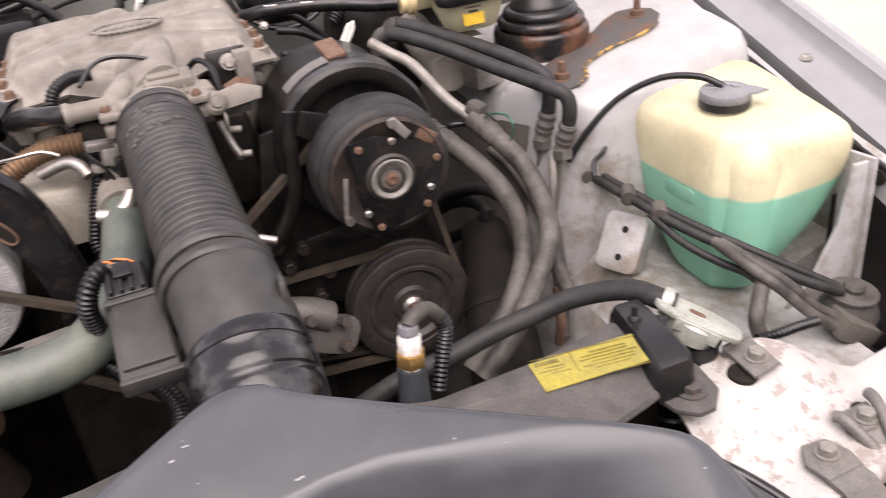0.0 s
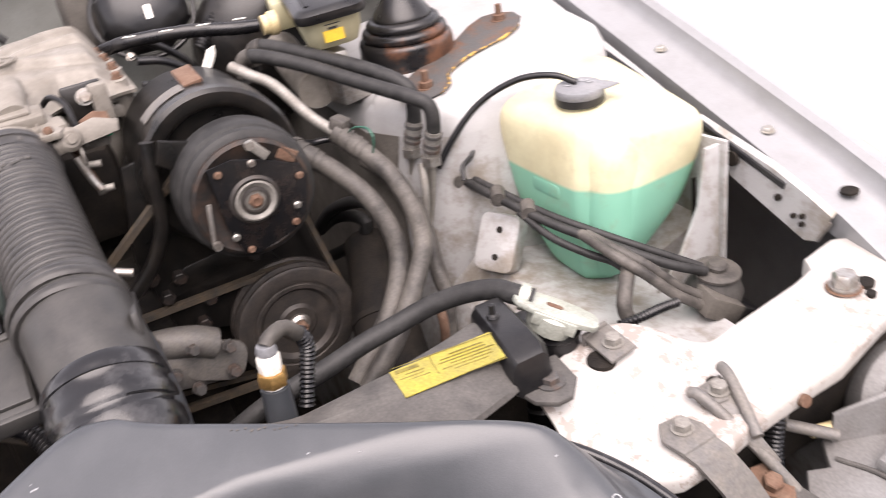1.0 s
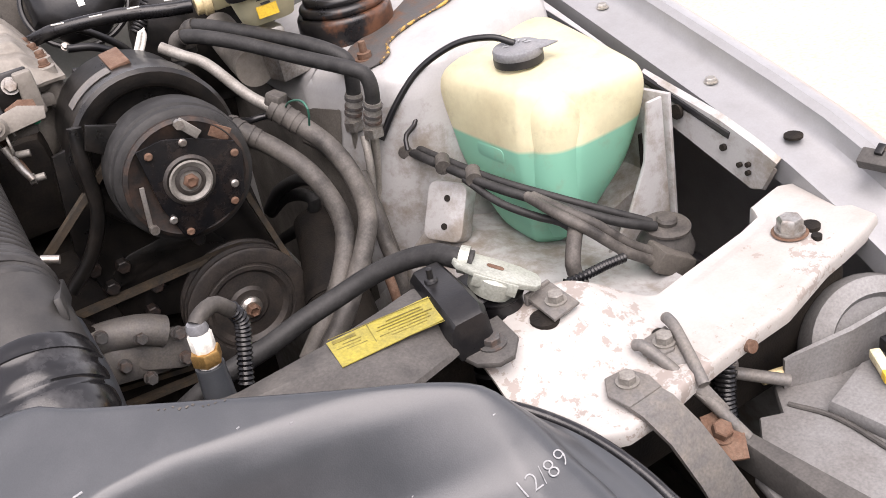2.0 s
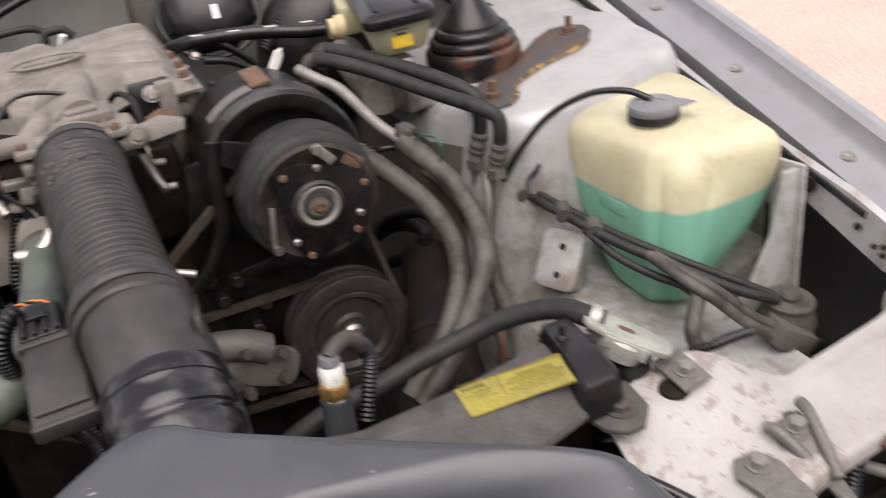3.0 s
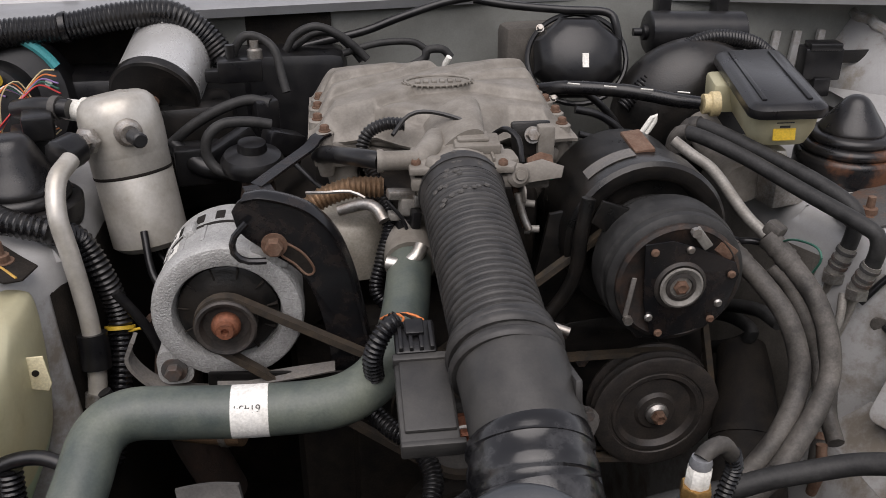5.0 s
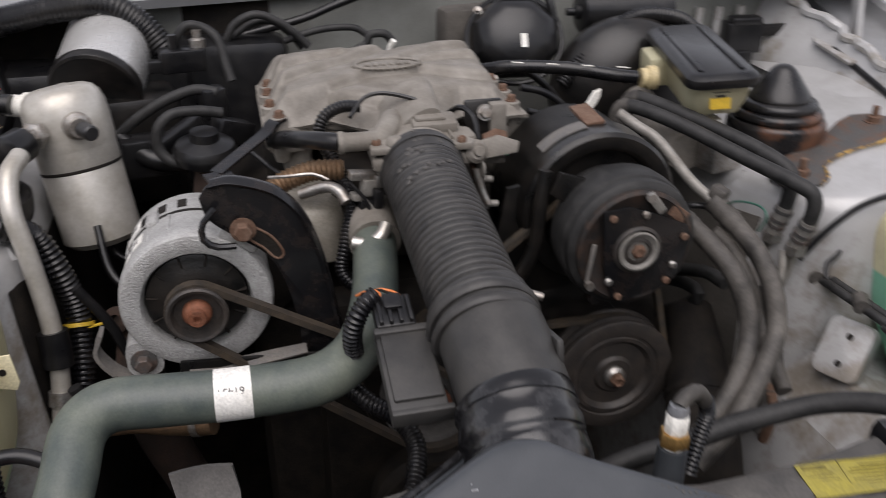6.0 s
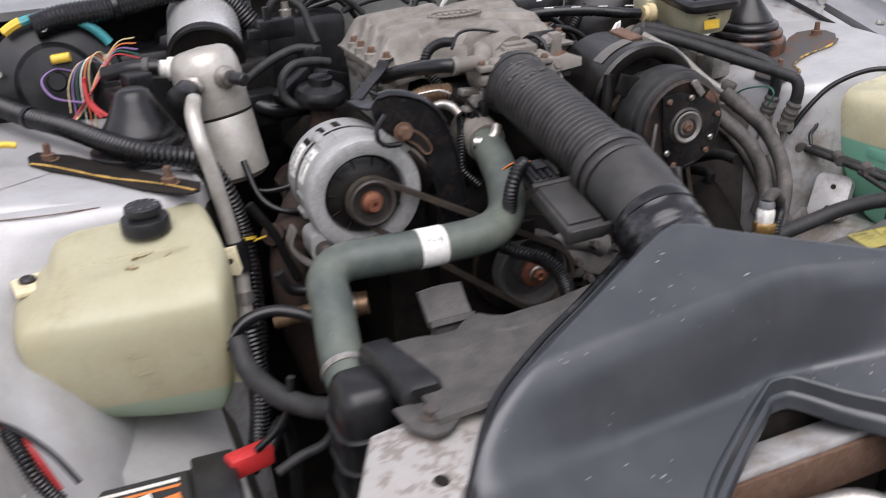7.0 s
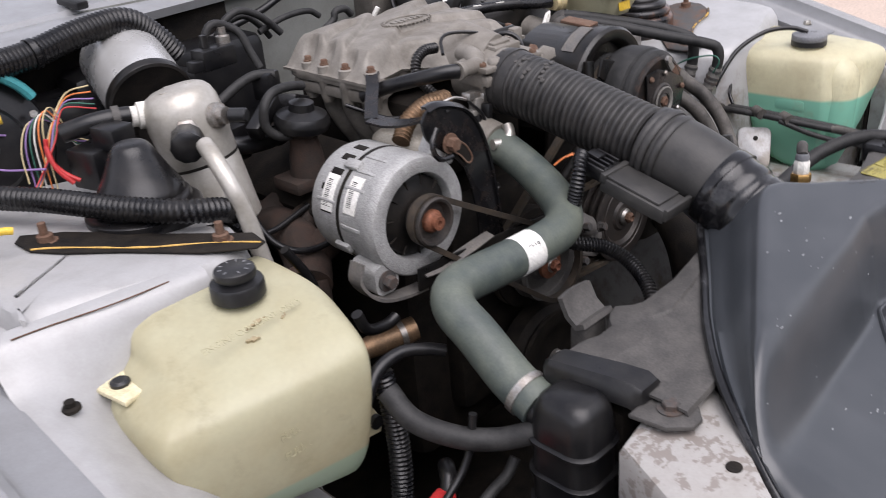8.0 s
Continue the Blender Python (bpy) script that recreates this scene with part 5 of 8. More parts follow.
def alternator():
    c = Vector((-0.219, 0.582, 0.953))
    r = thing("alternator", (-0.22, 0.66, 0.875), "silver cast alternator with a rusty pulley nut", "alternator")
    ax = (0, 1, 0)
    f = part("front_case", lathe([(0.02, 0.045), (0.0500, 0.045), (0.0515, 0.034), (0.0532, 0.025), (0.0540, 0.0195), (0.0555, 0.0172), (0.0580, 0.0165), (0.0705, 0.0165), (0.0738, 0.0178), (0.0758, 0.0212), (0.0768, 0.030), (0.0768, 0.036), (0.0745, 0.044), (0.0740, 0.081), (0.070, 0.083), (0.069, 0.086), (0, 0.086)], c, ax, 72), "altcast", r)
    part("rear_case", lathe([(0.069, 0.085), (0.0705, 0.0865), (0.0740, 0.088), (0.0740, 0.128), (0.070, 0.139), (0.05, 0.146), (0, 0.147)], c, ax, 64), "altcast", r)
    part("seam", lathe([(0.0690, 0.0790), (0.0744, 0.0812), (0.0744, 0.0868), (0.0690, 0.0885)], c, ax, 64), "dark", r, "dark seam between the halves")
    part("fan_recess", lathe([(0.0512, 0.036), (0.050, 0.038), (0.03, 0.040), (0, 0.040)], c, ax, 48), "dark", r, "dark recessed fan opening")
    part("fan", lathe([(0.0505, 0.030), (0.0500, 0.0265), (0.0455, 0.0245), (0.0400, 0.0235), (0.0340, 0.0200), (0.020, 0.0185), (0, 0.0185)], c, ax, 48), "blackmetal", r, "black cooling fan disc")
    for k in range(11):
        a = radians(360 / 11 * k + 8)
        part("fan_blade", box(c + Vector((0.0445 * math.cos(a), 0.0245, 0.0445 * math.sin(a))), (0.012, 0.005, 0.0016), 0.0005, (20, -math.degrees(a), 0)), "dark", r)
    p = part("pulley", lathe([(0.012, 0.014), (0.027, 0.014), (0.0305, 0.009), (0.0305, 0.006), (0.025, 0.0), (0.0305, -0.007), (0.0305, -0.010), (0.0285, -0.0115), (0.0255, -0.0105), (0.0225, -0.001), (0, -0.001)], c, ax, 44), "pulley", r)
    part("nut", lathe([(0.0145, 0), (0.0145, -0.006), (0.0115, -0.010), (0.009, -0.011), (0.0085, -0.017), (0.004, -0.017), (0.003, -0.012), (0, -0.012)], c, ax, 24), "rustred", p, "rust-red pulley nut")
    for a, y, w in ((113, 0.104, 0.010), (131, 0.104, 0.010), (148, 0.110, 0.008), (96, 0.104, 0.010), (168, 0.106, 0.010)):
        part("vent_slot", box(c + Vector((0.0728 * math.cos(radians(a)), y, 0.0728 * math.sin(radians(a)))), (0.004, 0.020, w), 0.001, (0, -a, 0)), "dark", r)
    for a, y, ln, w in ((106, 0.062, 0.036, 0.004), (124, 0.060, 0.040, 0.004), (142, 0.062, 0.036, 0.004), (180, 0.06, 0.036, 0.006), (160, 0.108, 0.034, 0.004)):
        part("cast_rib", box(c + Vector((0.0742 * math.cos(radians(a)), y, 0.0742 * math.sin(radians(a)))), (0.003, ln, w), 0.0012, (0, -a, 0)), "altcast", r)
    for a in (120, 205):
        part("clamp_lug", box(c + Vector((0.0745 * math.cos(radians(a)), 0.0845, 0.0745 * math.sin(radians(a)))), (0.010, 0.026, 0.014), 0.003, (0, -a, 0)), "altcast", r)
    for a, y0 in ((152, 0.094), (148, 0.052)):
        q0 = radians(a)
        lab = part("barcode_label", skin([[c + Vector((rr * math.cos(q), y, rr * math.sin(q))) for y, rr in ((y0, 0.0744), (y0 + 0.021, 0.0744), (y0 + 0.021, 0.0749), (y0, 0.0749))] for q in (q0 + radians(t) for t in range(-18, 20, 4))]), "paper", r, "small white barcode sticker")
        for k in range(15):
            q = q0 + radians(-12 + 1.7 * k)
            part("bar", box(c + Vector((0.0750 * math.cos(q), y0 + 0.013, 0.0750 * math.sin(q))), (0.0004, 0.008, 0.0006 + 0.0006 * (k % 3 == 0)), 0, (0, -math.degrees(q), 0)), "ink", lab)
    # mounting ears
    part("upper_ear", box((-0.168, 0.612, 1.022), (0.044, 0.026, 0.028), 0.006, (0, 35, 0)), "altcast", r)
    e2 = part("lower_ear", skin([[(-0.279 + px, 0.602 + q, 0.893 + pz) for px, pz in rounded(0, 0, 0.036, 0.040, 0.012, 5)] for q in (0.0, 0.045)]), "altcast", r)
    part("ear_web", box((-0.255, 0.625, 0.903), (0.04, 0.03, 0.02), 0.005, (0, 35, 0)), "altcast", r)
    part("ear_bolt", hexbolt((-0.280, 0.601, 0.891), (0, -1, 0), 0.015, 0.012, 1.8), "grimerust", e2)
    return r


alternator()


def alternator_bracket():
    r = thing("alternator_bracket", (-0.16, 0.62, 0.88), "black pressed steel alternator bracket with slotted arm", "bracket")
    outer = [(-0.204, 1.066), (-0.194, 1.079), (-0.176, 1.081), (-0.150, 1.074), (-0.128, 1.062), (-0.108, 1.037), (-0.094, 0.999), (-0.085, 0.954), (-0.077, 0.900), (-0.075, 0.865)]
    inner = [(-0.114, 0.865), (-0.120, 0.915), (-0.127, 0.955), (-0.136, 0.984), (-0.150, 1.004), (-0.176, 1.024), (-0.198, 1.044)]
    arm = [(x, z) for x, z, _ in spline([(x, z, 0) for x, z in outer + inner + outer[:1]], 0.006)[:-1]]
    part("arm", slab(arm, -0.004, 0.0, pose(0, 0.597, 0, 90, 0, 0), 0.001), "blackgloss", r)
    lip = [(x, 0.597, z) for x, z in outer[1:9]]
    part("lip", sheet([[(x, y - 0.003, z - 0.001), (x + 0.002, y + 0.004, z + 0.003), (x + 0.003, y + 0.009, z + 0.003), (x + 0.003, y + 0.014, z + 0.002)] for x, y, z in spline(lip, 0.006)], 0.003), "blackgloss", r)
    slot = [(-0.156, 1.034), (-0.140, 1.022), (-0.130, 1.006), (-0.131, 0.998), (-0.138, 0.998), (-0.148, 1.010), (-0.160, 1.020), (-0.163, 1.029)]
    edge = [(x, z) for x, z, _ in spline([(x, z, 0) for x, z in slot + slot[:1]], 0.004)]
    part("slot", slab(edge[:-1], -0.0006, 0.0002, pose(0, 0.5925, 0, 90, 0, 0), 0), "dark", r, "dark adjusting slot")
    part("slot_rim", tube([(x, 0.5925, z) for x, z in edge], 0.0014, 6, 0.004), "rust", r, "rust-edged slot rim")
    part("bolt", hexbolt((-0.166, 0.592, 1.032), (0, -1, 0), 0.015, 0.012, 1.7), "rust", r)
    part("strap", box((-0.115, 0.585, 0.872), (0.26, 0.005, 0.03), 0.002, (0, 4, 0)), "blackmetal", r)
    part("strap_edge", sheet([[(-0.235, 0.578, 0.884), (-0.235, 0.590, 0.889)], [(-0.205, 0.576, 0.881), (-0.205, 0.590, 0.887)], [(-0.15, 0.574, 0.889), (-0.15, 0.590, 0.893)], [(-0.115, 0.576, 0.893), (-0.115, 0.590, 0.896)]], 0.002), "bracket", r)
    part("bolt", hexbolt((-0.105, 0.58, 0.868), (0, -1, 0), 0.013, 0.009), "rust", r)
    part("loop_strap", sheet([[(x, y - 0.011, z), (x, y + 0.011, z)] for x, y, z in spline([(-0.318, 0.606, 0.930), (-0.326, 0.604, 0.908), (-0.312, 0.602, 0.884), (-0.292, 0.601, 0.870), (-0.262, 0.600, 0.862), (-0.225, 0.600, 0.858)], 0.006)[:, :3].tolist()], 0.004), "bracket", r, "grey steel loop strap under the alternator")
    flat = lambda pts, w: sheet([[(x - w[0], y - w[1], z), (x + w[0], y + w[1], z)] for x, y, z in spline(pts, 0.006)[:, :3].tolist()], 0.003)
    part("stay", flat([(-0.112, 0.786, 1.0795), (-0.124, 0.776, 1.077), (-0.132, 0.766, 1.070), (-0.160, 0.738, 1.060), (-0.189, 0.707, 1.050)], (0.006, -0.006)), "blackgloss", r, "flat black stay strap")
    part("stay_foot", flat([(-0.189, 0.707, 1.050), (-0.178, 0.680, 1.046), (-0.160, 0.650, 1.050), (-0.150, 0.620, 1.066), (-0.150, 0.600, 1.072)], (0.014, 0.004)), "blackgloss", r)
    part("clip_wire", tube([(-0.135, 0.672, 1.052), (-0.115, 0.660, 1.056), (-0.090, 0.655, 1.058), (-0.075, 0.650, 1.052)], 0.002, 6), "steel", r)
    part("hook", tube([(-0.190, 0.588, 1.058), (-0.203, 0.583, 1.045), (-0.203, 0.580, 1.030), (-0.192, 0.580, 1.022), (-0.174, 0.582, 1.020)], 0.0035, 8), "blackgloss", r)
    return r


alternator_bracket()

solo("alternator_belt", ribbon(belt_path([(-0.219, 0.953, 0.0285), (0.022, 0.787, 0.05)]), 0.583, 0.011, 0.007, True), "darkbelt", "worn ribbed drive belt round the alternator", "belt")
solo("compressor_belt", ribbon(belt_path([(0.233, 0.982, 0.050), (0.022, 0.787, 0.074), (0.260, 0.764, 0.0715)]), 0.640, 0.011, 0.007, True), "belt", "frayed brown-edged drive belt round compressor and pump", "belt")
solo("steering_belt", ribbon(belt_path([(0.260, 0.764, 0.0715), (0.022, 0.787, 0.05)]), 0.656, 0.010, 0.007, True), "belt", "worn black drive belt round the steering pump", "belt")


# castings round the water pump
def water_pump():
    r = thing("water_pump", (0.11, 0.64, 0.75), "grimy cast water pump housing with rusty bolts", "water pump")
    part("housing", lathe([(0.05, 0), (0.055, 0.01), (0.05, 0.03), (0, 0.03)], (0.022, 0.632, 0.787), (0, 1, 0), 32), "bracket", r)
    part("outlet", tube([(0.045, 0.645, 0.80), (0.09, 0.638, 0.806), (0.13, 0.632, 0.80), (0.155, 0.632, 0.785)], 0.019, 18), "bracket", r)
    part("boss_block", box((0.115, 0.64, 0.765), (0.09, 0.04, 0.05), 0.012, (0, 18, 10)), "bracket", r)
    part("flange", slab(rounded(0, 0, 0.075, 0.05, 0.018, 5), 0, 0.008, pose(0.15, 0.63, 0.765, 80, 25, 0), 0.002), "bracket", r)
    for x, z in ((0.09, 0.822), (0.128, 0.80), (0.168, 0.785), (0.165, 0.75), (0.12, 0.745), (0.10, 0.775)):
        part("bolt", hexbolt((x, 0.615, z), (0.1, -1, 0.25), 0.012, 0.012, 1.4), "grimerust", r, "rusty bolt")
    return r


water_pump()

# ---- tanks ----
def moulded(stations, k=4, cut=0.08):
    """A blow-moulded form through level outlines (z, corners), its corners and edges rounded."""
    zs = np.arange(len(stations))
    P = np.array([[(x, y, z) for x, y in ring] for z, ring in stations])
    t = np.linspace(0, len(stations) - 1, k * (len(stations) - 1) + 1)
    P = np.array([[[np.interp(q, zs, P[:, i, a]) for a in range(3)] for i in range(P.shape[1])] for q in t])
    for _ in range(2):
        P[1:-1] = (P[:-2] + 2 * P[1:-1] + P[2:]) / 4
    for step in range(3):
        c = cut if step == 0 else 0.25
        P = np.stack([P * (1 - c) + np.roll(P, -1, 1) * c, P * c + np.roll(P, -1, 1) * (1 - c)], 2).reshape(len(P), -1, 3)
    return skin(P.tolist())


def washer_tank():
    r = thing("washer_tank", (0.64, 0.52, 0.775), "milky yellow washer tank half full of green fluid", "tank")
    st = [(0.775, [(0.578, 0.50), (0.578, 0.465), (0.602, 0.448), (0.625, 0.458), (0.64, 0.51), (0.622, 0.545), (0.60, 0.54)]),
          (0.785, [(0.568, 0.52), (0.569, 0.458), (0.604, 0.436), (0.645, 0.450), (0.668, 0.54), (0.645, 0.585), (0.606, 0.58)]),
          (0.81, [(0.562, 0.54), (0.565, 0.453), (0.606, 0.424), (0.668, 0.444), (0.695, 0.57), (0.665, 0.62), (0.612, 0.61)]),
          (0.85, [(0.556, 0.568), (0.562, 0.452), (0.610, 0.412), (0.700, 0.430), (0.722, 0.60), (0.686, 0.652), (0.622, 0.645)]),
          (0.905, [(0.551, 0.592), (0.561, 0.451), (0.616, 0.409), (0.716, 0.416), (0.746, 0.62), (0.700, 0.680), (0.640, 0.675)]),
          (0.938, [(0.546, 0.600), (0.568, 0.455), (0.632, 0.417), (0.717, 0.406), (0.751, 0.624), (0.705, 0.688), (0.646, 0.686)]),
          (0.956, [(0.546, 0.601), (0.573, 0.457), (0.637, 0.420), (0.716, 0.405), (0.752, 0.625), (0.706, 0.690), (0.648, 0.688)]),
          (0.968, [(0.551, 0.599), (0.577, 0.461), (0.640, 0.426), (0.712, 0.411), (0.749, 0.622), (0.705, 0.688), (0.649, 0.686)]),
          (0.9765, [(0.561, 0.596), (0.588, 0.472), (0.645, 0.442), (0.702, 0.428), (0.742, 0.619), (0.702, 0.683), (0.651, 0.681)]),
          (0.981, [(0.582, 0.590), (0.608, 0.492), (0.650, 0.468), (0.690, 0.455), (0.728, 0.610), (0.697, 0.668), (0.656, 0.665)])]
    part("tank", moulded(st), "washer", r)
    part("flute", tube([(0.606, 0.452, 0.79, 0.020), (0.604, 0.448, 0.83, 0.030), (0.607, 0.448, 0.88, 0.034), (0.615, 0.452, 0.925, 0.036), (0.619, 0.458, 0.944, 0.033), (0.622, 0.464, 0.958, 0.024), (0.624, 0.468, 0.966, 0.010)], 0.03, 32, 0.006), "washer", r, "rounded flute moulded into the tank's corner")
    part("bracket_ear", slab([(0.540, 0.625), (0.538, 0.598), (0.552, 0.582), (0.570, 0.60), (0.566, 0.63)], 0.944, 0.950, None, 0.001), "washer", r)
    part("sunk_panel", slab(rounded(0, 0, 0.05, 0.018, 0.006, 4), 0, 0.0022, pose(0.5595, 0.505, 0.893, 90, 0, -86), 0.001), "washer", r, "scuffed moulded pad")
    part("filler_neck", lathe([(0.028, -0.012), (0.026, -0.002), (0.024, 0.0), (0.024, 0.012), (0, 0.012)], (0.617, 0.508, 0.980)), "washer", r)
    cap = part("cap", lathe([(0.027, 0), (0.0285, 0.002), (0.0285, 0.009), (0.0275, 0.011), (0.024, 0.012), (0, 0.0125)], (0.617, 0.508, 0.990), n=36), "greycap", r, "grey hinged filler cap")
    part("skirt", lathe([(0.0285, -0.007), (0.0287, -0.005), (0.0287, 0.002), (0.027, 0.002)], (0.617, 0.508, 0.990), n=36), "cap", cap)
    part("tab", slab([(0.02, -0.016), (0.034, -0.010), (0.046, 0.0), (0.034, 0.010), (0.02, 0.016)], 0, 0.003, pose(0.617, 0.508, 0.998, 0, 0, -35)), "greycap", cap)
    for k in range(6):
        q = radians(150 - 34 * k)
        part("cap_mark", box((0.617 + 0.013 * math.cos(q), 0.508 + 0.011 * math.sin(q), 1.0032), (0.0022, 0.0075, 0.0010), 0.0002, (0, 0, math.degrees(q) - 90)), "chalk", cap)
    return r


washer_tank()
hose("washer_hose", [(0.617, 0.512, 1.004), (0.60, 0.535, 1.012), (0.57, 0.565, 1.008), (0.53, 0.59, 0.985), (0.495, 0.60, 0.95), (0.47, 0.605, 0.915)], 0.004, "plastic", "thin black rubber washer fluid line", "hose", n=10)


def coolant_tank():
    r = thing("coolant_tank", (-0.53, 0.54, 0.772), "yellowed coolant tank with a little green coolant", "tank")
    st = [(0.772, [(-0.50, 0.505), (-0.455, 0.488), (-0.440, 0.53), (-0.45, 0.57), (-0.49, 0.58), (-0.51, 0.55)]),
          (0.780, [(-0.53, 0.498), (-0.448, 0.474), (-0.428, 0.53), (-0.434, 0.60), (-0.51, 0.612), (-0.545, 0.56)]),
          (0.797, [(-0.578, 0.492), (-0.442, 0.464), (-0.420, 0.53), (-0.424, 0.622), (-0.545, 0.630), (-0.592, 0.565)]),
          (0.820, [(-0.618, 0.486), (-0.437, 0.456), (-0.414, 0.53), (-0.417, 0.634), (-0.575, 0.642), (-0.628, 0.57)]),
          (0.865, [(-0.638, 0.480), (-0.433, 0.448), (-0.410, 0.525), (-0.412, 0.644), (-0.590, 0.650), (-0.642, 0.575)]),
          (0.908, [(-0.646, 0.480), (-0.431, 0.444), (-0.409, 0.522), (-0.411, 0.648), (-0.592, 0.654), (-0.646, 0.578)]),
          (0.928, [(-0.640, 0.486), (-0.431, 0.446), (-0.409, 0.520), (-0.411, 0.649), (-0.590, 0.655), (-0.640, 0.580)]),
          (0.938, [(-0.622, 0.502), (-0.432, 0.452), (-0.410, 0.522), (-0.411, 0.650), (-0.588, 0.655), (-0.620, 0.590)]),
          (0.948, [(-0.600, 0.530), (-0.434, 0.466), (-0.411, 0.526), (-0.412, 0.650), (-0.584, 0.655), (-0.602, 0.598)]),
          (0.959, [(-0.592, 0.562), (-0.436, 0.498), (-0.413, 0.540), (-0.413, 0.650), (-0.580, 0.654), (-0.596, 0.606)]),
          (0.969, [(-0.582, 0.594), (-0.440, 0.540), (-0.418, 0.565), (-0.416, 0.648), (-0.570, 0.652), (-0.588, 0.618)]),
          (0.975, [(-0.562, 0.614), (-0.448, 0.580), (-0.428, 0.590), (-0.424, 0.640), (-0.556, 0.645), (-0.570, 0.628)])]
    part("tank", moulded(st), "coolant", r)
    part("mount_tab", slab([(-0.598, 0.560), (-0.636, 0.550), (-0.643, 0.592), (-0.630, 0.604), (-0.596, 0.612)], 0.935, 0.9405, None, 0.0015), "cream", r)
    part("mount_bolt", lathe([(0.0095, 0), (0.0095, 0.003), (0.0065, 0.005), (0.003, 0.0035), (0, 0.0035)], (-0.624, 0.582, 0.9405), n=20), "cap", r)
    part("side_tab", slab([(-0.014, -0.014), (0.010, -0.020), (0.014, -0.012), (0.010, 0.018), (-0.014, 0.018)], 0, 0.003, pose(-0.405, 0.572, 0.917, 84, 0, 4), 0.0008), "cream", r)
    part("tab_hole", lathe([(0.0035, 0), (0.0035, 0.0038), (0, 0.0038)], (-0.404, 0.572, 0.918), (0, -1, 0.1), 12), "dark", r)
    part("low_tab", slab([(-0.016, -0.012), (0.010, -0.016), (0.016, -0.004), (0.006, 0.016), (-0.016, 0.02)], 0, 0.003, pose(-0.418, 0.487, 0.818, 84, 0, 4), 0.0008), "cream", r)
    part("low_bolt", lathe([(0.008, 0), (0.008, 0.006), (0, 0.006)], (-0.414, 0.484, 0.820), (0, -1, 0), 16), "cap", r)
    for x, y, z, ln, turn in ((-0.500, 0.535, 0.9640, 0.026, 12), (-0.446, 0.560, 0.9690, 0.012, 30), (-0.515, 0.520, 0.9585, 0.014, -20), (-0.470, 0.528, 0.9620, 0.018, 24)):
        smear = [(ln * (u / 6 - 0.5), (0.0022 + 0.0014 * math.sin(2.3 * u)) * math.sin(math.pi * (u + 0.3) / 6.6)) for u in range(7)]
        part("scuff", slab(smear + [(u, -0.7 * v - 0.0003) for u, v in reversed(smear)], -0.006, 0.0008, pose(x, y, z, 22, 0, turn), 0), "scuff", r, "brown scuff mark")
    cap = part("cap", lathe([(0.0255, 0), (0.0275, 0.002), (0.0275, 0.015), (0.0262, 0.018), (0.0185, 0.0185), (0.0165, 0.020), (0.0165, 0.022), (0.0205, 0.023), (0.0215, 0.026), (0.0205, 0.031), (0.0185, 0.0325), (0, 0.0325)], (-0.489, 0.577, 0.974), n=44), "cap", r, "black screw cap")
    for k in range(9):
        q = radians(200 - 38 * k)
        part("cap_mark", box((-0.489 + 0.0145 * math.cos(q), 0.577 + 0.0145 * math.sin(q), 1.0068), (0.0014, 0.0042, 0.0008), 0, (0, 0, math.degrees(q) - 90)), "greycap", cap)
    return r


coolant_tank()


def accumulator():
    r = thing("accumulator", (-0.345, 0.855, 0.9), "bare aluminium air conditioning accumulator can", "accumulator")
    ax = Vector((-0.022, 0.026, 0.167)).normalized()
    b = Vector((-0.338, 0.845, 0.93))
    part("can", lathe([(0, -0.01), (0.038, -0.008), (0.0465, 0.0), (0.0465, 0.085), (0.0455, 0.087), (0.047, 0.09), (0.047, 0.115), (0, 0.115)], b, ax, 40), "can", r)
    part("seam", lathe([(0.0468, 0), (0.0472, 0.001), (0.0472, 0.003), (0.0468, 0.004)], b + ax * 0.086, ax, 40), "dark", r)
    t = b + ax * 0.155
    m = Matrix.Translation(t) @ frame_of(ax) @ pose(0, 0, 0, 0, 0, -10)
    part("head", lathe([(0.0468, -0.045), (0.0482, -0.038), (0.0488, -0.012), (0.0475, 0.006), (0.0440, 0.017), (0.0380, 0.024), (0.030, 0.0275), (0.016, 0.029), (0, 0.0295)], t, ax, 48), "can", r)
    for k in range(3):
        part("head_dimple", lathe([(0.0045, 0.0285), (0.0045, 0.0300), (0.0030, 0.0302), (0, 0.0296)], m @ Vector((0.020 * math.cos(2 + 2.1 * k), 0.020 * math.sin(2 + 2.1 * k), -0.001)), ax, 14), "can", r)
    for p, d, nm in (((-0.025, -0.05, -0.012), (-0.35, -0.8, 0.1), "outlet"), ((0.018, -0.046, -0.005), (0.3, -0.8, 0.05), "service_port")):
        q = t + Vector(p)
        part(nm, lathe([(0.016, 0), (0.016, 0.008), (0.011, 0.010), (0.011, 0.018), (0, 0.018)], q, d, 6 if nm == "outlet" else 16), "steel", r)
    part("port_cap", lathe([(0.009, 0), (0.009, 0.02), (0.007, 0.022), (0, 0.022)], t + Vector((0.028, -0.066, -0.004)), (0.5, -0.8, 0.0), 12), "cap", r, "black port cap")
    part("inlet", lathe([(0.017, 0), (0.017, 0.012), (0.013, 0.014), (0.013, 0.035), (0, 0.035)], t + Vector((-0.035, 0.02, 0.0)), (-1, 0.35, 0.05), 16), "white", r, "white inlet fitting")
    part("black_sleeve", lathe([(0.018, 0), (0.020, 0.004), (0.020, 0.03), (0.014, 0.034), (0, 0.034)], t + Vector((-0.034, -0.066, -0.014)), (-0.5, -0.8, -0.1), 10), "plastic", r)
    return r


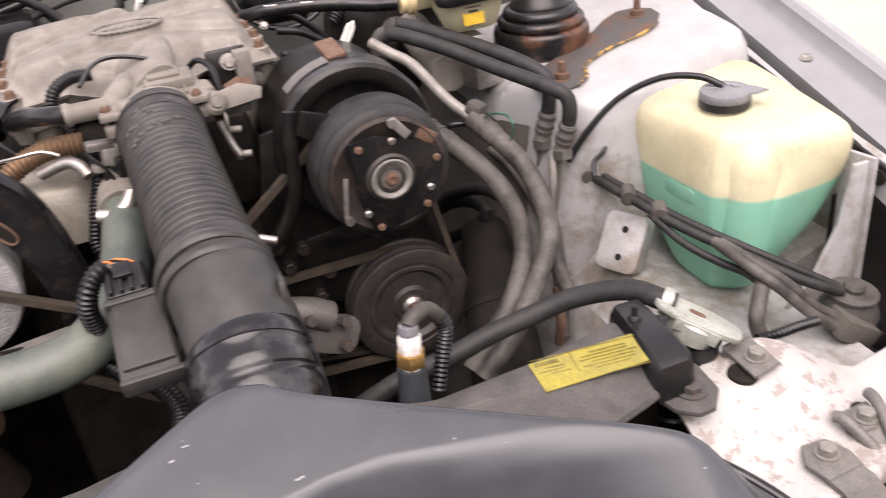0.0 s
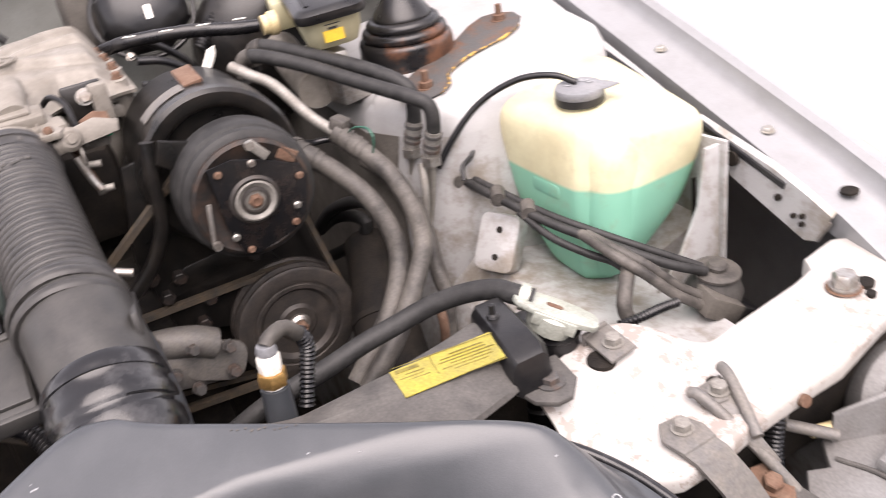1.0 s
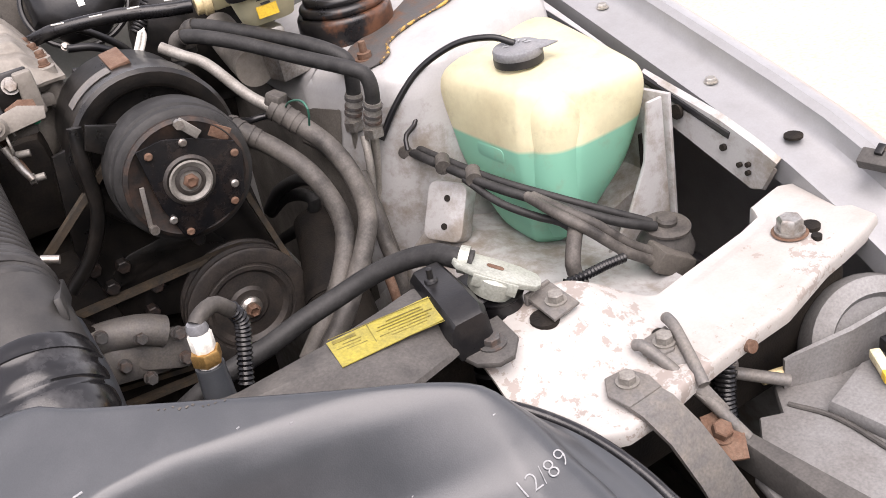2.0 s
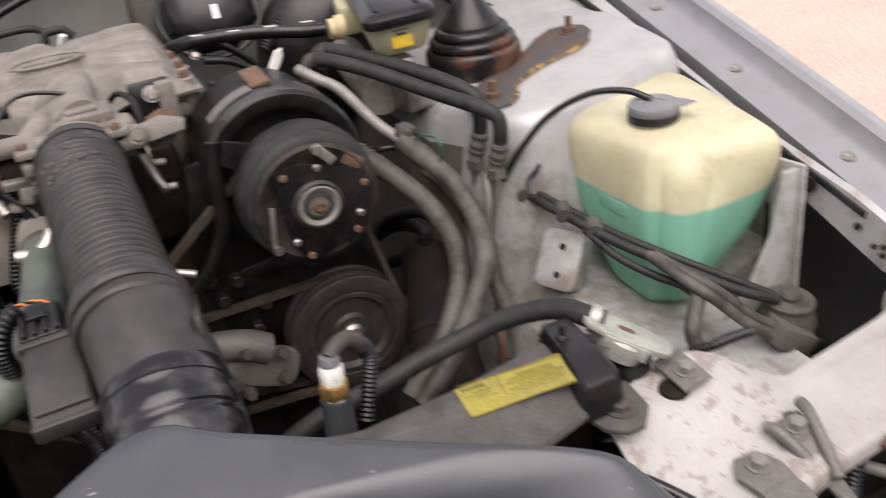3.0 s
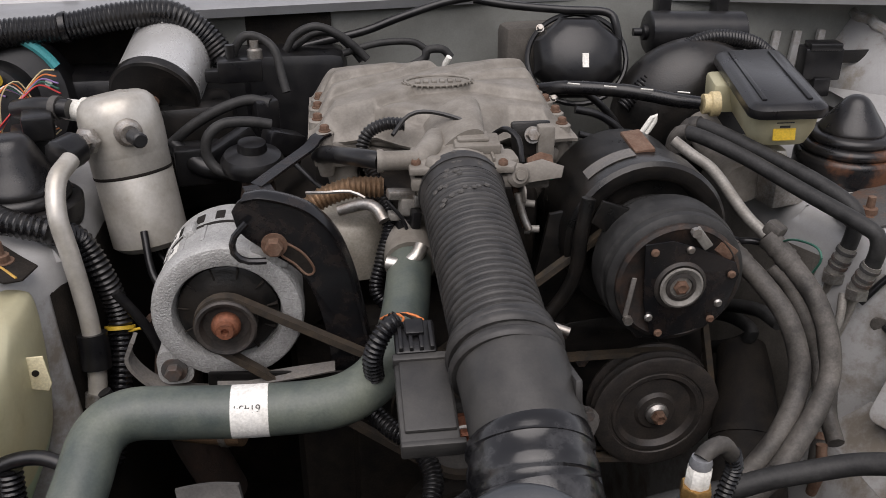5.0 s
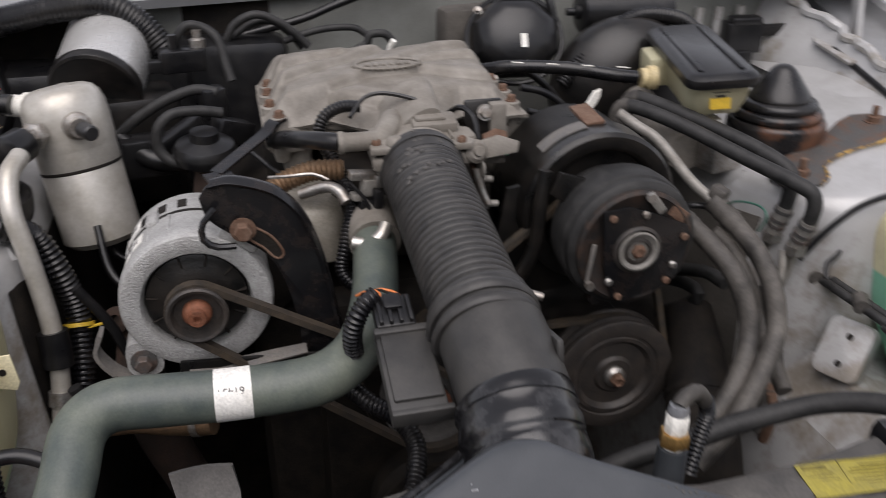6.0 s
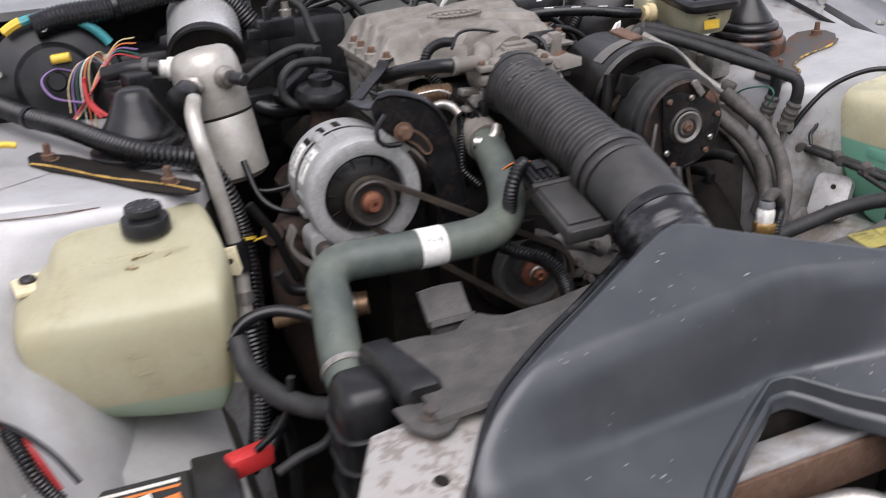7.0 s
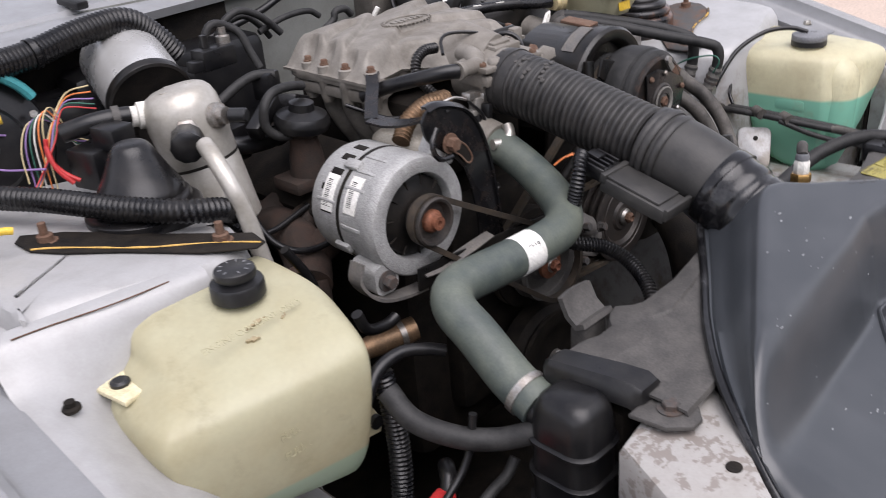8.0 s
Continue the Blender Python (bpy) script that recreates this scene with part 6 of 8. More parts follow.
accumulator()
P0 = (-0.392, 0.765, 1.066)
hose("suction_pipe", [P0, (-0.400, 0.732, 1.055), (-0.399, 0.708, 1.025), (-0.392, 0.70, 0.985), (-0.387, 0.696, 0.945), (-0.382, 0.688, 0.90), (-0.380, 0.675, 0.85), (-0.385, 0.655, 0.79), (-0.39, 0.63, 0.72)], 0.0105, "can", "bare aluminium air conditioning pipe with black sleeve", "pipe", None,
     [(0.60, 0.0165, 0.045, "plastic", "black_sleeve"), (0.74, 0.0135, 0.02, "steel", "crimp")])


def silver_canister():
    r = thing("silver_canister", (-0.315, 1.03, 1.0), "silver metal cylindrical canister on the firewall", "canister")
    b, f = Vector((-0.318, 1.10, 1.115)), Vector((-0.338, 0.985, 1.068))
    ax = (f - b).normalized()
    n = (f - b).length
    part("silver_shell", lathe([(0, -0.006), (0.04, -0.005), (0.052, 0.0), (0.057, 0.01), (0.057, n - 0.012), (0.0575, n - 0.010), (0, n - 0.010)], b, ax, 44), "bright", r, "bright silver metal shell")
    part("end_cap", lathe([(0.0585, n - 0.014), (0.0595, n - 0.004), (0.0585, n), (0.055, n + 0.002), (0.050, n + 0.001), (0.02, n + 0.004), (0, n + 0.004)], b, ax, 44), "blackmetal", r, "black crimped end cap")
    part("nut", lathe([(0.009, n), (0.009, n + 0.014), (0.006, n + 0.018), (0, n + 0.018)], b, ax, 8), "rust", r)
    part("stud", lathe([(0.006, 0), (0.006, 0.003), (0.003, 0.006), (0, 0.006)], (-0.326, 1.05, 1.153), (0, 0.3, 1), 12), "steel", r)
    part("black_body", box((-0.30, 1.02, 0.985), (0.12, 0.10, 0.15), 0.015, (0, 0, 10)), "blackmetal", r)
    return r


silver_canister()


def brake_master():
    r = thing("brake_master_cylinder", (0.44, 0.84, 0.98), "brake master cylinder with black-lidded yellowed reservoir", "master cylinder")
    part("cylinder", tube([(0.39, 0.76, 1.0), (0.40, 0.85, 1.0), (0.41, 0.95, 1.01)], 0.024, 24), "cast", r)
    part("cast_lug", box((0.415, 0.80, 1.02), (0.06, 0.07, 0.04), 0.008), "alu", r)
    part("port_block", box((0.43, 0.745, 1.0), (0.05, 0.035, 0.04), 0.006, (0, 0, 15)), "steel", r)
    m = pose(0.447, 0.852, 1.052, 3, -3, -11)
    rs = [[m @ Vector((x, y, z)) for x, y in rounded(0, 0, w, d, rr, 5)] for z, w, d, rr in ((0, 0.066, 0.18, 0.018), (0.02, 0.076, 0.205, 0.02), (0.042, 0.08, 0.215, 0.02))]
    res = part("reservoir", skin(rs), "coolant", r, "yellowed brake fluid reservoir")
    part("bulge", box(m @ Vector((-0.04, 0.05, 0.02)), (0.04, 0.06, 0.04), 0.006, (3, -3, -11)), "coolant", res)
    rs = [[m @ Vector((x, y, z)) for x, y in rounded(0, 0, w, d, rr, 5)] for z, w, d, rr in ((0.042, 0.090, 0.232, 0.018), (0.046, 0.092, 0.236, 0.018), (0.053, 0.090, 0.234, 0.018), (0.057, 0.080, 0.222, 0.016), (0.0585, 0.072, 0.214, 0.014))]
    lid = part("lid", skin(rs), "plastic", r, "flat black rubber-edged lid")
    for x in (-0.026, 0.026):
        part("lid_rib", box(m @ Vector((x, 0, 0.0590)), (0.006, 0.19, 0.003), 0.001, (3, -3, -11)), "plastic", lid)
    part("sticker", box(m @ Vector((-0.002, -0.1035, 0.026)), (0.026, 0.0012, 0.028), 0.0003, (-6, -3, -11)), "zip", r, "small yellow warning sticker")
    for z, w in ((0.035, 0.020), (0.029, 0.012), (0.021, 0.018), (0.016, 0.015)):
        part("sticker_line", box(m @ Vector((-0.002, -0.1046 - 0.10 * (z - 0.026), z)), (w, 0.0008, 0.0028), 0, (-6, -3, -11)), "ink", r)
    return r


brake_master()


def booster():
    r = thing("brake_booster", (0.41, 1.05, 0.95), "round black brake booster on the firewall", "brake booster")
    part("shell", lathe([(0.02, -0.0), (0.06, 0.004), (0.09, 0.02), (0.112, 0.045), (0.116, 0.06), (0.116, 0.075), (0.11, 0.09), (0.09, 0.12), (0, 0.12)], (0.415, 0.955, 1.0), (0, 1, 0.05), 48), "blackmetal", r)
    part("check_valve", lathe([(0.013, 0), (0.013, 0.008), (0.016, 0.010), (0.016, 0.02), (0.010, 0.022), (0, 0.022)], (0.366, 0.857, 1.0725), (1, -0.1, 0), 18), "tan", r, "tan plastic check valve")
    return r


booster()
hose("booster_hose", [(0.362, 0.86, 1.073), (0.33, 0.865, 1.077), (0.27, 0.885, 1.085), (0.20, 0.91, 1.085), (0.15, 0.95, 1.07)], 0.0088, "loom", "black brake vacuum hose with white stripe marks", "hose", None, [(0.4, 0.0092, 0.018, "loom", "tape"), (0.75, 0.0092, 0.018, "loom", "tape")])


for k in range(4):
    p, q = Vector((0.345 - 0.045 * k, 0.8585 + 0.010 * k, 1.0845 + 0.0025 * k)), Vector((0.330 - 0.045 * k, 0.862 + 0.010 * k, 1.0855 + 0.0025 * k))
    part("stripe", tube([p + Vector((0, -0.0072, 0.005)), q + Vector((0, -0.0072, 0.005))], 0.0010, 6), "white", bpy.data.objects["booster_hose"])


def strut_top(side):
    s = 1 if side == "right" else -1
    X = lambda x: MID + s * (x - MID)
    b = thing("strut_boot", (X(0.541), 0.80, 0.99), "black stepped rubber boot over the strut" + (" with rusty skirt" if side == "right" else ""), "strut boot", "strut boots")
    at = (X(0.541), 0.80, 1.0)
    turned = lambda prof: lathe([(a, h) for a, h, _ in spline([(a, h, 0) for a, h in prof], 0.0025)], at, (0, 0, 1), 44)
    if side == "left":
        part("skirt", turned([(0.063, -0.022), (0.066, -0.010), (0.067, 0.004), (0.065, 0.008), (0.050, 0.010)]), "bootrubber", b)
        part("lower_ring", turned([(0.052, 0.008), (0.056, 0.012), (0.056, 0.018), (0.052, 0.023), (0.046, 0.024)]), "bootrubber", b)
        part("cone", turned([(0.048, 0.020), (0.050, 0.024), (0.049, 0.030), (0.045, 0.037), (0.037, 0.050), (0.029, 0.066), (0.023, 0.078), (0.017, 0.084), (0.008, 0.086), (0.0, 0.086)]), "bootrubber", b)
    else:
        worn = "rustrubber"
        part("skirt", turned([(0.062, -0.022), (0.064, -0.012), (0.0645, 0.010), (0.0635, 0.020), (0.060, 0.024), (0.055, 0.025)]), worn, b)
        part("lower_ring", turned([(0.053, 0.024), (0.057, 0.026), (0.0585, 0.031), (0.0555, 0.036), (0.049, 0.038)]), worn, b, "rust-stained ring")
        part("upper_ring", turned([(0.047, 0.036), (0.050, 0.039), (0.0505, 0.043), (0.0475, 0.048), (0.041, 0.050)]), "bootrubber", b)
        part("cone", turned([(0.039, 0.047), (0.0405, 0.051), (0.037, 0.058), (0.027, 0.072), (0.018, 0.085), (0.012, 0.091), (0.006, 0.094), (0.0, 0.0945)]), "bootrubber", b)
    p = thing("strut_plate", (X(0.58), 0.72, 0.985), "grimy strut mounting plate with rusty studs and sealer", "mounting plate", "strut plates")
    out = [(0.468, 0.690), (0.466, 0.655), (0.480, 0.640), (0.506, 0.640), (0.526, 0.656), (0.540, 0.684), (0.562, 0.700), (0.595, 0.712), (0.622, 0.716), (0.652, 0.722), (0.682, 0.738), (0.704, 0.764), (0.708, 0.790), (0.694, 0.812), (0.670, 0.820), (0.640, 0.806), (0.612, 0.784), (0.57, 0.755), (0.51, 0.73)]
    if side == "left":
        out = [(0.488, 0.66), (0.494, 0.628), (0.51, 0.62), (0.558, 0.65), (0.615, 0.714), (0.66, 0.755), (0.682, 0.785), (0.684, 0.82), (0.672, 0.838), (0.63, 0.812), (0.56, 0.73), (0.51, 0.68)]
    bm = slab([(X(x), y) for x, y in out], 0, 0.0035)
    for v in bm.verts:
        v.co.z += 0.9895 + 0.10 * (s * (v.co.x - MID) + MID - 0.5)
    part("plate", bm, "plate" if side == "right" else "dark", p)
    for x, y in ((0.502, 0.672), (0.680, 0.783)) if side == "right" else ((0.525, 0.665), (0.658, 0.80)):
        z = 0.99 + 0.10 * (x - 0.5)
        part("stud", lathe([(0.013, 0), (0.013, 0.003), (0.009, 0.003), (0.009, 0.010), (0.005, 0.011), (0.0045, 0.024), (0, 0.025)], (X(x), y, z), n=12), "rust", p)
    seam = [(X(x), y - 0.002, 0.9925 + 0.10 * (x - 0.5)) for x, y in out[3:11]]
    if side == "left":
        seam = [(X(0.50 + 0.18 * t), 0.628 + 0.155 * t + 0.005 * math.sin(9 * t), 0.993 + 0.10 * (0.18 * t)) for t in np.linspace(0, 1, 14)]
    part("sealer_bead", tube([(x, y, z, 0.0010 + 0.0014 * random.random()) for x, y, z in seam], 0.002, 6, 0.006), "sealer" if side == "left" else "oldsealer", p, "ochre sealer bead")


strut_top("right"), strut_top("left")

# ---- air conditioning and compressor hoses ----
def ac_line(name, pts, low):
    c = spline(pts, 0.004)[:, :3].tolist()
    t = thing(name, c[-1], "dusty black air conditioning line with crimped metal ends", "hose", "air conditioning lines")
    part("rubber_hose", tube(pts, 0.0090, 16, 0.006), "rubber", t)
    part("crimp", tube(c[2:14:3], 0.0108, 16, 0.004), "greyhose", t)
    part("crimp", tube(c[-10:], 0.0100, 16, 0.004), "pipe", t, "corroded metal crimp")
    for k in (3, 5, 8):
        part("crimp_ring", tube(c[-k - 1:-k + 1], 0.0113, 16, 0.003), "grimerust", t)
    part("nut", lathe([(0, 0), (0.013, 0), (0.013, 0.012), (0, 0.012)], Vector(c[-1]) - Vector((0, 0, 0.012)), (0, 0, 1), 6), "steel", t)
    part("pipe", tube([c[-1]] + low, 0.0055, 10), "alu", t)


ac_line("ac_line", [(0.316, 0.812, 1.02), (0.318, 0.81, 1.045), (0.33, 0.796, 1.055), (0.37, 0.742, 1.045), (0.42, 0.665, 1.024), (0.455, 0.608, 1.010), (0.466, 0.594, 1.0), (0.467, 0.593, 0.975), (0.463, 0.605, 0.935)], [(0.461, 0.61, 0.90), (0.455, 0.62, 0.85), (0.44, 0.63, 0.78)])
ac_line("ac_line", [(0.336, 0.832, 1.025), (0.338, 0.83, 1.048), (0.352, 0.814, 1.058), (0.40, 0.742, 1.045), (0.44, 0.68, 1.030), (0.462, 0.645, 1.015), (0.466, 0.638, 1.0), (0.463, 0.638, 0.97), (0.457, 0.645, 0.935)], [(0.455, 0.65, 0.90), (0.448, 0.66, 0.82)])


def compressor_hose(name, metal, pts, label):
    t = thing(name, metal[0], label, "hose", "compressor hoses")
    part("metal_pipe", tube(metal, 0.0066, 14, 0.006), "pipe", t, "dusty bare metal pipe")
    part("rubber_hose", tube(pts, 0.0112, 18, 0.006), "greyhose", t)
    c = spline(pts, 0.004)[:, :3].tolist()
    part("crimp", tube(c[:11:5], 0.0122, 18, 0.004, None), "greyhose", t)
    for k in (1, 4, 7):
        part("crimp_band", tube(c[k:k + 2], 0.0132, 18, 0.003), "greyhose", t)
    return t


compressor_hose("compressor_hose", [(0.285, 0.738, 1.068), (0.302, 0.72, 1.056), (0.321, 0.70, 1.043), (0.342, 0.655, 1.01), (0.358, 0.628, 0.994)],
                [(0.358, 0.628, 0.994), (0.377, 0.606, 0.972), (0.396, 0.575, 0.943), (0.404, 0.548, 0.908), (0.400, 0.527, 0.873), (0.376, 0.502, 0.849), (0.351, 0.482, 0.831), (0.321, 0.462, 0.808), (0.275, 0.45, 0.77)], "dusty grey compressor hose curving past the pulleys")
compressor_hose("compressor_hose", [(0.275, 0.67, 1.01), (0.29, 0.655, 1.002), (0.309, 0.638, 0.989)],
                [(0.309, 0.638, 0.989), (0.318, 0.618, 0.980), (0.342, 0.596, 0.957), (0.362, 0.566, 0.928), (0.372, 0.545, 0.891), (0.369, 0.53, 0.862), (0.348, 0.506, 0.837), (0.319, 0.486, 0.813), (0.27, 0.47, 0.77)], "dusty grey compressor hose curving past the pulleys")
hose("drain_hose", [(0.41, 0.70, 0.915), (0.429, 0.68, 0.894), (0.440, 0.65, 0.863), (0.448, 0.63, 0.83), (0.443, 0.60, 0.797), (0.440, 0.58, 0.758), (0.43, 0.56, 0.70)], 0.009, "greyhose", "dusty rubber hose dropping beside the chassis rail", "hose", None, [(0.78, 0.0115, 0.014, "rust", "clamp")])
hose("frame_horn", [(0.39, 0.70, 0.80, 0.03), (0.38, 0.66, 0.78, 0.034), (0.36, 0.60, 0.745, 0.04), (0.345, 0.55, 0.70, 0.046), (0.34, 0.52, 0.62, 0.05)], 0.03, "dark", "grimy dark rounded frame horn below the hoses", "frame", None, [(0.45, 0.0425, 0.008, "dark", "rim")], 24)
solo("hose_fitting", box((0.366, 0.628, 1.0), (0.022, 0.02, 0.018), 0.004, (20, 10, 40)), "greyhose", "dusty sensor fitting on the compressor hose", "fitting")


def oil_sender():
    r = thing("vacuum_fitting", (0.15, 0.285, 0.93), "brass and white fitting on the intake duct", "fitting")
    b = Vector((0.156, 0.300, 0.930))
    ax = Vector((0.06, 0.05, 1))
    part("boss", lathe([(a * 0.86, h * 0.86) for a, h in [(0.016, -0.06), (0.014, 0.006), (0, 0.006)]], b, ax, 20), "duct", r)
    part("white_seat", lathe([(a * 0.86, h * 0.86) for a, h in [(0.010, 0.006), (0.010, 0.009), (0, 0.009)]], b, ax, 20), "white", r)
    part("brass_hex", lathe([(a * 0.86, h * 0.86) for a, h in [(0.0138, 0.009), (0.0148, 0.011), (0.0148, 0.021), (0.0138, 0.023), (0, 0.023)]], b, ax, 6), "brass", r, "brass hexagon nut")
    part("white_body", lathe([(a * 0.86, h * 0.86) for a, h in [(0.0105, 0.023), (0.0115, 0.025), (0.0115, 0.040), (0.0095, 0.043), (0, 0.043)]], b, ax, 8), "white", r, "white plastic valve body")
    part("grey_top", lathe([(a * 0.86, h * 0.86) for a, h in [(0.010, 0.043), (0.0105, 0.046), (0.009, 0.052), (0, 0.052)]], b, ax, 10), "greycap", r)
    t = b + ax * 0.043
    part("elbow", tube([t, t + Vector((0.006, 0.004, 0.004)), t + Vector((0.020, 0.010, 0.004)), t + Vector((0.031, 0.014, -0.010))], 0.0068, 16, 0.005), "greyhose", r)
    part("loom", tube([t + Vector((0.031, 0.014, -0.008)), t + Vector((0.036, 0.016, -0.025)), t + Vector((0.031, 0.014, -0.045)), t + Vector((0.02, 0.005, -0.075))], 0.0072, 16, ribs=(0.0042, 0.0014)), "loom", r, "black corrugated sleeve")
    return r


oil_sender()

# ---- right apron wiring ----
def apron_harness():
    r = thing("apron_harness", (0.51, 0.523, 0.87), "dusty wiring harness clipped along the inner fender", "wiring harness")
    a = [(0.43, 0.745, 0.893), (0.492, 0.634, 0.888), (0.507, 0.548, 0.886), (0.53, 0.46, 0.875), (0.570, 0.392, 0.857), (0.615, 0.355, 0.832), (0.655, 0.343, 0.812)]
    part("main_loom", tube(a, 0.0056, 12), "rubber", r)
    part("second_loom", tube([(x + 0.006, y + 0.012, z + 0.004) for x, y, z in a[:-1]] + [(0.655, 0.350, 0.815)], 0.0045, 12), "rubber", r)
    part("branch", tube([(0.548, 0.425, 0.868), (0.551, 0.371, 0.864), (0.570, 0.345, 0.845), (0.60, 0.33, 0.812), (0.632, 0.325, 0.786)], 0.006, 12), "greyhose", r)
    part("branch", tube([(0.552, 0.42, 0.868), (0.562, 0.378, 0.862), (0.585, 0.352, 0.842), (0.612, 0.340, 0.812), (0.640, 0.332, 0.790)], 0.006, 12), "greyhose", r)
    part("thin_wire", tube([(0.515, 0.50, 0.878), (0.525, 0.45, 0.862), (0.545, 0.41, 0.85), (0.56, 0.385, 0.845), (0.563, 0.36, 0.84)], 0.0045, 10), "rubber", r)
    part("side_boot", tube([(0.563, 0.362, 0.845), (0.545, 0.345, 0.835), (0.535, 0.335, 0.82), (0.54, 0.33, 0.80)], 0.0085, 12), "greyhose", r)
    for x, y, z in ((0.508, 0.53, 0.886), (0.522, 0.487, 0.879), (0.497, 0.60, 0.888)):
        part("clip", tube([(x - 0.004, y - 0.004, z + 0.002), (x + 0.006, y + 0.014, z + 0.004)], 0.0092, 14, 0.004), "greyhose", r, "dusty plastic clip")
    plug = part("plug", box((0.652, 0.322, 0.779), (0.046, 0.036, 0.026), 0.003, (0, 32, -12)), "rail", r, "dusty connector plug")
    part("socket", box((0.680, 0.318, 0.762), (0.036, 0.030, 0.020), 0.002, (0, 32, -12)), "plastic", plug)
    return r


apron_harness()


def pressure_regulator():
    r = thing("vacuum_disc", (0.672, 0.345, 0.77), "dusty round plastic valve on a grey bracket", "valve")
    c = Vector((0.672, 0.345, 0.801))
    part("disc", lathe([(0.024, 0), (0.027, 0.002), (0.027, 0.005), (0.02, 0.007), (0, 0.007)], c, (0.05, -0.1, 1), 32), "greyhose", r)
    part("knob", lathe([(0.011, 0.006), (0.012, 0.012), (0.010, 0.015), (0, 0.016)], c, (0.05, -0.1, 1), 24), "greyhose", r)
    part("base", lathe([(0.03, -0.05), (0.033, -0.02), (0.024, 0), (0, 0)], c, (0.05, -0.1, 1), 28), "cover", r)
    return r


pressure_regulator()
m = pose(0.500, 0.534, 0.828, 58, 0, -62)
ap = thing("apron_pad", (0.492, 0.527, 0.81), "raised pressed pad on the apron with two holes", "pad")
part("pad", slab(rounded(0, 0, 0.055, 0.072, 0.012, 5), -0.02, 0.004, m, 0.003), "dirtypaint", ap)
for k in (-0.018, 0.016):
    part("hole", lathe([(0.004, 0), (0.004, 0.0054), (0, 0.0054)], m @ Vector((0.002, k, 0)), m.to_3x3() @ Vector((0, 0, 1)), 14), "dark", ap)

# inner fender brace beside the dark headlamp pocket
rows = []
for y in np.linspace(0.266, 0.47, 14):
    top = np.interp(y, [0.266, 0.30, 0.35, 0.47], [0.872, 0.886, 0.902, 0.926])
    low = np.interp(y, [0.266, 0.275, 0.294, 0.36, 0.425, 0.47], [0.868, 0.842, 0.832, 0.855, 0.878, 0.886])
    rows.append([(0.764, y, top + 0.004), (0.757, y, top), (0.753, y, low), (0.758, y, low - 0.004)])
br = thing("fender_brace", (0.755, 0.35, 0.8), "grey pressed brace under the fender edge with holes", "brace", kind="structure")
part("panel", sheet(rows, 0.002), "dirtypaint", br)
for y, z, rr in ((0.30, 0.852, 0.003), (0.312, 0.858, 0.003), (0.30, 0.862, 0.003), (0.405, 0.896, 0.009), (0.335, 0.872, 0.004)):
    part("hole", lathe([(rr, 0), (rr, 0.004), (0, 0.004)], (0.7535, y, z), (-1, 0, 0.1), 14), "dark", br)
solo("pocket_panel", slab([(0.60, 0.62), (0.62, 0.76), (0.66, 0.80), (0.69, 0.86), (0.70, 0.93), (0.72, 0.93), (0.724, 0.62)], -0.003, 0.003, pose(0, 0.395, 0, 90, 0, 0)), "dirtypaint", "upright panel between tank and headlamp pocket", "panel", kind="structure")
# near-black back and floor added so the pocket reads as deep shade
solo("pocket_shade_back", box((0.745, 0.436, 0.70), (0.05, 0.006, 0.34), 0.001), "dark", "added dark panel painting the headlamp pocket's shade", "panel", kind="structure")
solo("pocket_side", box((0.727, 0.412, 0.76), (0.006, 0.04, 0.34), 0.001, (0, 0, 12)), "dirtypaint", "folded edge of the panel beside the pocket", "panel", kind="structure")
solo("pocket_shade_floor", box((0.70, 0.27, 0.50), (0.16, 0.24, 0.03), 0.004), "dark", "added dark plate for the shade at the headlamp pocket's bottom", "liner", kind="structure")
for p in ([(0.66, 0.37, 0.70), (0.69, 0.33, 0.72), (0.72, 0.27, 0.71), (0.74, 0.20, 0.70)], [(0.67, 0.36, 0.66), (0.70, 0.30, 0.68), (0.73, 0.24, 0.66)]):
    hose("pocket_wire", p, 0.004, "plastic", "black wire in the headlamp pocket", "wire", n=8)

# ---- bolts and brackets on the radiator support ----
def support_bracket(name, outline, z, bolt, material, label, extra=None):
    r = thing(name, (bolt[0], bolt[1], z), label, "bracket")
    part("plate", slab(outline, z, z + 0.004), material, r)
    part("bolt", hexbolt((bolt[0], bolt[1], z + 0.004), size=0.013, tall=0.009), "pipe", r, "dull steel bolt with washer")
    if extra:
        part("leg", extra, material, r)
    return r


support_bracket("hood_bumper_bracket", [(0.419, 0.241), (0.449, 0.246), (0.448, 0.203), (0.417, 0.198)], 0.888, (0.434, 0.218), "bracket", "grey steel tab bolted over a hole", extra=box((0.432, 0.243, 0.889), (0.030, 0.004, 0.012), 0.001, (0, 0, 9)))
leg = sheet([[(0.415, 0.110, 0.856), (0.448, 0.112, 0.856)], [(0.418, 0.094, 0.853), (0.452, 0.098, 0.853)], [(0.428, 0.075, 0.830), (0.462, 0.080, 0.830)], [(0.440, 0.058, 0.79), (0.476, 0.060, 0.79)], [(0.45, 0.045, 0.75), (0.490, 0.045, 0.75)]], 0.004)
support_bracket("duct_bracket", [(0.411, 0.128), (0.423, 0.146), (0.444, 0.144), (0.452, 0.124), (0.450, 0.108), (0.415, 0.106)], 0.853, (0.433, 0.129), "bracket", "grey steel bracket holding the duct", extra=leg)
rim = lambda pts: tube(pts, 0.0052, 10, 0.006)
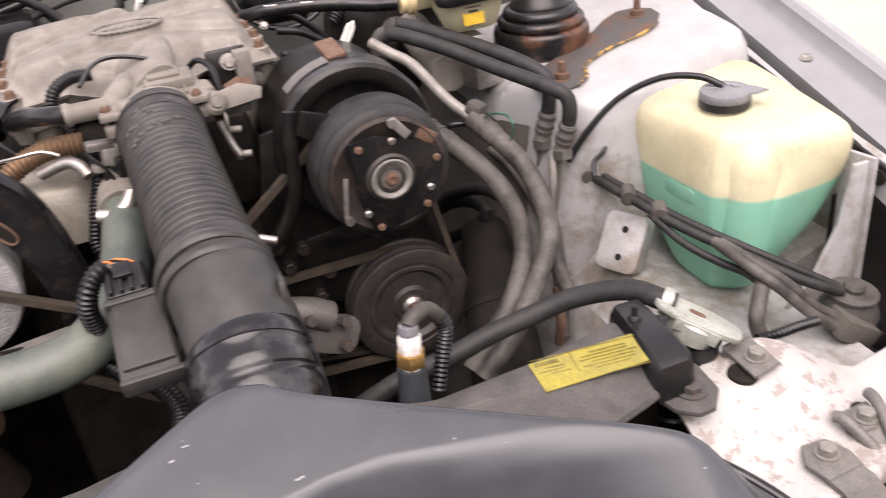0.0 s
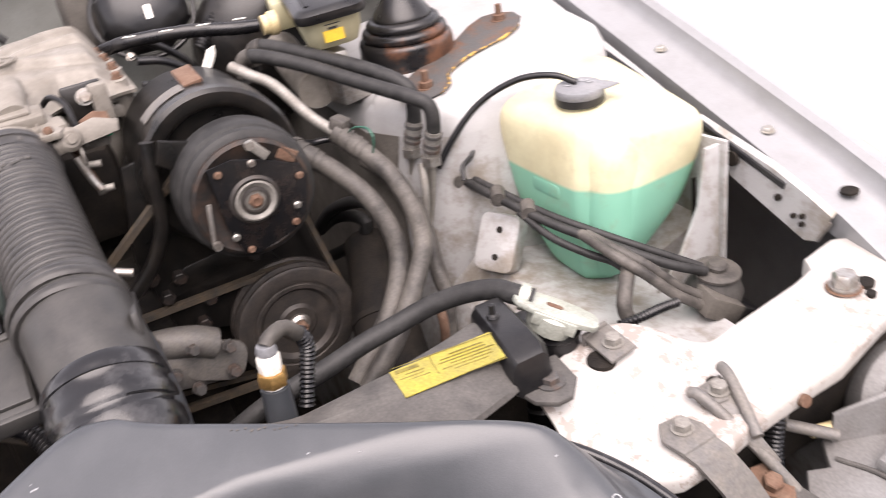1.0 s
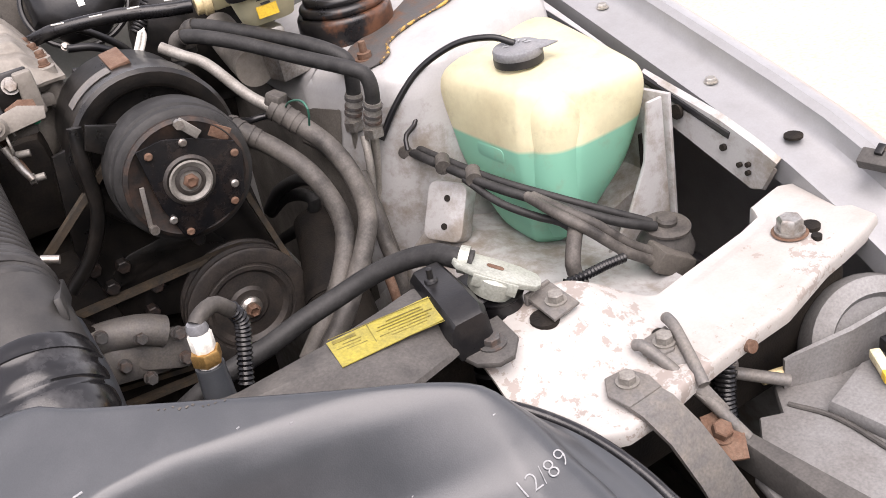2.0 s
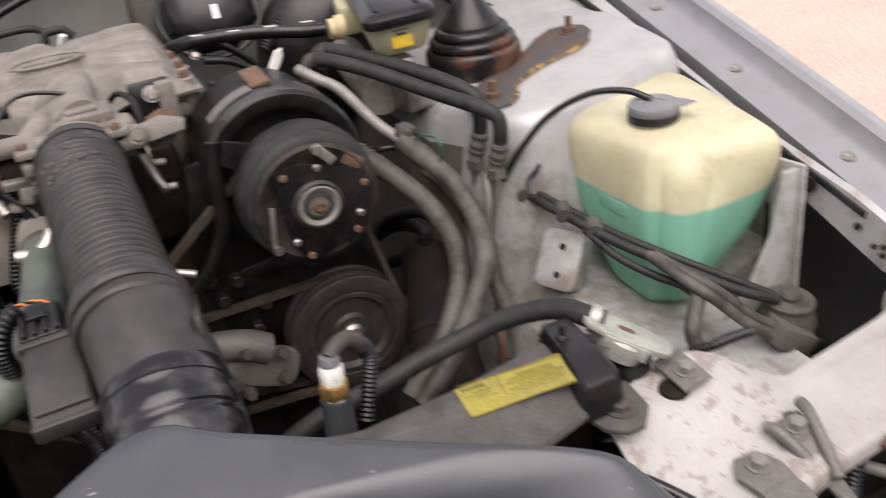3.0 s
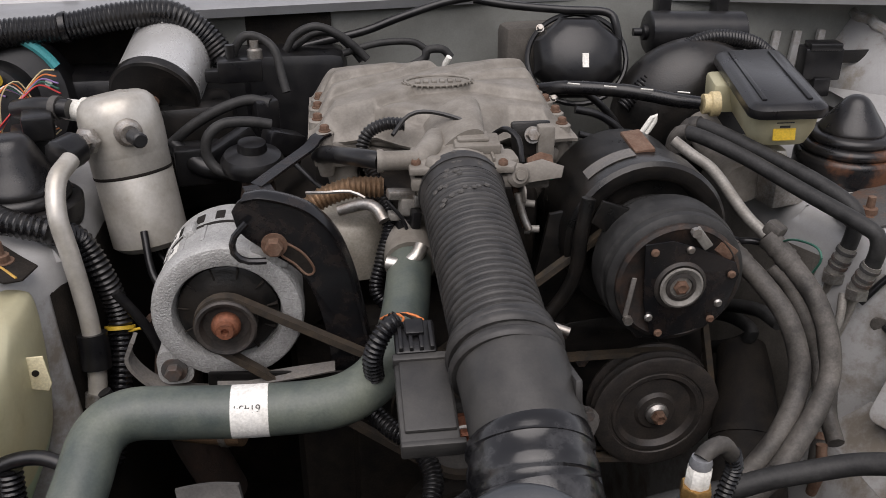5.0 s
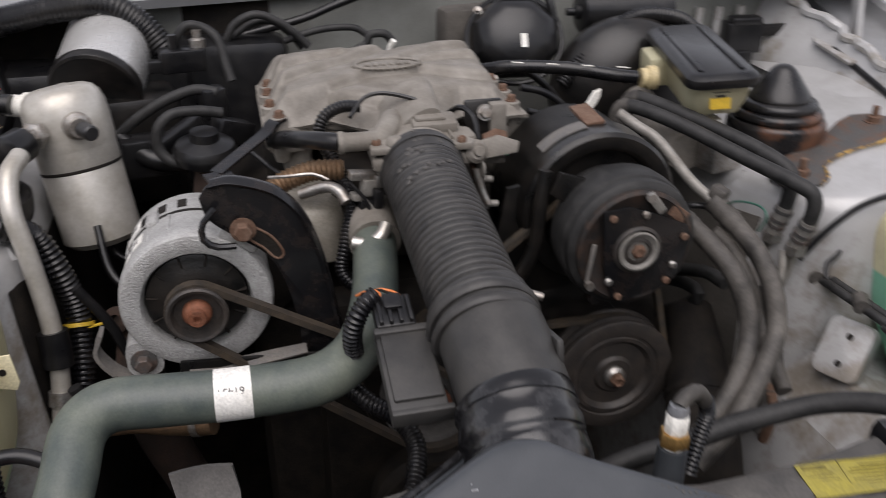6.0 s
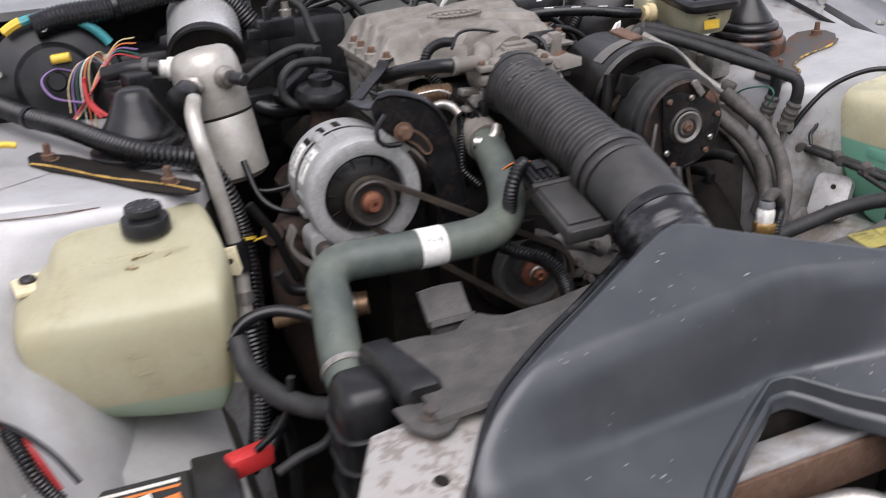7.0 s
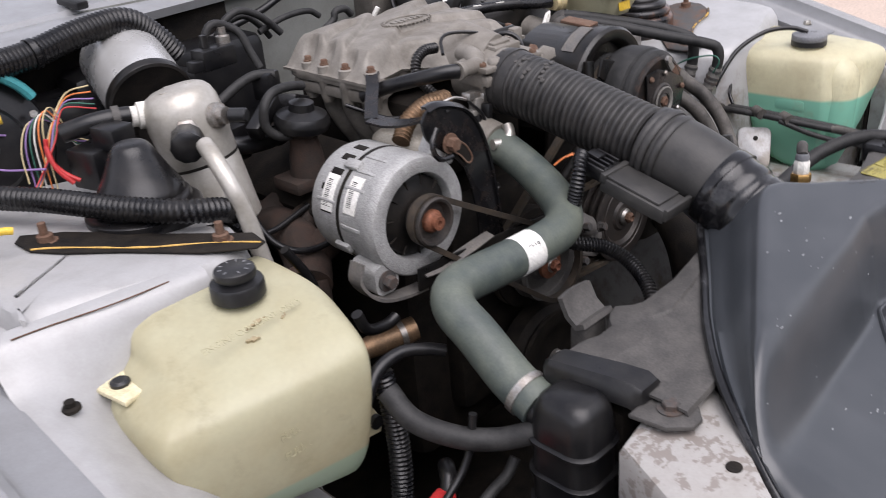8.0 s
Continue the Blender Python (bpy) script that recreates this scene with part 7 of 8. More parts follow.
fork = join(rim([(0.465, 0.156, 0.861), (0.468, 0.148, 0.862), (0.480, 0.120, 0.842), (0.497, 0.088, 0.808), (0.505, 0.072, 0.790)]), rim([(0.507, 0.164, 0.863), (0.503, 0.150, 0.864), (0.492, 0.118, 0.852), (0.485, 0.098, 0.842)]), sheet([[(0.467, 0.150, 0.858), (0.504, 0.154, 0.859)], [(0.470, 0.138, 0.855), (0.502, 0.140, 0.857)], [(0.477, 0.120, 0.842), (0.494, 0.120, 0.850)], [(0.484, 0.100, 0.826), (0.492, 0.100, 0.836)], [(0.497, 0.086, 0.806), (0.502, 0.088, 0.814)]], 0.003))
support_bracket("latch_bracket", [(0.466, 0.148), (0.480, 0.162), (0.505, 0.163), (0.500, 0.143), (0.488, 0.134), (0.472, 0.136)], 0.853, (0.488, 0.146), "bracket", "grey forked steel bracket", extra=fork)
bb = thing("support_bolt", (0.689, 0.190, 0.8525), "large galvanised bolt in a rusty seat", "bolt")
part("rust_seat", lathe([(0.0175, 0), (0.0165, 0.001), (0, 0.001)], (0.689, 0.190, 0.8525), n=24), "rust", bb)
part("washer", lathe([(0.0145, 0.001), (0.0145, 0.004), (0, 0.004)], (0.689, 0.190, 0.8525), n=28), "steel", bb)
part("head", lathe([(0.0120, 0.004), (0.0125, 0.007), (0.0125, 0.014), (0.0100, 0.017), (0, 0.017)], (0.689, 0.190, 0.8525), n=6), "steel", bb)
for x, y, z, rr in ((0.437, 0.174, 0.8555, 0.005), (0.711, 0.184, 0.8525, 0.009), (0.700, 0.168, 0.8525, 0.005), (0.417, 0.213, 0.8855, 0.013), (0.497, 0.160, 0.8525, 0.008)):
    solo("panel_hole", lathe([(rr, -0.004), (rr, 0.0008), (rr * 0.8, 0.0012), (0, 0.0006)], (x, y, z), n=18), "dark", "dark punched hole in the support panel", "hole", "panel holes")

# fender flange bolts
for s, name in ((1, "right"), (-1, "left")):
    for y, rr in ((0.10, 0.012), (0.40, 0.009), (0.60, 0.009), (0.78, 0.009)):
        q = y - 0.3
        z = 0.885 + 0.27 * q - 0.03 * max(0, q) ** 2 - 0.3 * max(0, -q) ** 2
        w = 0.768 + 0.06 * min(q, 1) - 0.2 * max(0, -q) ** 1.5 + 0.027
        solo("fender_bolt", hexbolt((MID + s * (w - MID), y, z + 0.004), size=0.011, tall=0.006, washer=2.0 * rr / 0.012), "alu", "small bolt with washer on the fender flange", "bolt", "fender bolts")
fc = thing("hood_bumper", (0.80, 0.17, 0.875), "small grey clip on the fender edge", "clip")
part("clip", box((0.797, 0.178, 0.888), (0.018, 0.035, 0.014), 0.002, (0, -30, 12)), "cover", fc)
part("clip_rib", box((0.80, 0.178, 0.898), (0.012, 0.008, 0.008), 0.001, (0, -30, 12)), "plastic", fc)
solo("fender_hole", lathe([(0.010, -0.002), (0.010, 0.0008), (0, 0.0008)], (0.792, 0.275, 0.8885), n=18), "dark", "dark punched hole in the fender flange", "hole")
solo("fender_seal", tube([(0.758, y, 0.878 + 0.27 * (y - 0.3) - 0.03 * max(0, y - 0.3) ** 2) for y in np.linspace(0.33, 1.0, 9)], 0.005, 8), "plastic", "thin black seal along the fender gap", "seal")

# ---- headlamp and nose ----
def nose():
    r = thing("headlamp_mount", (0.62, 0.03, 0.70), "grey plastic headlamp mount with adjusters", "headlamp mount")
    part("bucket", lathe([(0.05, 0), (0.066, 0.008), (0.070, 0.03), (0.066, 0.05), (0.05, 0.058), (0.046, 0.05), (0.02, 0.046), (0, 0.046)], (0.715, 0.125, 0.735), (-0.35, -0.75, 0.62), 40), "greyplastic", r)
    part("bucket_hole", lathe([(0.016, 0), (0.016, 0.004), (0, 0.004)], (0.690, 0.102, 0.770), (-0.35, -0.75, 0.62), 20), "dark", r)
    main = [(0.502, 0.062), (0.530, 0.080), (0.556, 0.107), (0.575, 0.098), (0.596, 0.126), (0.622, 0.112), (0.66, 0.100), (0.78, 0.080), (0.80, -0.10), (0.50, -0.10), (0.485, 0.0)]
    part("panel", slab(main, 0.742, 0.756, bevel=0.004), "greyplastic", r)
    part("fin", sheet([[(0.600, 0.120, 0.756), (0.603, 0.122, 0.786), (0.612, 0.118, 0.790)], [(0.648, 0.100, 0.756), (0.650, 0.102, 0.800), (0.660, 0.098, 0.804)], [(0.700, 0.092, 0.756), (0.702, 0.094, 0.806), (0.712, 0.09, 0.81)], [(0.76, 0.088, 0.756), (0.762, 0.090, 0.800), (0.772, 0.086, 0.804)]], 0.004), "greyplastic", r)
    part("step", slab([(0.60, 0.07), (0.66, 0.085), (0.74, 0.07), (0.76, -0.05), (0.62, -0.06)], 0.754, 0.772, bevel=0.005), "greyplastic", r)
    part("groove", tube([(0.585, 0.10, 0.757), (0.60, 0.06, 0.758), (0.60, 0.0, 0.758)], 0.0025, 8), "cover", r)
    part("dark_strip", slab([(0.497, 0.088), (0.511, 0.072), (0.530, -0.09), (0.500, -0.09)], 0.757, 0.792, bevel=0.003), "cover", r, "dark steel edge strip")
    part("adjuster", lathe([(0.006, -0.004), (0.006, 0.030), (0.004, 0.032), (0, 0.032)], (0.588, 0.128, 0.768), (0.9, -0.35, 0.05), 12), "tan", r, "tan plastic adjuster end")
    part("level_tab", box((0.660, 0.064, 0.781), (0.010, 0.034, 0.010), 0.002, (0, 0, -32)), "cream", r, "cream plastic tab")
    part("tab_end", box((0.651, 0.050, 0.781), (0.0105, 0.010, 0.0105), 0.002, (0, 0, -32)), "zip", r, "amber end of the tab")
    part("clip", box((0.690, 0.070, 0.786), (0.03, 0.014, 0.014), 0.002, (0, 0, -15)), "plastic", r)
    part("rod", tube([(0.556, 0.150, 0.782), (0.580, 0.128, 0.775), (0.600, 0.112, 0.768)], 0.006, 12), "bracket", r, "grey adjuster rod")
    part("joint", box((0.556, 0.146, 0.790), (0.020, 0.018, 0.024), 0.003, (10, 0, -30)), "bracket", r)
    part("hook_plate", slab([(-0.016, -0.020), (0.012, -0.024), (0.018, 0.0), (0.006, 0.022), (-0.012, 0.020)], 0, 0.004, pose(0.487, 0.082, 0.795, 25, 0, -20), 0.001), "rust", r, "rusty latch plate")
    part("bolt", hexbolt((0.486, 0.083, 0.799), (0, -0.35, 0.9), 0.015, 0.010), "rust", r, "rusty bolt")
    part("beam_nub", lathe([(0.006, 0), (0.006, 0.006), (0, 0.006)], (0.549, 0.112, 0.838), (0, -1, 0.3), 10), "rust", r)
    return r


nose()
gp = thing("grille_bracing", (0.03, 0.08, 0.72), "rusty dusty bracing behind the grille", "bracing")
part("bar", box((0.02, 0.12, 0.795), (0.42, 0.04, 0.012), 0.003, (-10, 0, 0)), "dirtypaint", gp)
part("bar_face", box((0.02, 0.095, 0.775), (0.42, 0.006, 0.05), 0.002), "rust", gp)
part("latch", box((0.05, 0.03, 0.76), (0.10, 0.05, 0.03), 0.008, (20, 10, 25)), "chipped", gp)
part("latch_arm", tube([(0.02, 0.06, 0.775), (0.06, 0.045, 0.785), (0.09, 0.02, 0.78), (0.11, 0.0, 0.765)], 0.011, 12), "steel", gp)
part("plate", box((0.05, 0.0, 0.735), (0.4, 0.10, 0.012), 0.004, (-8, 0, 0)), "chipped", gp)

# ---- left: shroud clip, battery ----
sc = thing("shroud_clip", (-0.20, 0.365, 0.86), "grey plastic clip of the fan shroud", "clip")
part("cradle", sheet([[(-0.242 + 0.05 * u, 0.372 + 0.004 * math.sin(3 * u), 0.928), (-0.238 + 0.05 * u, 0.366, 0.905), (-0.238 + 0.05 * u, 0.352, 0.894), (-0.238 + 0.05 * u, 0.34, 0.90)] for u in np.linspace(0, 1, 6)], 0.006), "cover", sc)
part("post", box((-0.212, 0.355, 0.868), (0.04, 0.02, 0.05), 0.004), "cover", sc)
sh = thing("fan_shroud", (0.03, 0.34, 0.5), "black plastic fan shroud behind the radiator", "fan shroud")
part("panel", sheet([[(x, 0.318, 0.42), (x, 0.318, 0.72), (x, 0.312, 0.84), (x, 0.300, 0.882)] for x in np.linspace(-0.29, 0.36, 10)], 0.004), "plastic", sh)


def battery():
    r = thing("car_battery", (-0.56, 0.30, 0.60), "black car battery with an orange and white label", "battery")
    m = pose(-0.555, 0.310, 0.68, 0, 0, -3) @ Matrix.Diagonal((0.8, 1, 1, 1))
    bm = box((0, 0, 0), (0.24, 0.17, 0.19), 0.006)
    bmesh.ops.transform(bm, verts=bm.verts, matrix=m)
    part("case", bm, "cap", r)
    bm = box((0.09, 0.03, 0.10), (0.056, 0.10, 0.022), 0.004)
    bmesh.ops.transform(bm, verts=bm.verts, matrix=m)
    part("terminal_cover", bm, "cap", r)
    lab = box((-0.03, 0.005, 0.0955), (0.17, 0.15, 0.001), 0)
    bmesh.ops.transform(lab, verts=lab.verts, matrix=m)
    l = part("label", lab, "ink", r, "printed battery label")
    for k, (x, y, w, h, c) in enumerate(((-0.03, 0.068, 0.15, 0.005, "white"), (-0.02, 0.058, 0.13, 0.004, "orange"), (-0.035, 0.038, 0.09, 0.022, "white"), (0.03, 0.030, 0.03, 0.026, "orange"), (-0.03, 0.038, 0.06, 0.008, "ink"), (-0.03, -0.01, 0.14, 0.04, "orange"))):
        b = box((x, y, 0.0965 + 0.0004 * k), (w, h, 0.0006), 0, (0, 0, 0 if k < 2 else 8))
        bmesh.ops.transform(b, verts=b.verts, matrix=m)
        part("print_block", b, c, l)
    part("red_terminal", box((-0.443, 0.366, 0.783), (0.05, 0.022, 0.024), 0.004, (0, 5, 18)), "red", r, "red terminal cover")
    return r


battery()
hose("terminal_cable", [(-0.42, 0.372, 0.785), (-0.405, 0.385, 0.80), (-0.395, 0.40, 0.79), (-0.39, 0.40, 0.74), (-0.40, 0.38, 0.66)], 0.008, "plastic", "black cable from the red terminal", "cable")
solo("battery_tray", box((-0.582, 0.318, 0.57), (0.28, 0.21, 0.02), 0.004, (0, 0, -3)), "dark", "dark steel battery tray", "tray")
solo("apron_screw", lathe([(0.009, 0), (0.009, 0.003), (0.005, 0.004), (0.005, 0.009), (0.003, 0.010), (0, 0.010)], (-0.674, 0.574, 0.944), n=14), "dark", "small dark screw in the apron", "screw")

# ---- firewall fittings ----
def wiper_motor():
    r = thing("wiper_motor", (0.25, 1.07, 1.02), "faceted black plastic wiper motor cover", "wiper motor")
    m = pose(0.252, 1.055, 1.085, 62, 0, -6)
    st = [(0.0, 0.062), (0.012, 0.062), (0.03, 0.052), (0.04, 0.036)]
    part("cover", skin([[m @ Vector((rr * 1.1 * math.cos(a), rr * math.sin(a), z)) for a in (2 * math.pi * (k + 0.5) / 8 for k in range(8))] for z, rr in st]), "plastic", r)
    part("bracket", box((0.20, 1.12, 1.085), (0.10, 0.05, 0.08), 0.01, (0, 0, 8)), "rail", r, "grimy cast bracket")
    part("sticker", box(m @ Vector((0.006, -0.012, 0.0405)), (0.009, 0.02, 0.001), 0, (62, 0, -6)), "white", r)
    part("rim", tube([m @ Vector((0.072 * math.cos(a), 0.066 * math.sin(a), 0.0)) for a in np.linspace(0, 2 * math.pi, 25)], 0.004, 8), "plastic", r)
    for a in (0.6, 2.4, 4.2):
        part("screw", hexbolt(m @ Vector((0.072 * math.cos(a), 0.066 * math.sin(a), 0.002)), m.to_3x3() @ Vector((0, 0, 1)), 0.008), "steel", r)
    return r


wiper_motor()
vc = thing("vacuum_reservoir", (0.44, 1.09, 1.07), "black cylindrical vacuum reservoir on the firewall", "reservoir")
part("drum", lathe([(0.026, 0), (0.031, 0.003), (0.031, 0.147), (0.026, 0.15), (0, 0.15)], (0.365, 1.09, 1.113), (1, 0, -0.03), 32), "plastic", vc)
part("end_cap", lathe([(0.012, 0), (0.012, -0.006), (0.006, -0.008), (0.006, -0.02), (0, -0.02)], (0.365, 1.09, 1.113), (1, 0, -0.03), 16), "plastic", vc)
for x in (0.395, 0.485):
    part("hanger", box((x, 1.115, 1.14), (0.02, 0.03, 0.05), 0.003), "plastic", vc)
rb = thing("relay_block", (0.645, 1.09, 1.02), "black relay with connector on a bracket", "relay")
part("relay", box((0.645, 1.085, 1.06), (0.06, 0.035, 0.05), 0.004, (0, 0, -6)), "plastic", rb)
part("cap", box((0.645, 1.08, 1.087), (0.05, 0.03, 0.012), 0.003, (0, 0, -6)), "plastic", rb)
part("strap", box((0.69, 1.105, 1.062), (0.10, 0.004, 0.02), 0.001), "blackmetal", rb)
part("plug", box((0.645, 1.075, 1.025), (0.028, 0.022, 0.03), 0.003), "plastic", rb)

eg = thing("egr_valve", (-0.20, 0.84, 0.93), "round black vacuum valve on a rusty pipe", "valve")
part("diaphragm", lathe([(0.02, -0.022), (0.036, -0.012), (0.0385, -0.004), (0.0385, 0.0), (0.034, 0.008), (0.018, 0.014), (0.0165, 0.024), (0, 0.025)], (-0.203, 0.838, 1.03), (0.05, -0.12, 1), 36), "plastic", eg)
part("stem", lathe([(0.026, 0), (0.024, 0.03), (0.018, 0.06), (0, 0.06)], (-0.20, 0.845, 0.945), n=24), "manifold", eg, "rusty valve body")
part("flange", box((-0.20, 0.85, 0.94), (0.08, 0.06, 0.02), 0.006), "manifold", eg)
so = thing("vacuum_solenoid", (-0.224, 1.0, 1.07), "black plastic vacuum solenoid with ports", "solenoid")
part("body", box((-0.224, 1.0, 1.10), (0.058, 0.03, 0.03), 0.003, (0, 0, 6)), "plastic", so)
part("port", lathe([(0.006, 0), (0.006, 0.02), (0, 0.02)], (-0.235, 1.0, 1.113), n=12), "plastic", so)
part("port", lathe([(0.010, 0), (0.010, 0.012), (0.006, 0.014), (0.006, 0.024), (0, 0.024)], (-0.203, 1.003, 1.113), n=12), "steel", so)
part("plug", box((-0.258, 0.993, 1.095), (0.022, 0.018, 0.016), 0.002), "plastic", so)
for at, sz, tr in (((-0.17, 0.90, 1.03), (0.05, 0.03, 0.03), (0, 20, 30)), ((-0.19, 0.93, 1.06), (0.03, 0.03, 0.04), (0, 0, 20)), ((-0.235, 0.88, 1.035), (0.07, 0.022, 0.022), (0, -25, 25)), ((-0.28, 0.92, 1.0), (0.06, 0.04, 0.05), (0, 0, 10))):
    solo("connector", box(at, sz, 0.004, tr), "plastic", "black plastic connector among the hoses", "connector", "engine connectors")


def blower():
    r = thing("blower_motor", (-0.55, 1.03, 0.95), "round black blower motor with yellow terminals", "blower motor")
    c = Vector((-0.555, 1.03, 1.055))
    part("drum", lathe([(0.10, 0.06), (0.10, 0.02), (0.094, 0.010), (0.06, 0.004), (0.056, -0.02), (0.05, -0.028), (0.015, -0.03), (0.012, -0.036), (0, -0.036)], c, (0.0, 1, -0.25), 44), "plastic", r)
    part("tape", tube([c + Vector((0.096 * math.cos(a), 0.012, 0.096 * math.sin(a))) for a in np.linspace(0.5, 1.9, 12)], 0.007, 8), "teal", r, "teal tape on the rim")
    part("yellow_mark", tube([c + Vector((0.097 * math.cos(a), 0.012, 0.097 * math.sin(a))) for a in np.linspace(1.9, 2.2, 4)], 0.0075, 8), "zip", r)
    for k in range(5):
        a = radians(20 + 72 * k)
        part("screw", lathe([(0.005, 0), (0.005, 0.004), (0, 0.004)], c + Vector((0.08 * math.cos(a), 0.0, 0.08 * math.sin(a))), (0, -1, 0.25), 12), "steel", r)
    part("terminal", tube([c + Vector((0.0, -0.03, 0.04)), c + Vector((0.025, -0.035, 0.042))], 0.007, 10), "zip", r, "yellow crimp terminal")
    return r


blower()
solo("relay", box((-0.452, 0.868, 1.075), (0.035, 0.04, 0.03), 0.004, (0, 0, 15)), "plastic", "black relay beside the accumulator", "relay")
solo("relay", box((-0.47, 0.89, 1.04), (0.045, 0.05, 0.05), 0.004, (0, 0, 15)), "plastic", "black relay below the accumulator inlet", "relay")
hose("pressure_switch", [(-0.418, 0.885, 1.088), (-0.435, 0.89, 1.089), (-0.46, 0.90, 1.088), (-0.49, 0.92, 1.08)], 0.012, "plastic", "black switch plug at the accumulator inlet", "plug", None, [(0.2, 0.0145, 0.012, "cover", "collar")])
yt = thing("cable_tie", (-0.362, 0.728, 0.872), "amber cable tie round the loom", "cable tie")
part("band", tube([(-0.362, 0.729, 0.874), (-0.362, 0.727, 0.870)], 0.0172, 18, 0.003), "zip", yt)
part("tail", box((-0.342, 0.722, 0.872), (0.022, 0.004, 0.0015), 0, (0, -5, 10)), "zip", yt)
hose("terminal_wire", [(-0.66, 0.80, 1.035), (-0.63, 0.79, 1.04), (-0.615, 0.787, 1.037)], 0.0042, "zip", "yellow crimped wire end on the tower", "wire", n=10)

# ---- cowl details ----
bm = bmesh.new()
for k in range(700):
    x, y, z = 4.6 + 2.6 * random.random(), 5.0 + 2.6 * random.random(), 0.012 + 0.02 * random.random()
    m = pose(x, y, z, 25 * random.random(), 25 * random.random(), 360 * random.random())
    w = 0.05 + 0.05 * random.random()
    bm.faces.new([bm.verts.new(m @ Vector(p)) for p in ((-w, 0, 0), (-0.3 * w, -0.45 * w, 0.01), (0.6 * w, -0.35 * w, 0), (w, 0, 0.015), (0.5 * w, 0.4 * w, 0), (-0.4 * w, 0.42 * w, 0.012))])
LITTER = bm

for k in range(4):
    solo("cowl_vent", box((-0.26 + 0.085 * k, 1.245 - 0.004 * k, 1.196), (0.065, 0.05, 0.004), 0.001, (7, 0, 0)), "dark", "dark vent slot of the cowl grille", "vent", "cowl vents")
for x in (-0.47, -0.335):
    solo("cowl_clip", box((x, 1.17, 1.184), (0.02, 0.05, 0.012), 0.003, (8, 0, 10)), "plastic", "black hood stop on the cowl", "clip", "cowl clips")
M["leaf"] = mat("dry_leaf", (0.34, 0.16, 0.07), 0.8, dirt=(0.22, 0.1, 0.05), dirt_amount=0.5, scale=80)
solo("leaf_litter", LITTER, "leaf", "brown fallen leaves on the far drive", "leaves", kind="stuff")
for k in range(9):
    x, y = -0.22 + 0.03 * k + 0.02 * random.random(), 1.235 + 0.03 * random.random()
    bm = slab([(0.03 * math.cos(a) * (1 + 0.25 * math.sin(5 * a)), 0.013 * math.sin(a)) for a in np.linspace(0, 2 * math.pi, 14)[:-1]], 0, 0.0008, pose(x, y, 1.202 + 0.004 * random.random(), 14 * random.random(), 12 * random.random(), 360 * random.random()), 0)
    solo("dry_leaf", bm, "leaf", "curled brown dry leaf on the cowl", "leaf", "dry leaves")
hg = thing("hood_support", (0.66, 1.05, 1.05), "white painted hood hinge arm with grime", "hinge")
part("arm", sheet([[(0.795, 0.985, 1.055), (0.800, 1.012, 1.062)], [(0.800, 1.000, 1.10), (0.806, 1.026, 1.105)], [(0.806, 1.02, 1.17), (0.812, 1.046, 1.172)], [(0.812, 1.05, 1.30), (0.818, 1.076, 1.30)], [(0.816, 1.08, 1.42), (0.822, 1.106, 1.42)]], 0.008), "paint", hg, "white painted hinge arm")
part("foot", slab([(0.745, 0.93), (0.80, 0.95), (0.812, 1.06), (0.77, 1.08), (0.742, 1.02)], 0, 0.005, Matrix.Translation((0, 0, 1.046)) @ Matrix.Rotation(radians(8), 4, "X") @ Matrix.Translation((0, 0, -0.145)) @ Matrix.Translation((0, 0, 0.145 - 0.135)), 0.001), "dirtypaint", hg)
for y in (0.96, 1.03):
    part("bolt", hexbolt((0.782, y, 1.058 + 0.14 * (y - 0.96)), size=0.014, tall=0.009), "rust", hg)
seam = []
for k in range(19):
    y = 1.19 - 0.018 * k
    seam.append((0.772 - 0.22 * max(0, y - 1.02) + 0.004 * math.sin(9 * k), y, 1.072 + 0.24 * (y - 0.98) + 0.003 * math.sin(5 * k)))
solo("seam_sealer", tube(seam, 0.0085, 8, 0.008), "lightgrime", "lumpy grimy sealer along the cowl seam", "sealer")
rows = []
for y in np.linspace(0.86, 1.168, 12):
    z = 1.066 + 0.24 * (y - 0.98)
    x = 0.770 - 0.22 * max(0, y - 1.02)
    rows.append([(x, y, z), (x - 0.02, y, z - 0.035), (x - 0.045, y, z - 0.06), (x - 0.055, y, 0.98)])
solo("apron_rear_right", sheet(rows, 0.002), "lightgrime", "grimy beige inner fender wall beside the firewall", "panel", kind="structure")
for x, zt in ((0.60, 1.11), (0.635, 1.10), (0.675, 1.09)):
    solo("wall_strap", box((x, 1.152, 1.045), (0.012, 0.010, 0.10), 0.002, (0, 4, 0)), "dirtypaint", "upright pressed rib on the firewall", "rib", "firewall ribs")


# ---- writing ----
def lettering(name, text, size, m, material, parent, squash=1.0):
    cu = bpy.data.curves.new(name, "FONT")
    cu.body, cu.size, cu.extrude, cu.align_x, cu.align_y = text, size, 0.0003, "CENTER", "CENTER"
    if material == "chalk":
        cu.offset = -0.0004
        cu.extrude = 0.0001
    ob = new(name, cu)
    ob.parent = parent
    ob.matrix_local = Matrix.Translation(-place_of(parent)) @ m
    cu.materials.append(M[material])
    return ob


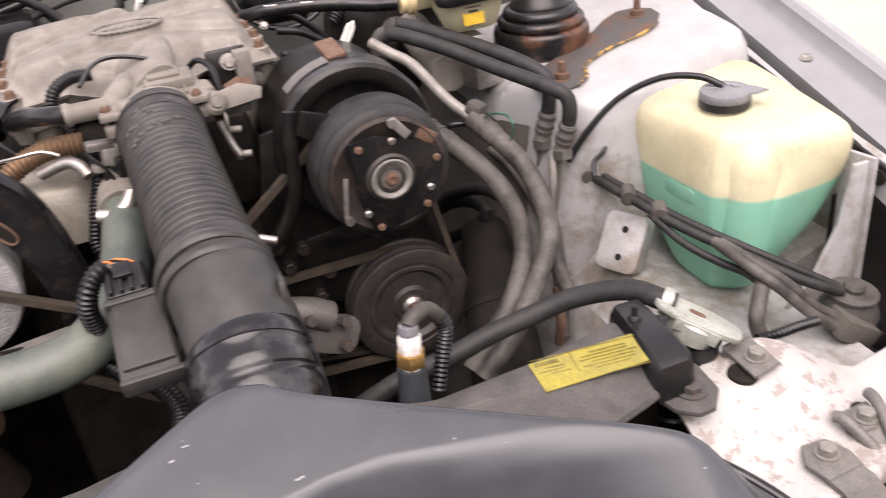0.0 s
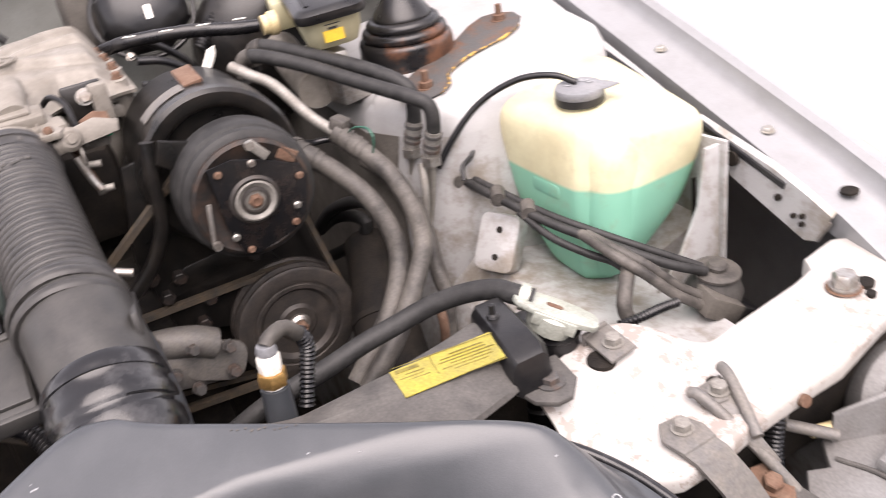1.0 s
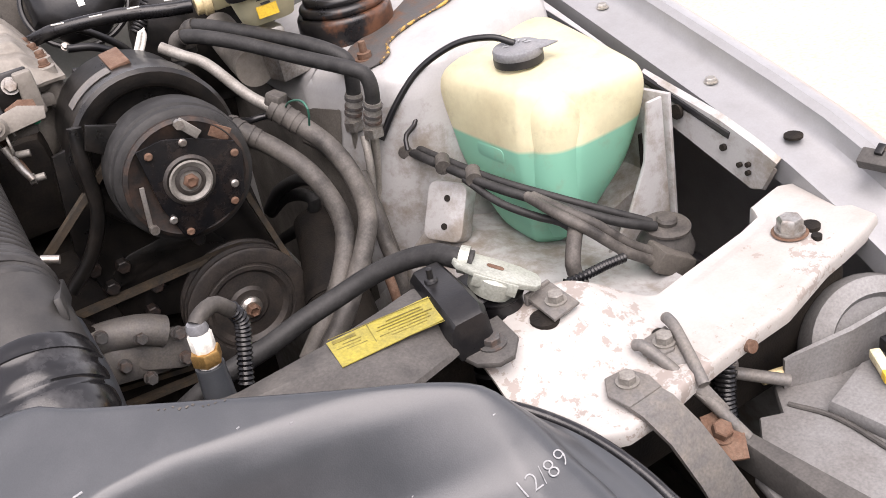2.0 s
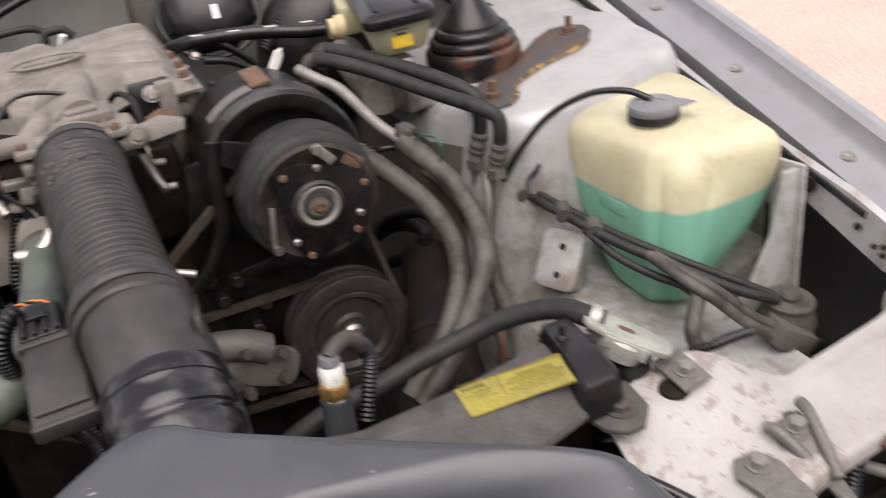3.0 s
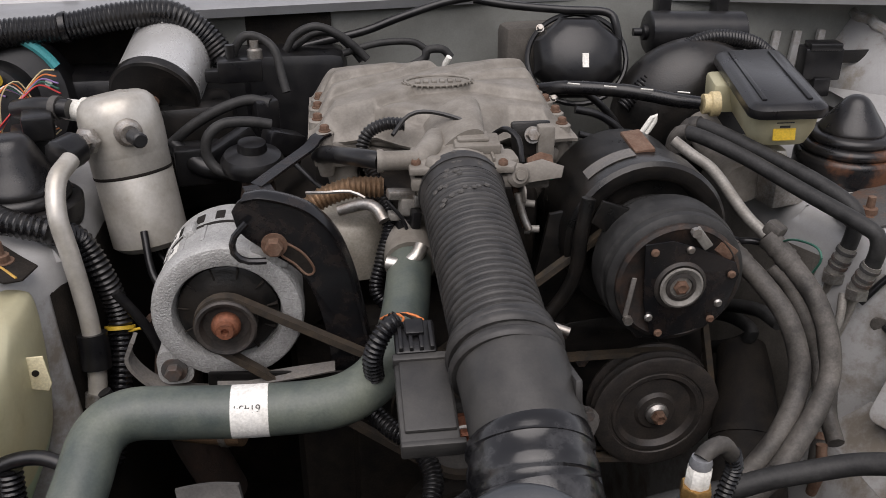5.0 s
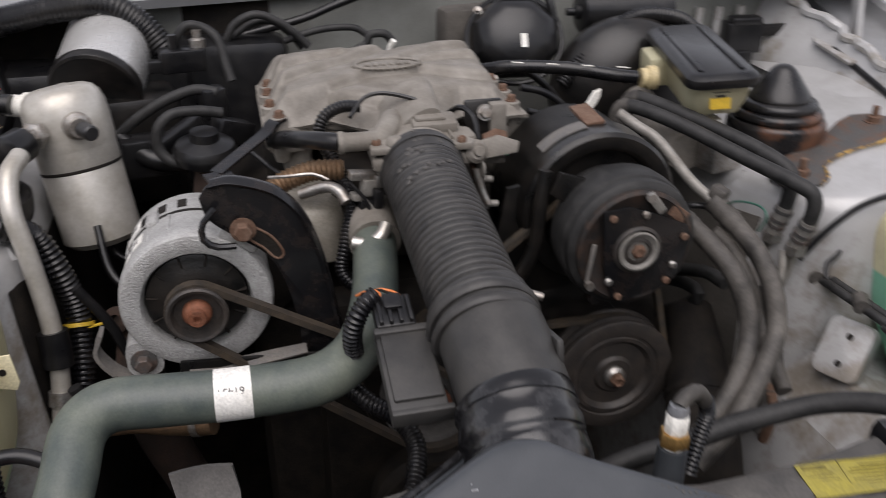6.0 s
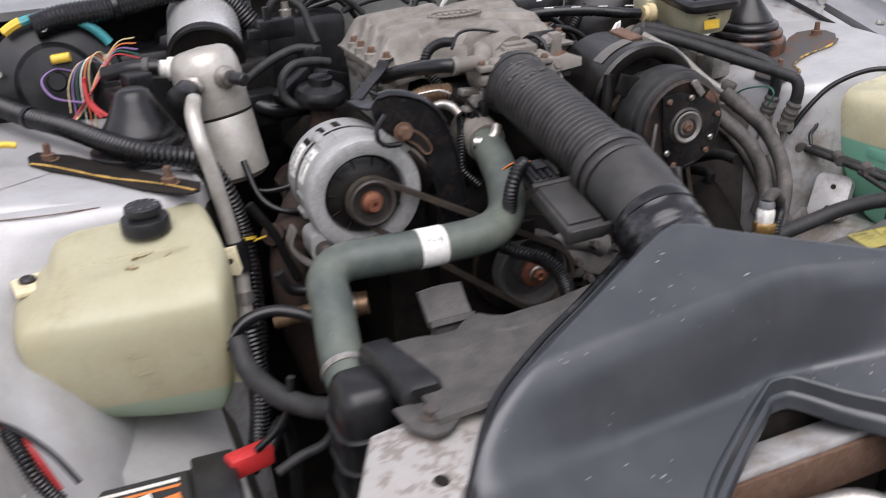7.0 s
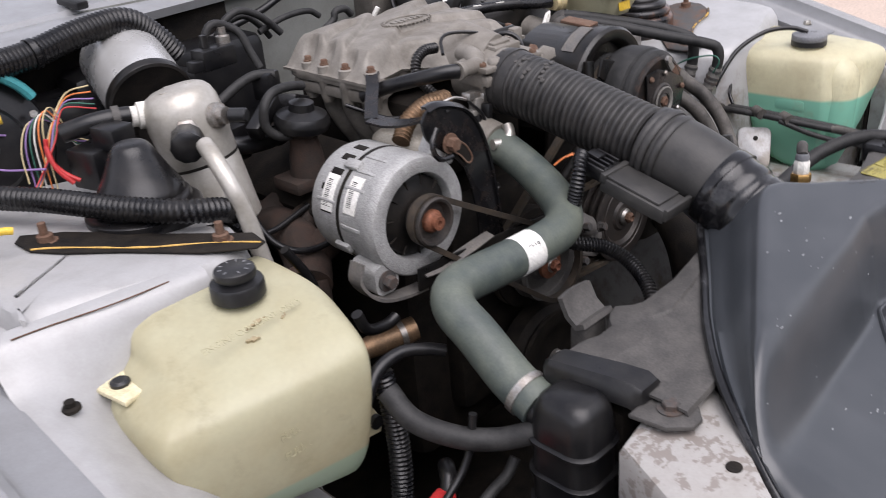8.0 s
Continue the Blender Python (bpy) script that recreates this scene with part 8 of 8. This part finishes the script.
rh = bpy.data.objects["radiator_hose"]
part("worm_screw", join(box((-0.352, 0.308, 0.853), (0.012, 0.014, 0.010), 0.002, (20, 0, 15)), lathe([(0.005, 0), (0.005, 0.006), (0, 0.007)], (-0.354, 0.301, 0.851), (-0.3, -1, -0.2), 6)), "steel", rh, "worm screw of the hose clamp")
n = Vector((0.0, -0.80, 0.60))
c = Vector((-0.194, 0.466, 0.9315))
lettering("label_number", "61454", 0.0095, Matrix.Translation(c + Vector((0.004, 0, 0)) + n * 0.0246) @ Matrix((Vector((-1, 0, 0)), n.cross(Vector((-1, 0, 0))), n)).transposed().to_4x4(), "cover", rh)
part("label_mark", box(c + Vector((0.0, -0.0238, -0.004)), (0.010, 0.0008, 0.006), 0), "purple", rh, "blue ink smudge")
ct = bpy.data.objects["coolant_tank"]
lettering("embossed_text", "ENGINE COOLANT ONLY", 0.010, pose(-0.51, 0.522, 0.9705, 26, 0, 3), "coolant", ct)
lettering("embossed_text", "FULL HOT", 0.011, pose(-0.515, 0.4605, 0.885, 86, 0, 2), "coolant", ct)
lettering("embossed_text", "FULL COLD", 0.011, pose(-0.51, 0.4615, 0.862, 86, 0, 2), "coolant", ct)


def on_duct(x, y):
    """The pose that lies on the duct's top over (x, y), with its x axis across the car."""
    d = 0.006
    n = Vector((duct_height(x - d, y) - duct_height(x + d, y), duct_height(x, y - d) - duct_height(x, y + d), 2 * d)).normalized()
    ex = (Vector((1, 0, 0)) - n * n.x).normalized()
    return Matrix.Translation(Vector((x, y, duct_height(x, y))) + n * 0.0009) @ Matrix((ex, n.cross(ex), n)).transposed().to_4x4()


for x, y, text, size, turn in ((0.304, 0.070, "12/8", 0.020, 4), (0.328, 0.074, "9", 0.019, 8), (0.280, 0.070, "o", 0.011, 0)):
    lettering("chalk_mark", text, size, on_duct(x, y) @ pose(0, 0, 0, 0, 0, turn), "chalk", duct)

# assumed box, added in black to darken the left rear of the bay
hb = thing("heater_box", (-0.42, 1.1, 0.7), "black plastic heater box added to darken the firewall side", "heater box")
part("case", box((-0.45, 1.105, 0.84), (0.46, 0.10, 0.48), 0.02), "plastic", hb)
part("upper_case", box((-0.24, 1.12, 0.90), (0.32, 0.08, 0.40), 0.02), "plastic", hb)

# ---- hoses, looms and wires ----
hose("wiring_loom", [(-0.025, 0.752, 1.096), (-0.046, 0.752, 1.097), (-0.066, 0.748, 1.088), (-0.073, 0.740, 1.068), (-0.060, 0.722, 1.042), (-0.048, 0.685, 1.012), (-0.060, 0.655, 0.978), (-0.067, 0.64, 0.947), (-0.047, 0.63, 0.923)], 0.0078, "loom", "shiny black corrugated wiring loom beside the throttle body", "loom", (0.0042, 0.0014), None, 12)
hose("wiring_loom", [(-0.571, 1.04, 1.138), (-0.528, 1.045, 1.147), (-0.456, 1.05, 1.151), (-0.383, 1.055, 1.163), (-0.317, 1.06, 1.164), (-0.276, 1.065, 1.135), (-0.249, 1.06, 1.1)], 0.019, "loom", "thick black corrugated wiring loom under the cowl", "loom", (0.006, 0.002), [(0.35, 0.0205, 0.012, 'loom', 'tape_band')], 18)
hose("wiring_loom", [(0.306, 0.99, 1.031), (0.35, 1.0, 1.076), (0.384, 1.01, 1.1), (0.436, 1.02, 1.118), (0.501, 1.03, 1.108), (0.546, 1.04, 1.08)], 0.0115, "loom", "black corrugated loom over the brake booster", "loom", (0.005, 0.0016), None, 14)
hose("vacuum_hose", [(-0.166, 1.08, 1.104), (-0.151, 1.08, 1.126), (-0.122, 1.08, 1.137), (-0.091, 1.08, 1.125), (-0.068, 1.08, 1.106), (-0.051, 1.08, 1.088)], 0.0058, "rubber", "black vacuum hose behind the intake plenum", "hose", None, None, 12)
hose("vacuum_hose", [(-0.157, 1.1, 1.103), (-0.127, 1.1, 1.121), (-0.099, 1.1, 1.122), (-0.074, 1.1, 1.101), (-0.059, 1.1, 1.081)], 0.005, "rubber", "black vacuum hose behind the intake plenum", "hose", None, None, 12)
hose("vacuum_hose", [(-0.085, 1.09, 1.095), (-0.035, 1.09, 1.108), (0.014, 1.09, 1.109), (0.037, 1.09, 1.096)], 0.005, "rubber", "thin black hose along the firewall", "hose", None, None, 12)
hose("vacuum_hose", [(-0.007, 1.04, 1.079), (0.027, 1.04, 1.096), (0.032, 1.04, 1.108), (0.053, 1.04, 1.109), (0.065, 1.04, 1.097)], 0.006, "rubber", "short black hose elbow behind the plenum", "hose", None, None, 12)
hose("hood_cable", [(-0.184, 1.13, 1.089), (-0.117, 1.13, 1.103), (-0.05, 1.13, 1.118), (0.001, 1.13, 1.136), (0.068, 1.13, 1.156), (0.135, 1.13, 1.167)], 0.006, "plastic", "black release cable along the firewall", "cable", None, None, 12)
hose("hood_cable", [(0.106, 1.1, 1.165), (0.162, 1.09, 1.157), (0.235, 1.08, 1.151), (0.295, 1.07, 1.148), (0.308, 1.06, 1.132), (0.31, 1.05, 1.097), (0.286, 1.03, 1.062), (0.237, 1.0, 1.057)], 0.006, "plastic", "black rubber line curling down beside the wiper motor", "cable", None, None, 12)
hose("vacuum_hose", [(-0.235, 1.01, 1.107), (-0.228, 1.01, 1.127), (-0.214, 1.01, 1.142), (-0.192, 1.01, 1.137), (-0.176, 1.0, 1.123), (-0.17, 0.99, 1.096), (-0.164, 0.98, 1.072)], 0.006, "rubber", "grey-black vacuum hose arching from a solenoid", "hose", None, None, 12)
hose("vacuum_hose", [(-0.179, 0.86, 1.067), (-0.205, 0.855, 1.073), (-0.235, 0.85, 1.073), (-0.254, 0.845, 1.059), (-0.257, 0.845, 1.034), (-0.243, 0.84, 1.017), (-0.219, 0.835, 1.015), (-0.202, 0.83, 1.03), (-0.198, 0.83, 1.05)], 0.0065, "rubber", "black vacuum hose looping to the round valve", "hose", None, None, 12)
hose("vacuum_hose", [(-0.321, 0.93, 1.017), (-0.285, 0.93, 1.046), (-0.247, 0.93, 1.067), (-0.21, 0.93, 1.078), (-0.182, 0.92, 1.075)], 0.007, "rubber", "thick black hose behind the accumulator", "hose", None, None, 12)
hose("vacuum_hose", [(-0.155, 0.8, 1.042), (-0.139, 0.78, 1.032), (-0.12, 0.76, 1.021), (-0.101, 0.75, 1.017)], 0.003, "plastic", "thin black tube over the valve cover", "hose", None, None, 12)
hose("engine_cable", [(0.2, 0.86, 1.071), (0.23, 0.86, 1.063), (0.258, 0.86, 1.044), (0.275, 0.86, 1.023)], 0.005, "plastic", "black cable close behind the compressor", "cable", None, None, 12)
hose("engine_cable", [(0.21, 0.93, 1.084), (0.242, 0.93, 1.064), (0.272, 0.93, 1.035), (0.286, 0.93, 1.01)], 0.005, "plastic", "black cable below the booster hose", "cable", None, None, 12)
hose("engine_cable", [(0.19, 0.8, 1.059), (0.211, 0.8, 1.052), (0.23, 0.8, 1.039)], 0.004, "plastic", "thin black cable beside the plenum", "cable", None, None, 12)
hose("dipstick", [(0.259, 0.8, 1.045), (0.27, 0.8, 1.061), (0.281, 0.8, 1.078), (0.284, 0.8, 1.075), (0.277, 0.8, 1.061), (0.266, 0.8, 1.047)], 0.0032, "white", "pale looped dipstick handle", "dipstick", None, None, 12)
hose("egr_tube", [(-0.150, 0.700, 1.008), (-0.128, 0.709, 1.025), (-0.105, 0.711, 1.035), (-0.082, 0.711, 1.040), (-0.052, 0.708, 1.039)], 0.0125, "copper", "bronzed flexible metal exhaust tube", "tube", (0.0055, 0.002), None, 18)
hose("coolant_pipe", [(-0.102, 0.7, 1.018), (-0.074, 0.69, 1.028), (-0.061, 0.68, 1.025), (-0.055, 0.67, 1.016)], 0.0065, "steel", "bare steel coolant pipe", "pipe", None, None, 12)
hose("coolant_elbow", [(-0.056, 0.625, 0.989), (-0.04, 0.62, 0.988), (-0.027, 0.62, 0.995), (-0.019, 0.63, 1.003)], 0.0075, "alu", "bright metal coolant elbow with sleeve", "pipe", None, None, 12)
hose("accelerator_rod", [(0.087, 0.66, 1.045), (0.093, 0.655, 1.021), (0.099, 0.65, 1.006)], 0.004, "steel", "bare steel throttle linkage rod", "rod", None, None, 12)
hose("sensor_loom", [(-0.055, 0.48, 1.005), (-0.065, 0.475, 1.001), (-0.074, 0.47, 0.99), (-0.079, 0.47, 0.973), (-0.078, 0.475, 0.951)], 0.0095, "loom", "black corrugated loom from the airflow sensor plug", "loom", (0.0042, 0.0014), None, 14)
hose("lower_loom", [(-0.088, 0.510, 0.897), (-0.066, 0.479, 0.890), (-0.042, 0.458, 0.882), (-0.030, 0.432, 0.868), (-0.038, 0.400, 0.853), (-0.052, 0.378, 0.835), (-0.070, 0.365, 0.80)], 0.0098, "loom", "black corrugated loom arching below the airflow meter", "loom", (0.0042, 0.0014), None, 14)
hose("wiring_loom", [(-0.681, 1.067, 1.045), (-0.648, 0.994, 1.045), (-0.598, 0.904, 1.04), (-0.554, 0.843, 1.035), (-0.508, 0.767, 1.028), (-0.461, 0.717, 1.02), (-0.414, 0.713, 1.005), (-0.392, 0.738, 0.982), (-0.374, 0.735, 0.942), (-0.362, 0.732, 0.885), (-0.363, 0.7, 0.82), (-0.376, 0.65, 0.74)], 0.0145, "loom", "thick corrugated wiring loom over the strut tower", "loom", (0.0062, 0.002), [(0.24, 0.0158, 0.014, 'loom', 'tape_band')], 18)
hose("battery_cable", [(-0.691, 0.48, 0.9), (-0.679, 0.435, 0.89), (-0.668, 0.408, 0.88), (-0.653, 0.396, 0.87), (-0.639, 0.37, 0.86), (-0.623, 0.353, 0.82)], 0.0034, "red", "red battery cable on the apron", "cable", None, None, 12)
hose("battery_cable", [(-0.695, 0.416, 0.89), (-0.667, 0.397, 0.885), (-0.645, 0.376, 0.88), (-0.62, 0.348, 0.865), (-0.602, 0.328, 0.84)], 0.003, "plastic", "thin black cable on the apron", "cable", None, None, 12)
hose("battery_cable", [(-0.696, 0.4, 0.885), (-0.687, 0.387, 0.885), (-0.672, 0.386, 0.885), (-0.663, 0.387, 0.885)], 0.003, "orange", "orange wire on the apron", "cable", None, None, 12)
hose("wiring_loom", [(-0.657, 0.39, 0.875), (-0.647, 0.364, 0.86), (-0.639, 0.352, 0.84), (-0.625, 0.349, 0.81)], 0.008, "loom", "black corrugated loom on the apron", "loom", (0.0042, 0.0014), None, 14)
hose("heater_hose", [(-0.44, 0.46, 0.867), (-0.413, 0.47, 0.887), (-0.38, 0.47, 0.893), (-0.351, 0.46, 0.887), (-0.335, 0.45, 0.881)], 0.007, "plastic", "black rubber hose curving beneath the radiator hose", "hose", None, None, 12)
hose("bypass_hose", [(-0.345, 0.672, 0.765, 0.011), (-0.31, 0.660, 0.774, 0.0125), (-0.275, 0.646, 0.780, 0.0155), (-0.240, 0.634, 0.784, 0.0170), (-0.222, 0.628, 0.786, 0.0165)], 0.014, "copper", "tan rubber hose end held by a worm clamp", "hose", None, [(0.86, 0.0185, 0.012, "steel", "worm_clamp")], 18)
wc = thing("exhaust_manifold", (-0.28, 0.78, 0.80), "rust-brown exhaust manifold in the dark beside the engine", "manifold")
part("log", tube([(-0.30, 0.74, 0.845), (-0.27, 0.78, 0.862), (-0.245, 0.85, 0.87), (-0.235, 0.95, 0.86)], 0.032, 18), "manifold", wc)
part("outlet", tube([(-0.295, 0.745, 0.85), (-0.305, 0.73, 0.80), (-0.30, 0.73, 0.72), (-0.27, 0.75, 0.60)], 0.028, 16), "manifold", wc)
for y in (0.77, 0.84, 0.91):
    part("port", tube([(-0.265, y, 0.865), (-0.225, y, 0.885), (-0.19, y, 0.895)], 0.022, 14), "manifold", wc)
part("lug", lathe([(0.016, 0), (0.016, 0.010), (0.007, 0.012), (0.006, 0.004), (0, 0.004)], (-0.318, 0.735, 0.868), (-0.4, -0.8, 0.4), 16), "manifold", wc)
hose("spark_wire", [(-0.335, 0.80, 0.96), (-0.325, 0.77, 0.915), (-0.30, 0.75, 0.895), (-0.26, 0.745, 0.89), (-0.21, 0.75, 0.90)], 0.0045, "plastic", "black ignition wire over the manifold", "wire", None, None, 10)
hose("spark_wire", [(-0.34, 0.86, 0.955), (-0.325, 0.83, 0.91), (-0.29, 0.82, 0.90), (-0.22, 0.83, 0.91)], 0.0045, "plastic", "black ignition wire over the manifold", "wire", None, None, 10)
hose("valve_cover_tube", [(-0.155, 0.93, 1.0, 0.012), (-0.21, 0.90, 0.995, 0.013), (-0.27, 0.90, 1.0, 0.013), (-0.31, 0.93, 1.02, 0.012)], 0.013, "plastic", "black cylindrical breather tube across the engine", "tube", None, [(0.3, 0.0155, 0.02, "plastic", "collar")], 16)
hose("chassis_hose", [(-0.426, 0.44, 0.885), (-0.423, 0.41, 0.862), (-0.403, 0.37, 0.849), (-0.377, 0.34, 0.845), (-0.354, 0.31, 0.855)], 0.0118, "rubber", "dusty black overflow hose to the radiator neck", "hose", None, None, 12)
hose("chassis_loom", [(-0.407, 0.47, 0.882), (-0.407, 0.46, 0.844), (-0.412, 0.45, 0.791), (-0.423, 0.44, 0.746), (-0.441, 0.42, 0.726)], 0.0125, "loom", "corrugated loom running down the apron edge", "loom", (0.005, 0.0016), None, 14)
hose("body_wire", [(-0.435, 0.36, 0.796), (-0.409, 0.36, 0.816), (-0.395, 0.36, 0.84), (-0.389, 0.36, 0.873)], 0.004, "plastic", "black wire strand low in the bay", "wire", None, None, 12)
hose("body_wire", [(-0.419, 0.34, 0.776), (-0.393, 0.34, 0.788), (-0.368, 0.34, 0.794), (-0.354, 0.34, 0.808)], 0.006, "rubber", "black low hose behind the radiator", "wire", None, None, 12)
hose("body_wire", [(-0.347, 0.58, 0.884), (-0.334, 0.58, 0.857), (-0.305, 0.58, 0.85), (-0.289, 0.58, 0.854)], 0.007, "plastic", "black cable looped below the alternator", "wire", None, None, 12)
hose("body_wire", [(-0.352, 0.7, 0.933), (-0.325, 0.7, 0.886), (-0.313, 0.7, 0.85), (-0.3, 0.7, 0.812)], 0.006, "plastic", "black cable hanging behind the alternator", "wire", None, None, 12)
hose("steering_hose", [(0.36, 0.803, 0.79), (0.37, 0.748, 0.838), (0.38, 0.663, 0.88), (0.39, 0.624, 0.882)], 0.0085, "rubber", "black steering hose loop beside the apron", "hose", None, None, 12)
hose("steering_hose", [(0.37, 0.842, 0.717), (0.38, 0.766, 0.763), (0.385, 0.702, 0.809), (0.39, 0.68, 0.837), (0.385, 0.716, 0.836), (0.375, 0.767, 0.815), (0.37, 0.835, 0.769)], 0.0085, "rubber", "black steering hose coil beside the apron", "hose", None, None, 12)
hose("lower_hose", [(0.43, 0.599, 0.888), (0.425, 0.565, 0.849), (0.42, 0.544, 0.813), (0.415, 0.513, 0.797)], 0.0095, "greyhose", "grey hose running down the apron", "hose", None, None, 12)
hose("pump_line", [(0.452, 0.612, 0.925), (0.446, 0.600, 0.895), (0.44, 0.603, 0.851)], 0.005, "pipe", "bare metal line down the apron", "pipe", None, None, 12)
hose("pump_line", [(0.4, 0.514, 0.796), (0.4, 0.507, 0.767), (0.4, 0.514, 0.73)], 0.006, "rust", "rusty metal line low on the apron", "pipe", None, None, 12)
hose("loom_clip_wire", [(0.3, 0.624, 1.003), (0.33, 0.639, 0.985), (0.35, 0.638, 0.983), (0.38, 0.626, 0.98)], 0.004, "plastic", "thin black clutch wire", "wire", None, None, 12)
hose("clutch_wire", [(0.37, 0.624, 0.986), (0.37, 0.593, 1.005), (0.37, 0.551, 1.017), (0.37, 0.537, 1.01), (0.37, 0.547, 0.99)], 0.0012, "wiregreen", "dull green wire loop beside the compressor hoses", "wire", None, None, 12)
hose("ground_wire", [(0.524, 0.6, 0.947), (0.511, 0.59, 0.925), (0.491, 0.58, 0.918), (0.485, 0.57, 0.905)], 0.003, "plastic", "thin black wire hanging on the apron", "wire", None, None, 12)
hose("radiator_loom", [(0.481, 0.271, 0.86), (0.503, 0.268, 0.86), (0.531, 0.273, 0.855), (0.557, 0.276, 0.85)], 0.0052, "loom", "corrugated loom behind the radiator support", "loom", (0.0042, 0.0014), None, 12)
hose("headlight_loom", [(0.540, 0.128, 0.735), (0.545, 0.136, 0.765), (0.552, 0.142, 0.79), (0.562, 0.150, 0.812), (0.575, 0.165, 0.825)], 0.0105, "loom", "corrugated black headlight wiring loom", "loom", (0.0042, 0.0014), None, 12)
hose("orange_wire", [(-0.547, 0.9, 1.022), (-0.518, 0.92, 1.049), (-0.495, 0.94, 1.082), (-0.465, 0.95, 1.112), (-0.44, 0.93, 1.117)], 0.0011, "orange", "orange wire in a loose bundle", "wire", None, None, 12)
hose("purple_wire", [(-0.553, 0.9, 1.017), (-0.512, 0.92, 1.058), (-0.49, 0.94, 1.086), (-0.466, 0.95, 1.108), (-0.439, 0.93, 1.108)], 0.0011, "purple", "purple wire in a loose bundle", "wire", None, None, 12)
hose("tan_wire", [(-0.543, 0.9, 1.025), (-0.523, 0.92, 1.041), (-0.499, 0.94, 1.078), (-0.465, 0.95, 1.116), (-0.441, 0.93, 1.125)], 0.0011, "tan", "tan wire in a loose bundle", "wire", None, None, 12)
hose("green_wire", [(-0.556, 0.9, 1.015), (-0.508, 0.92, 1.064), (-0.486, 0.94, 1.089), (-0.467, 0.95, 1.105), (-0.439, 0.93, 1.101)], 0.0011, "wiregreen", "green wire in a loose bundle", "wire", None, None, 12)
hose("red_wire", [(-0.56, 0.9, 1.012), (-0.504, 0.92, 1.069), (-0.483, 0.94, 1.092), (-0.467, 0.95, 1.101), (-0.438, 0.93, 1.095)], 0.0011, "red", "red wire in a loose bundle", "wire", None, None, 12)
hose("red_wire", [(-0.518, 0.9, 1.085), (-0.52, 0.9, 1.062), (-0.511, 0.89, 1.043), (-0.499, 0.88, 1.032)], 0.0028, "red", "thick red wire beside the strut boot", "wire", None, None, 12)
hose("red_wire", [(-0.52, 0.9, 1.077), (-0.519, 0.89, 1.052), (-0.507, 0.88, 1.031)], 0.0028, "red", "thick red wire beside the strut boot", "wire", None, None, 12)
hose("purple_wire", [(-0.527, 0.9, 1.051), (-0.564, 0.95, 1.052), (-0.575, 0.98, 1.071), (-0.554, 1.0, 1.081), (-0.529, 1.0, 1.074)], 0.0014, "purple", "purple wire looping to the blower motor", "wire", None, None, 12)
for k, (name, c) in enumerate((("tan_wire", "tan"), ("purple_wire", "purple"), ("green_wire", "wiregreen"), ("white_wire", "white"), ("orange_wire", "orange"), ("tan_wire", "tan"))):
    d = 0.006 * k
    hose(name, [(-0.545 + d, 0.915, 1.035 - d), (-0.540 + d, 0.925, 1.072 + 0.5 * d), (-0.520 + d, 0.938, 1.098 + 0.4 * d), (-0.492 + 0.6 * d, 0.945, 1.092 - 0.6 * d), (-0.476 + 0.5 * d, 0.940, 1.070 - d), (-0.458 + 0.4 * d, 0.930, 1.060 - 0.4 * d)], 0.0009, c, name.replace("_", " ") + " drooping in a loose bundle", "wire", None, None, 8)
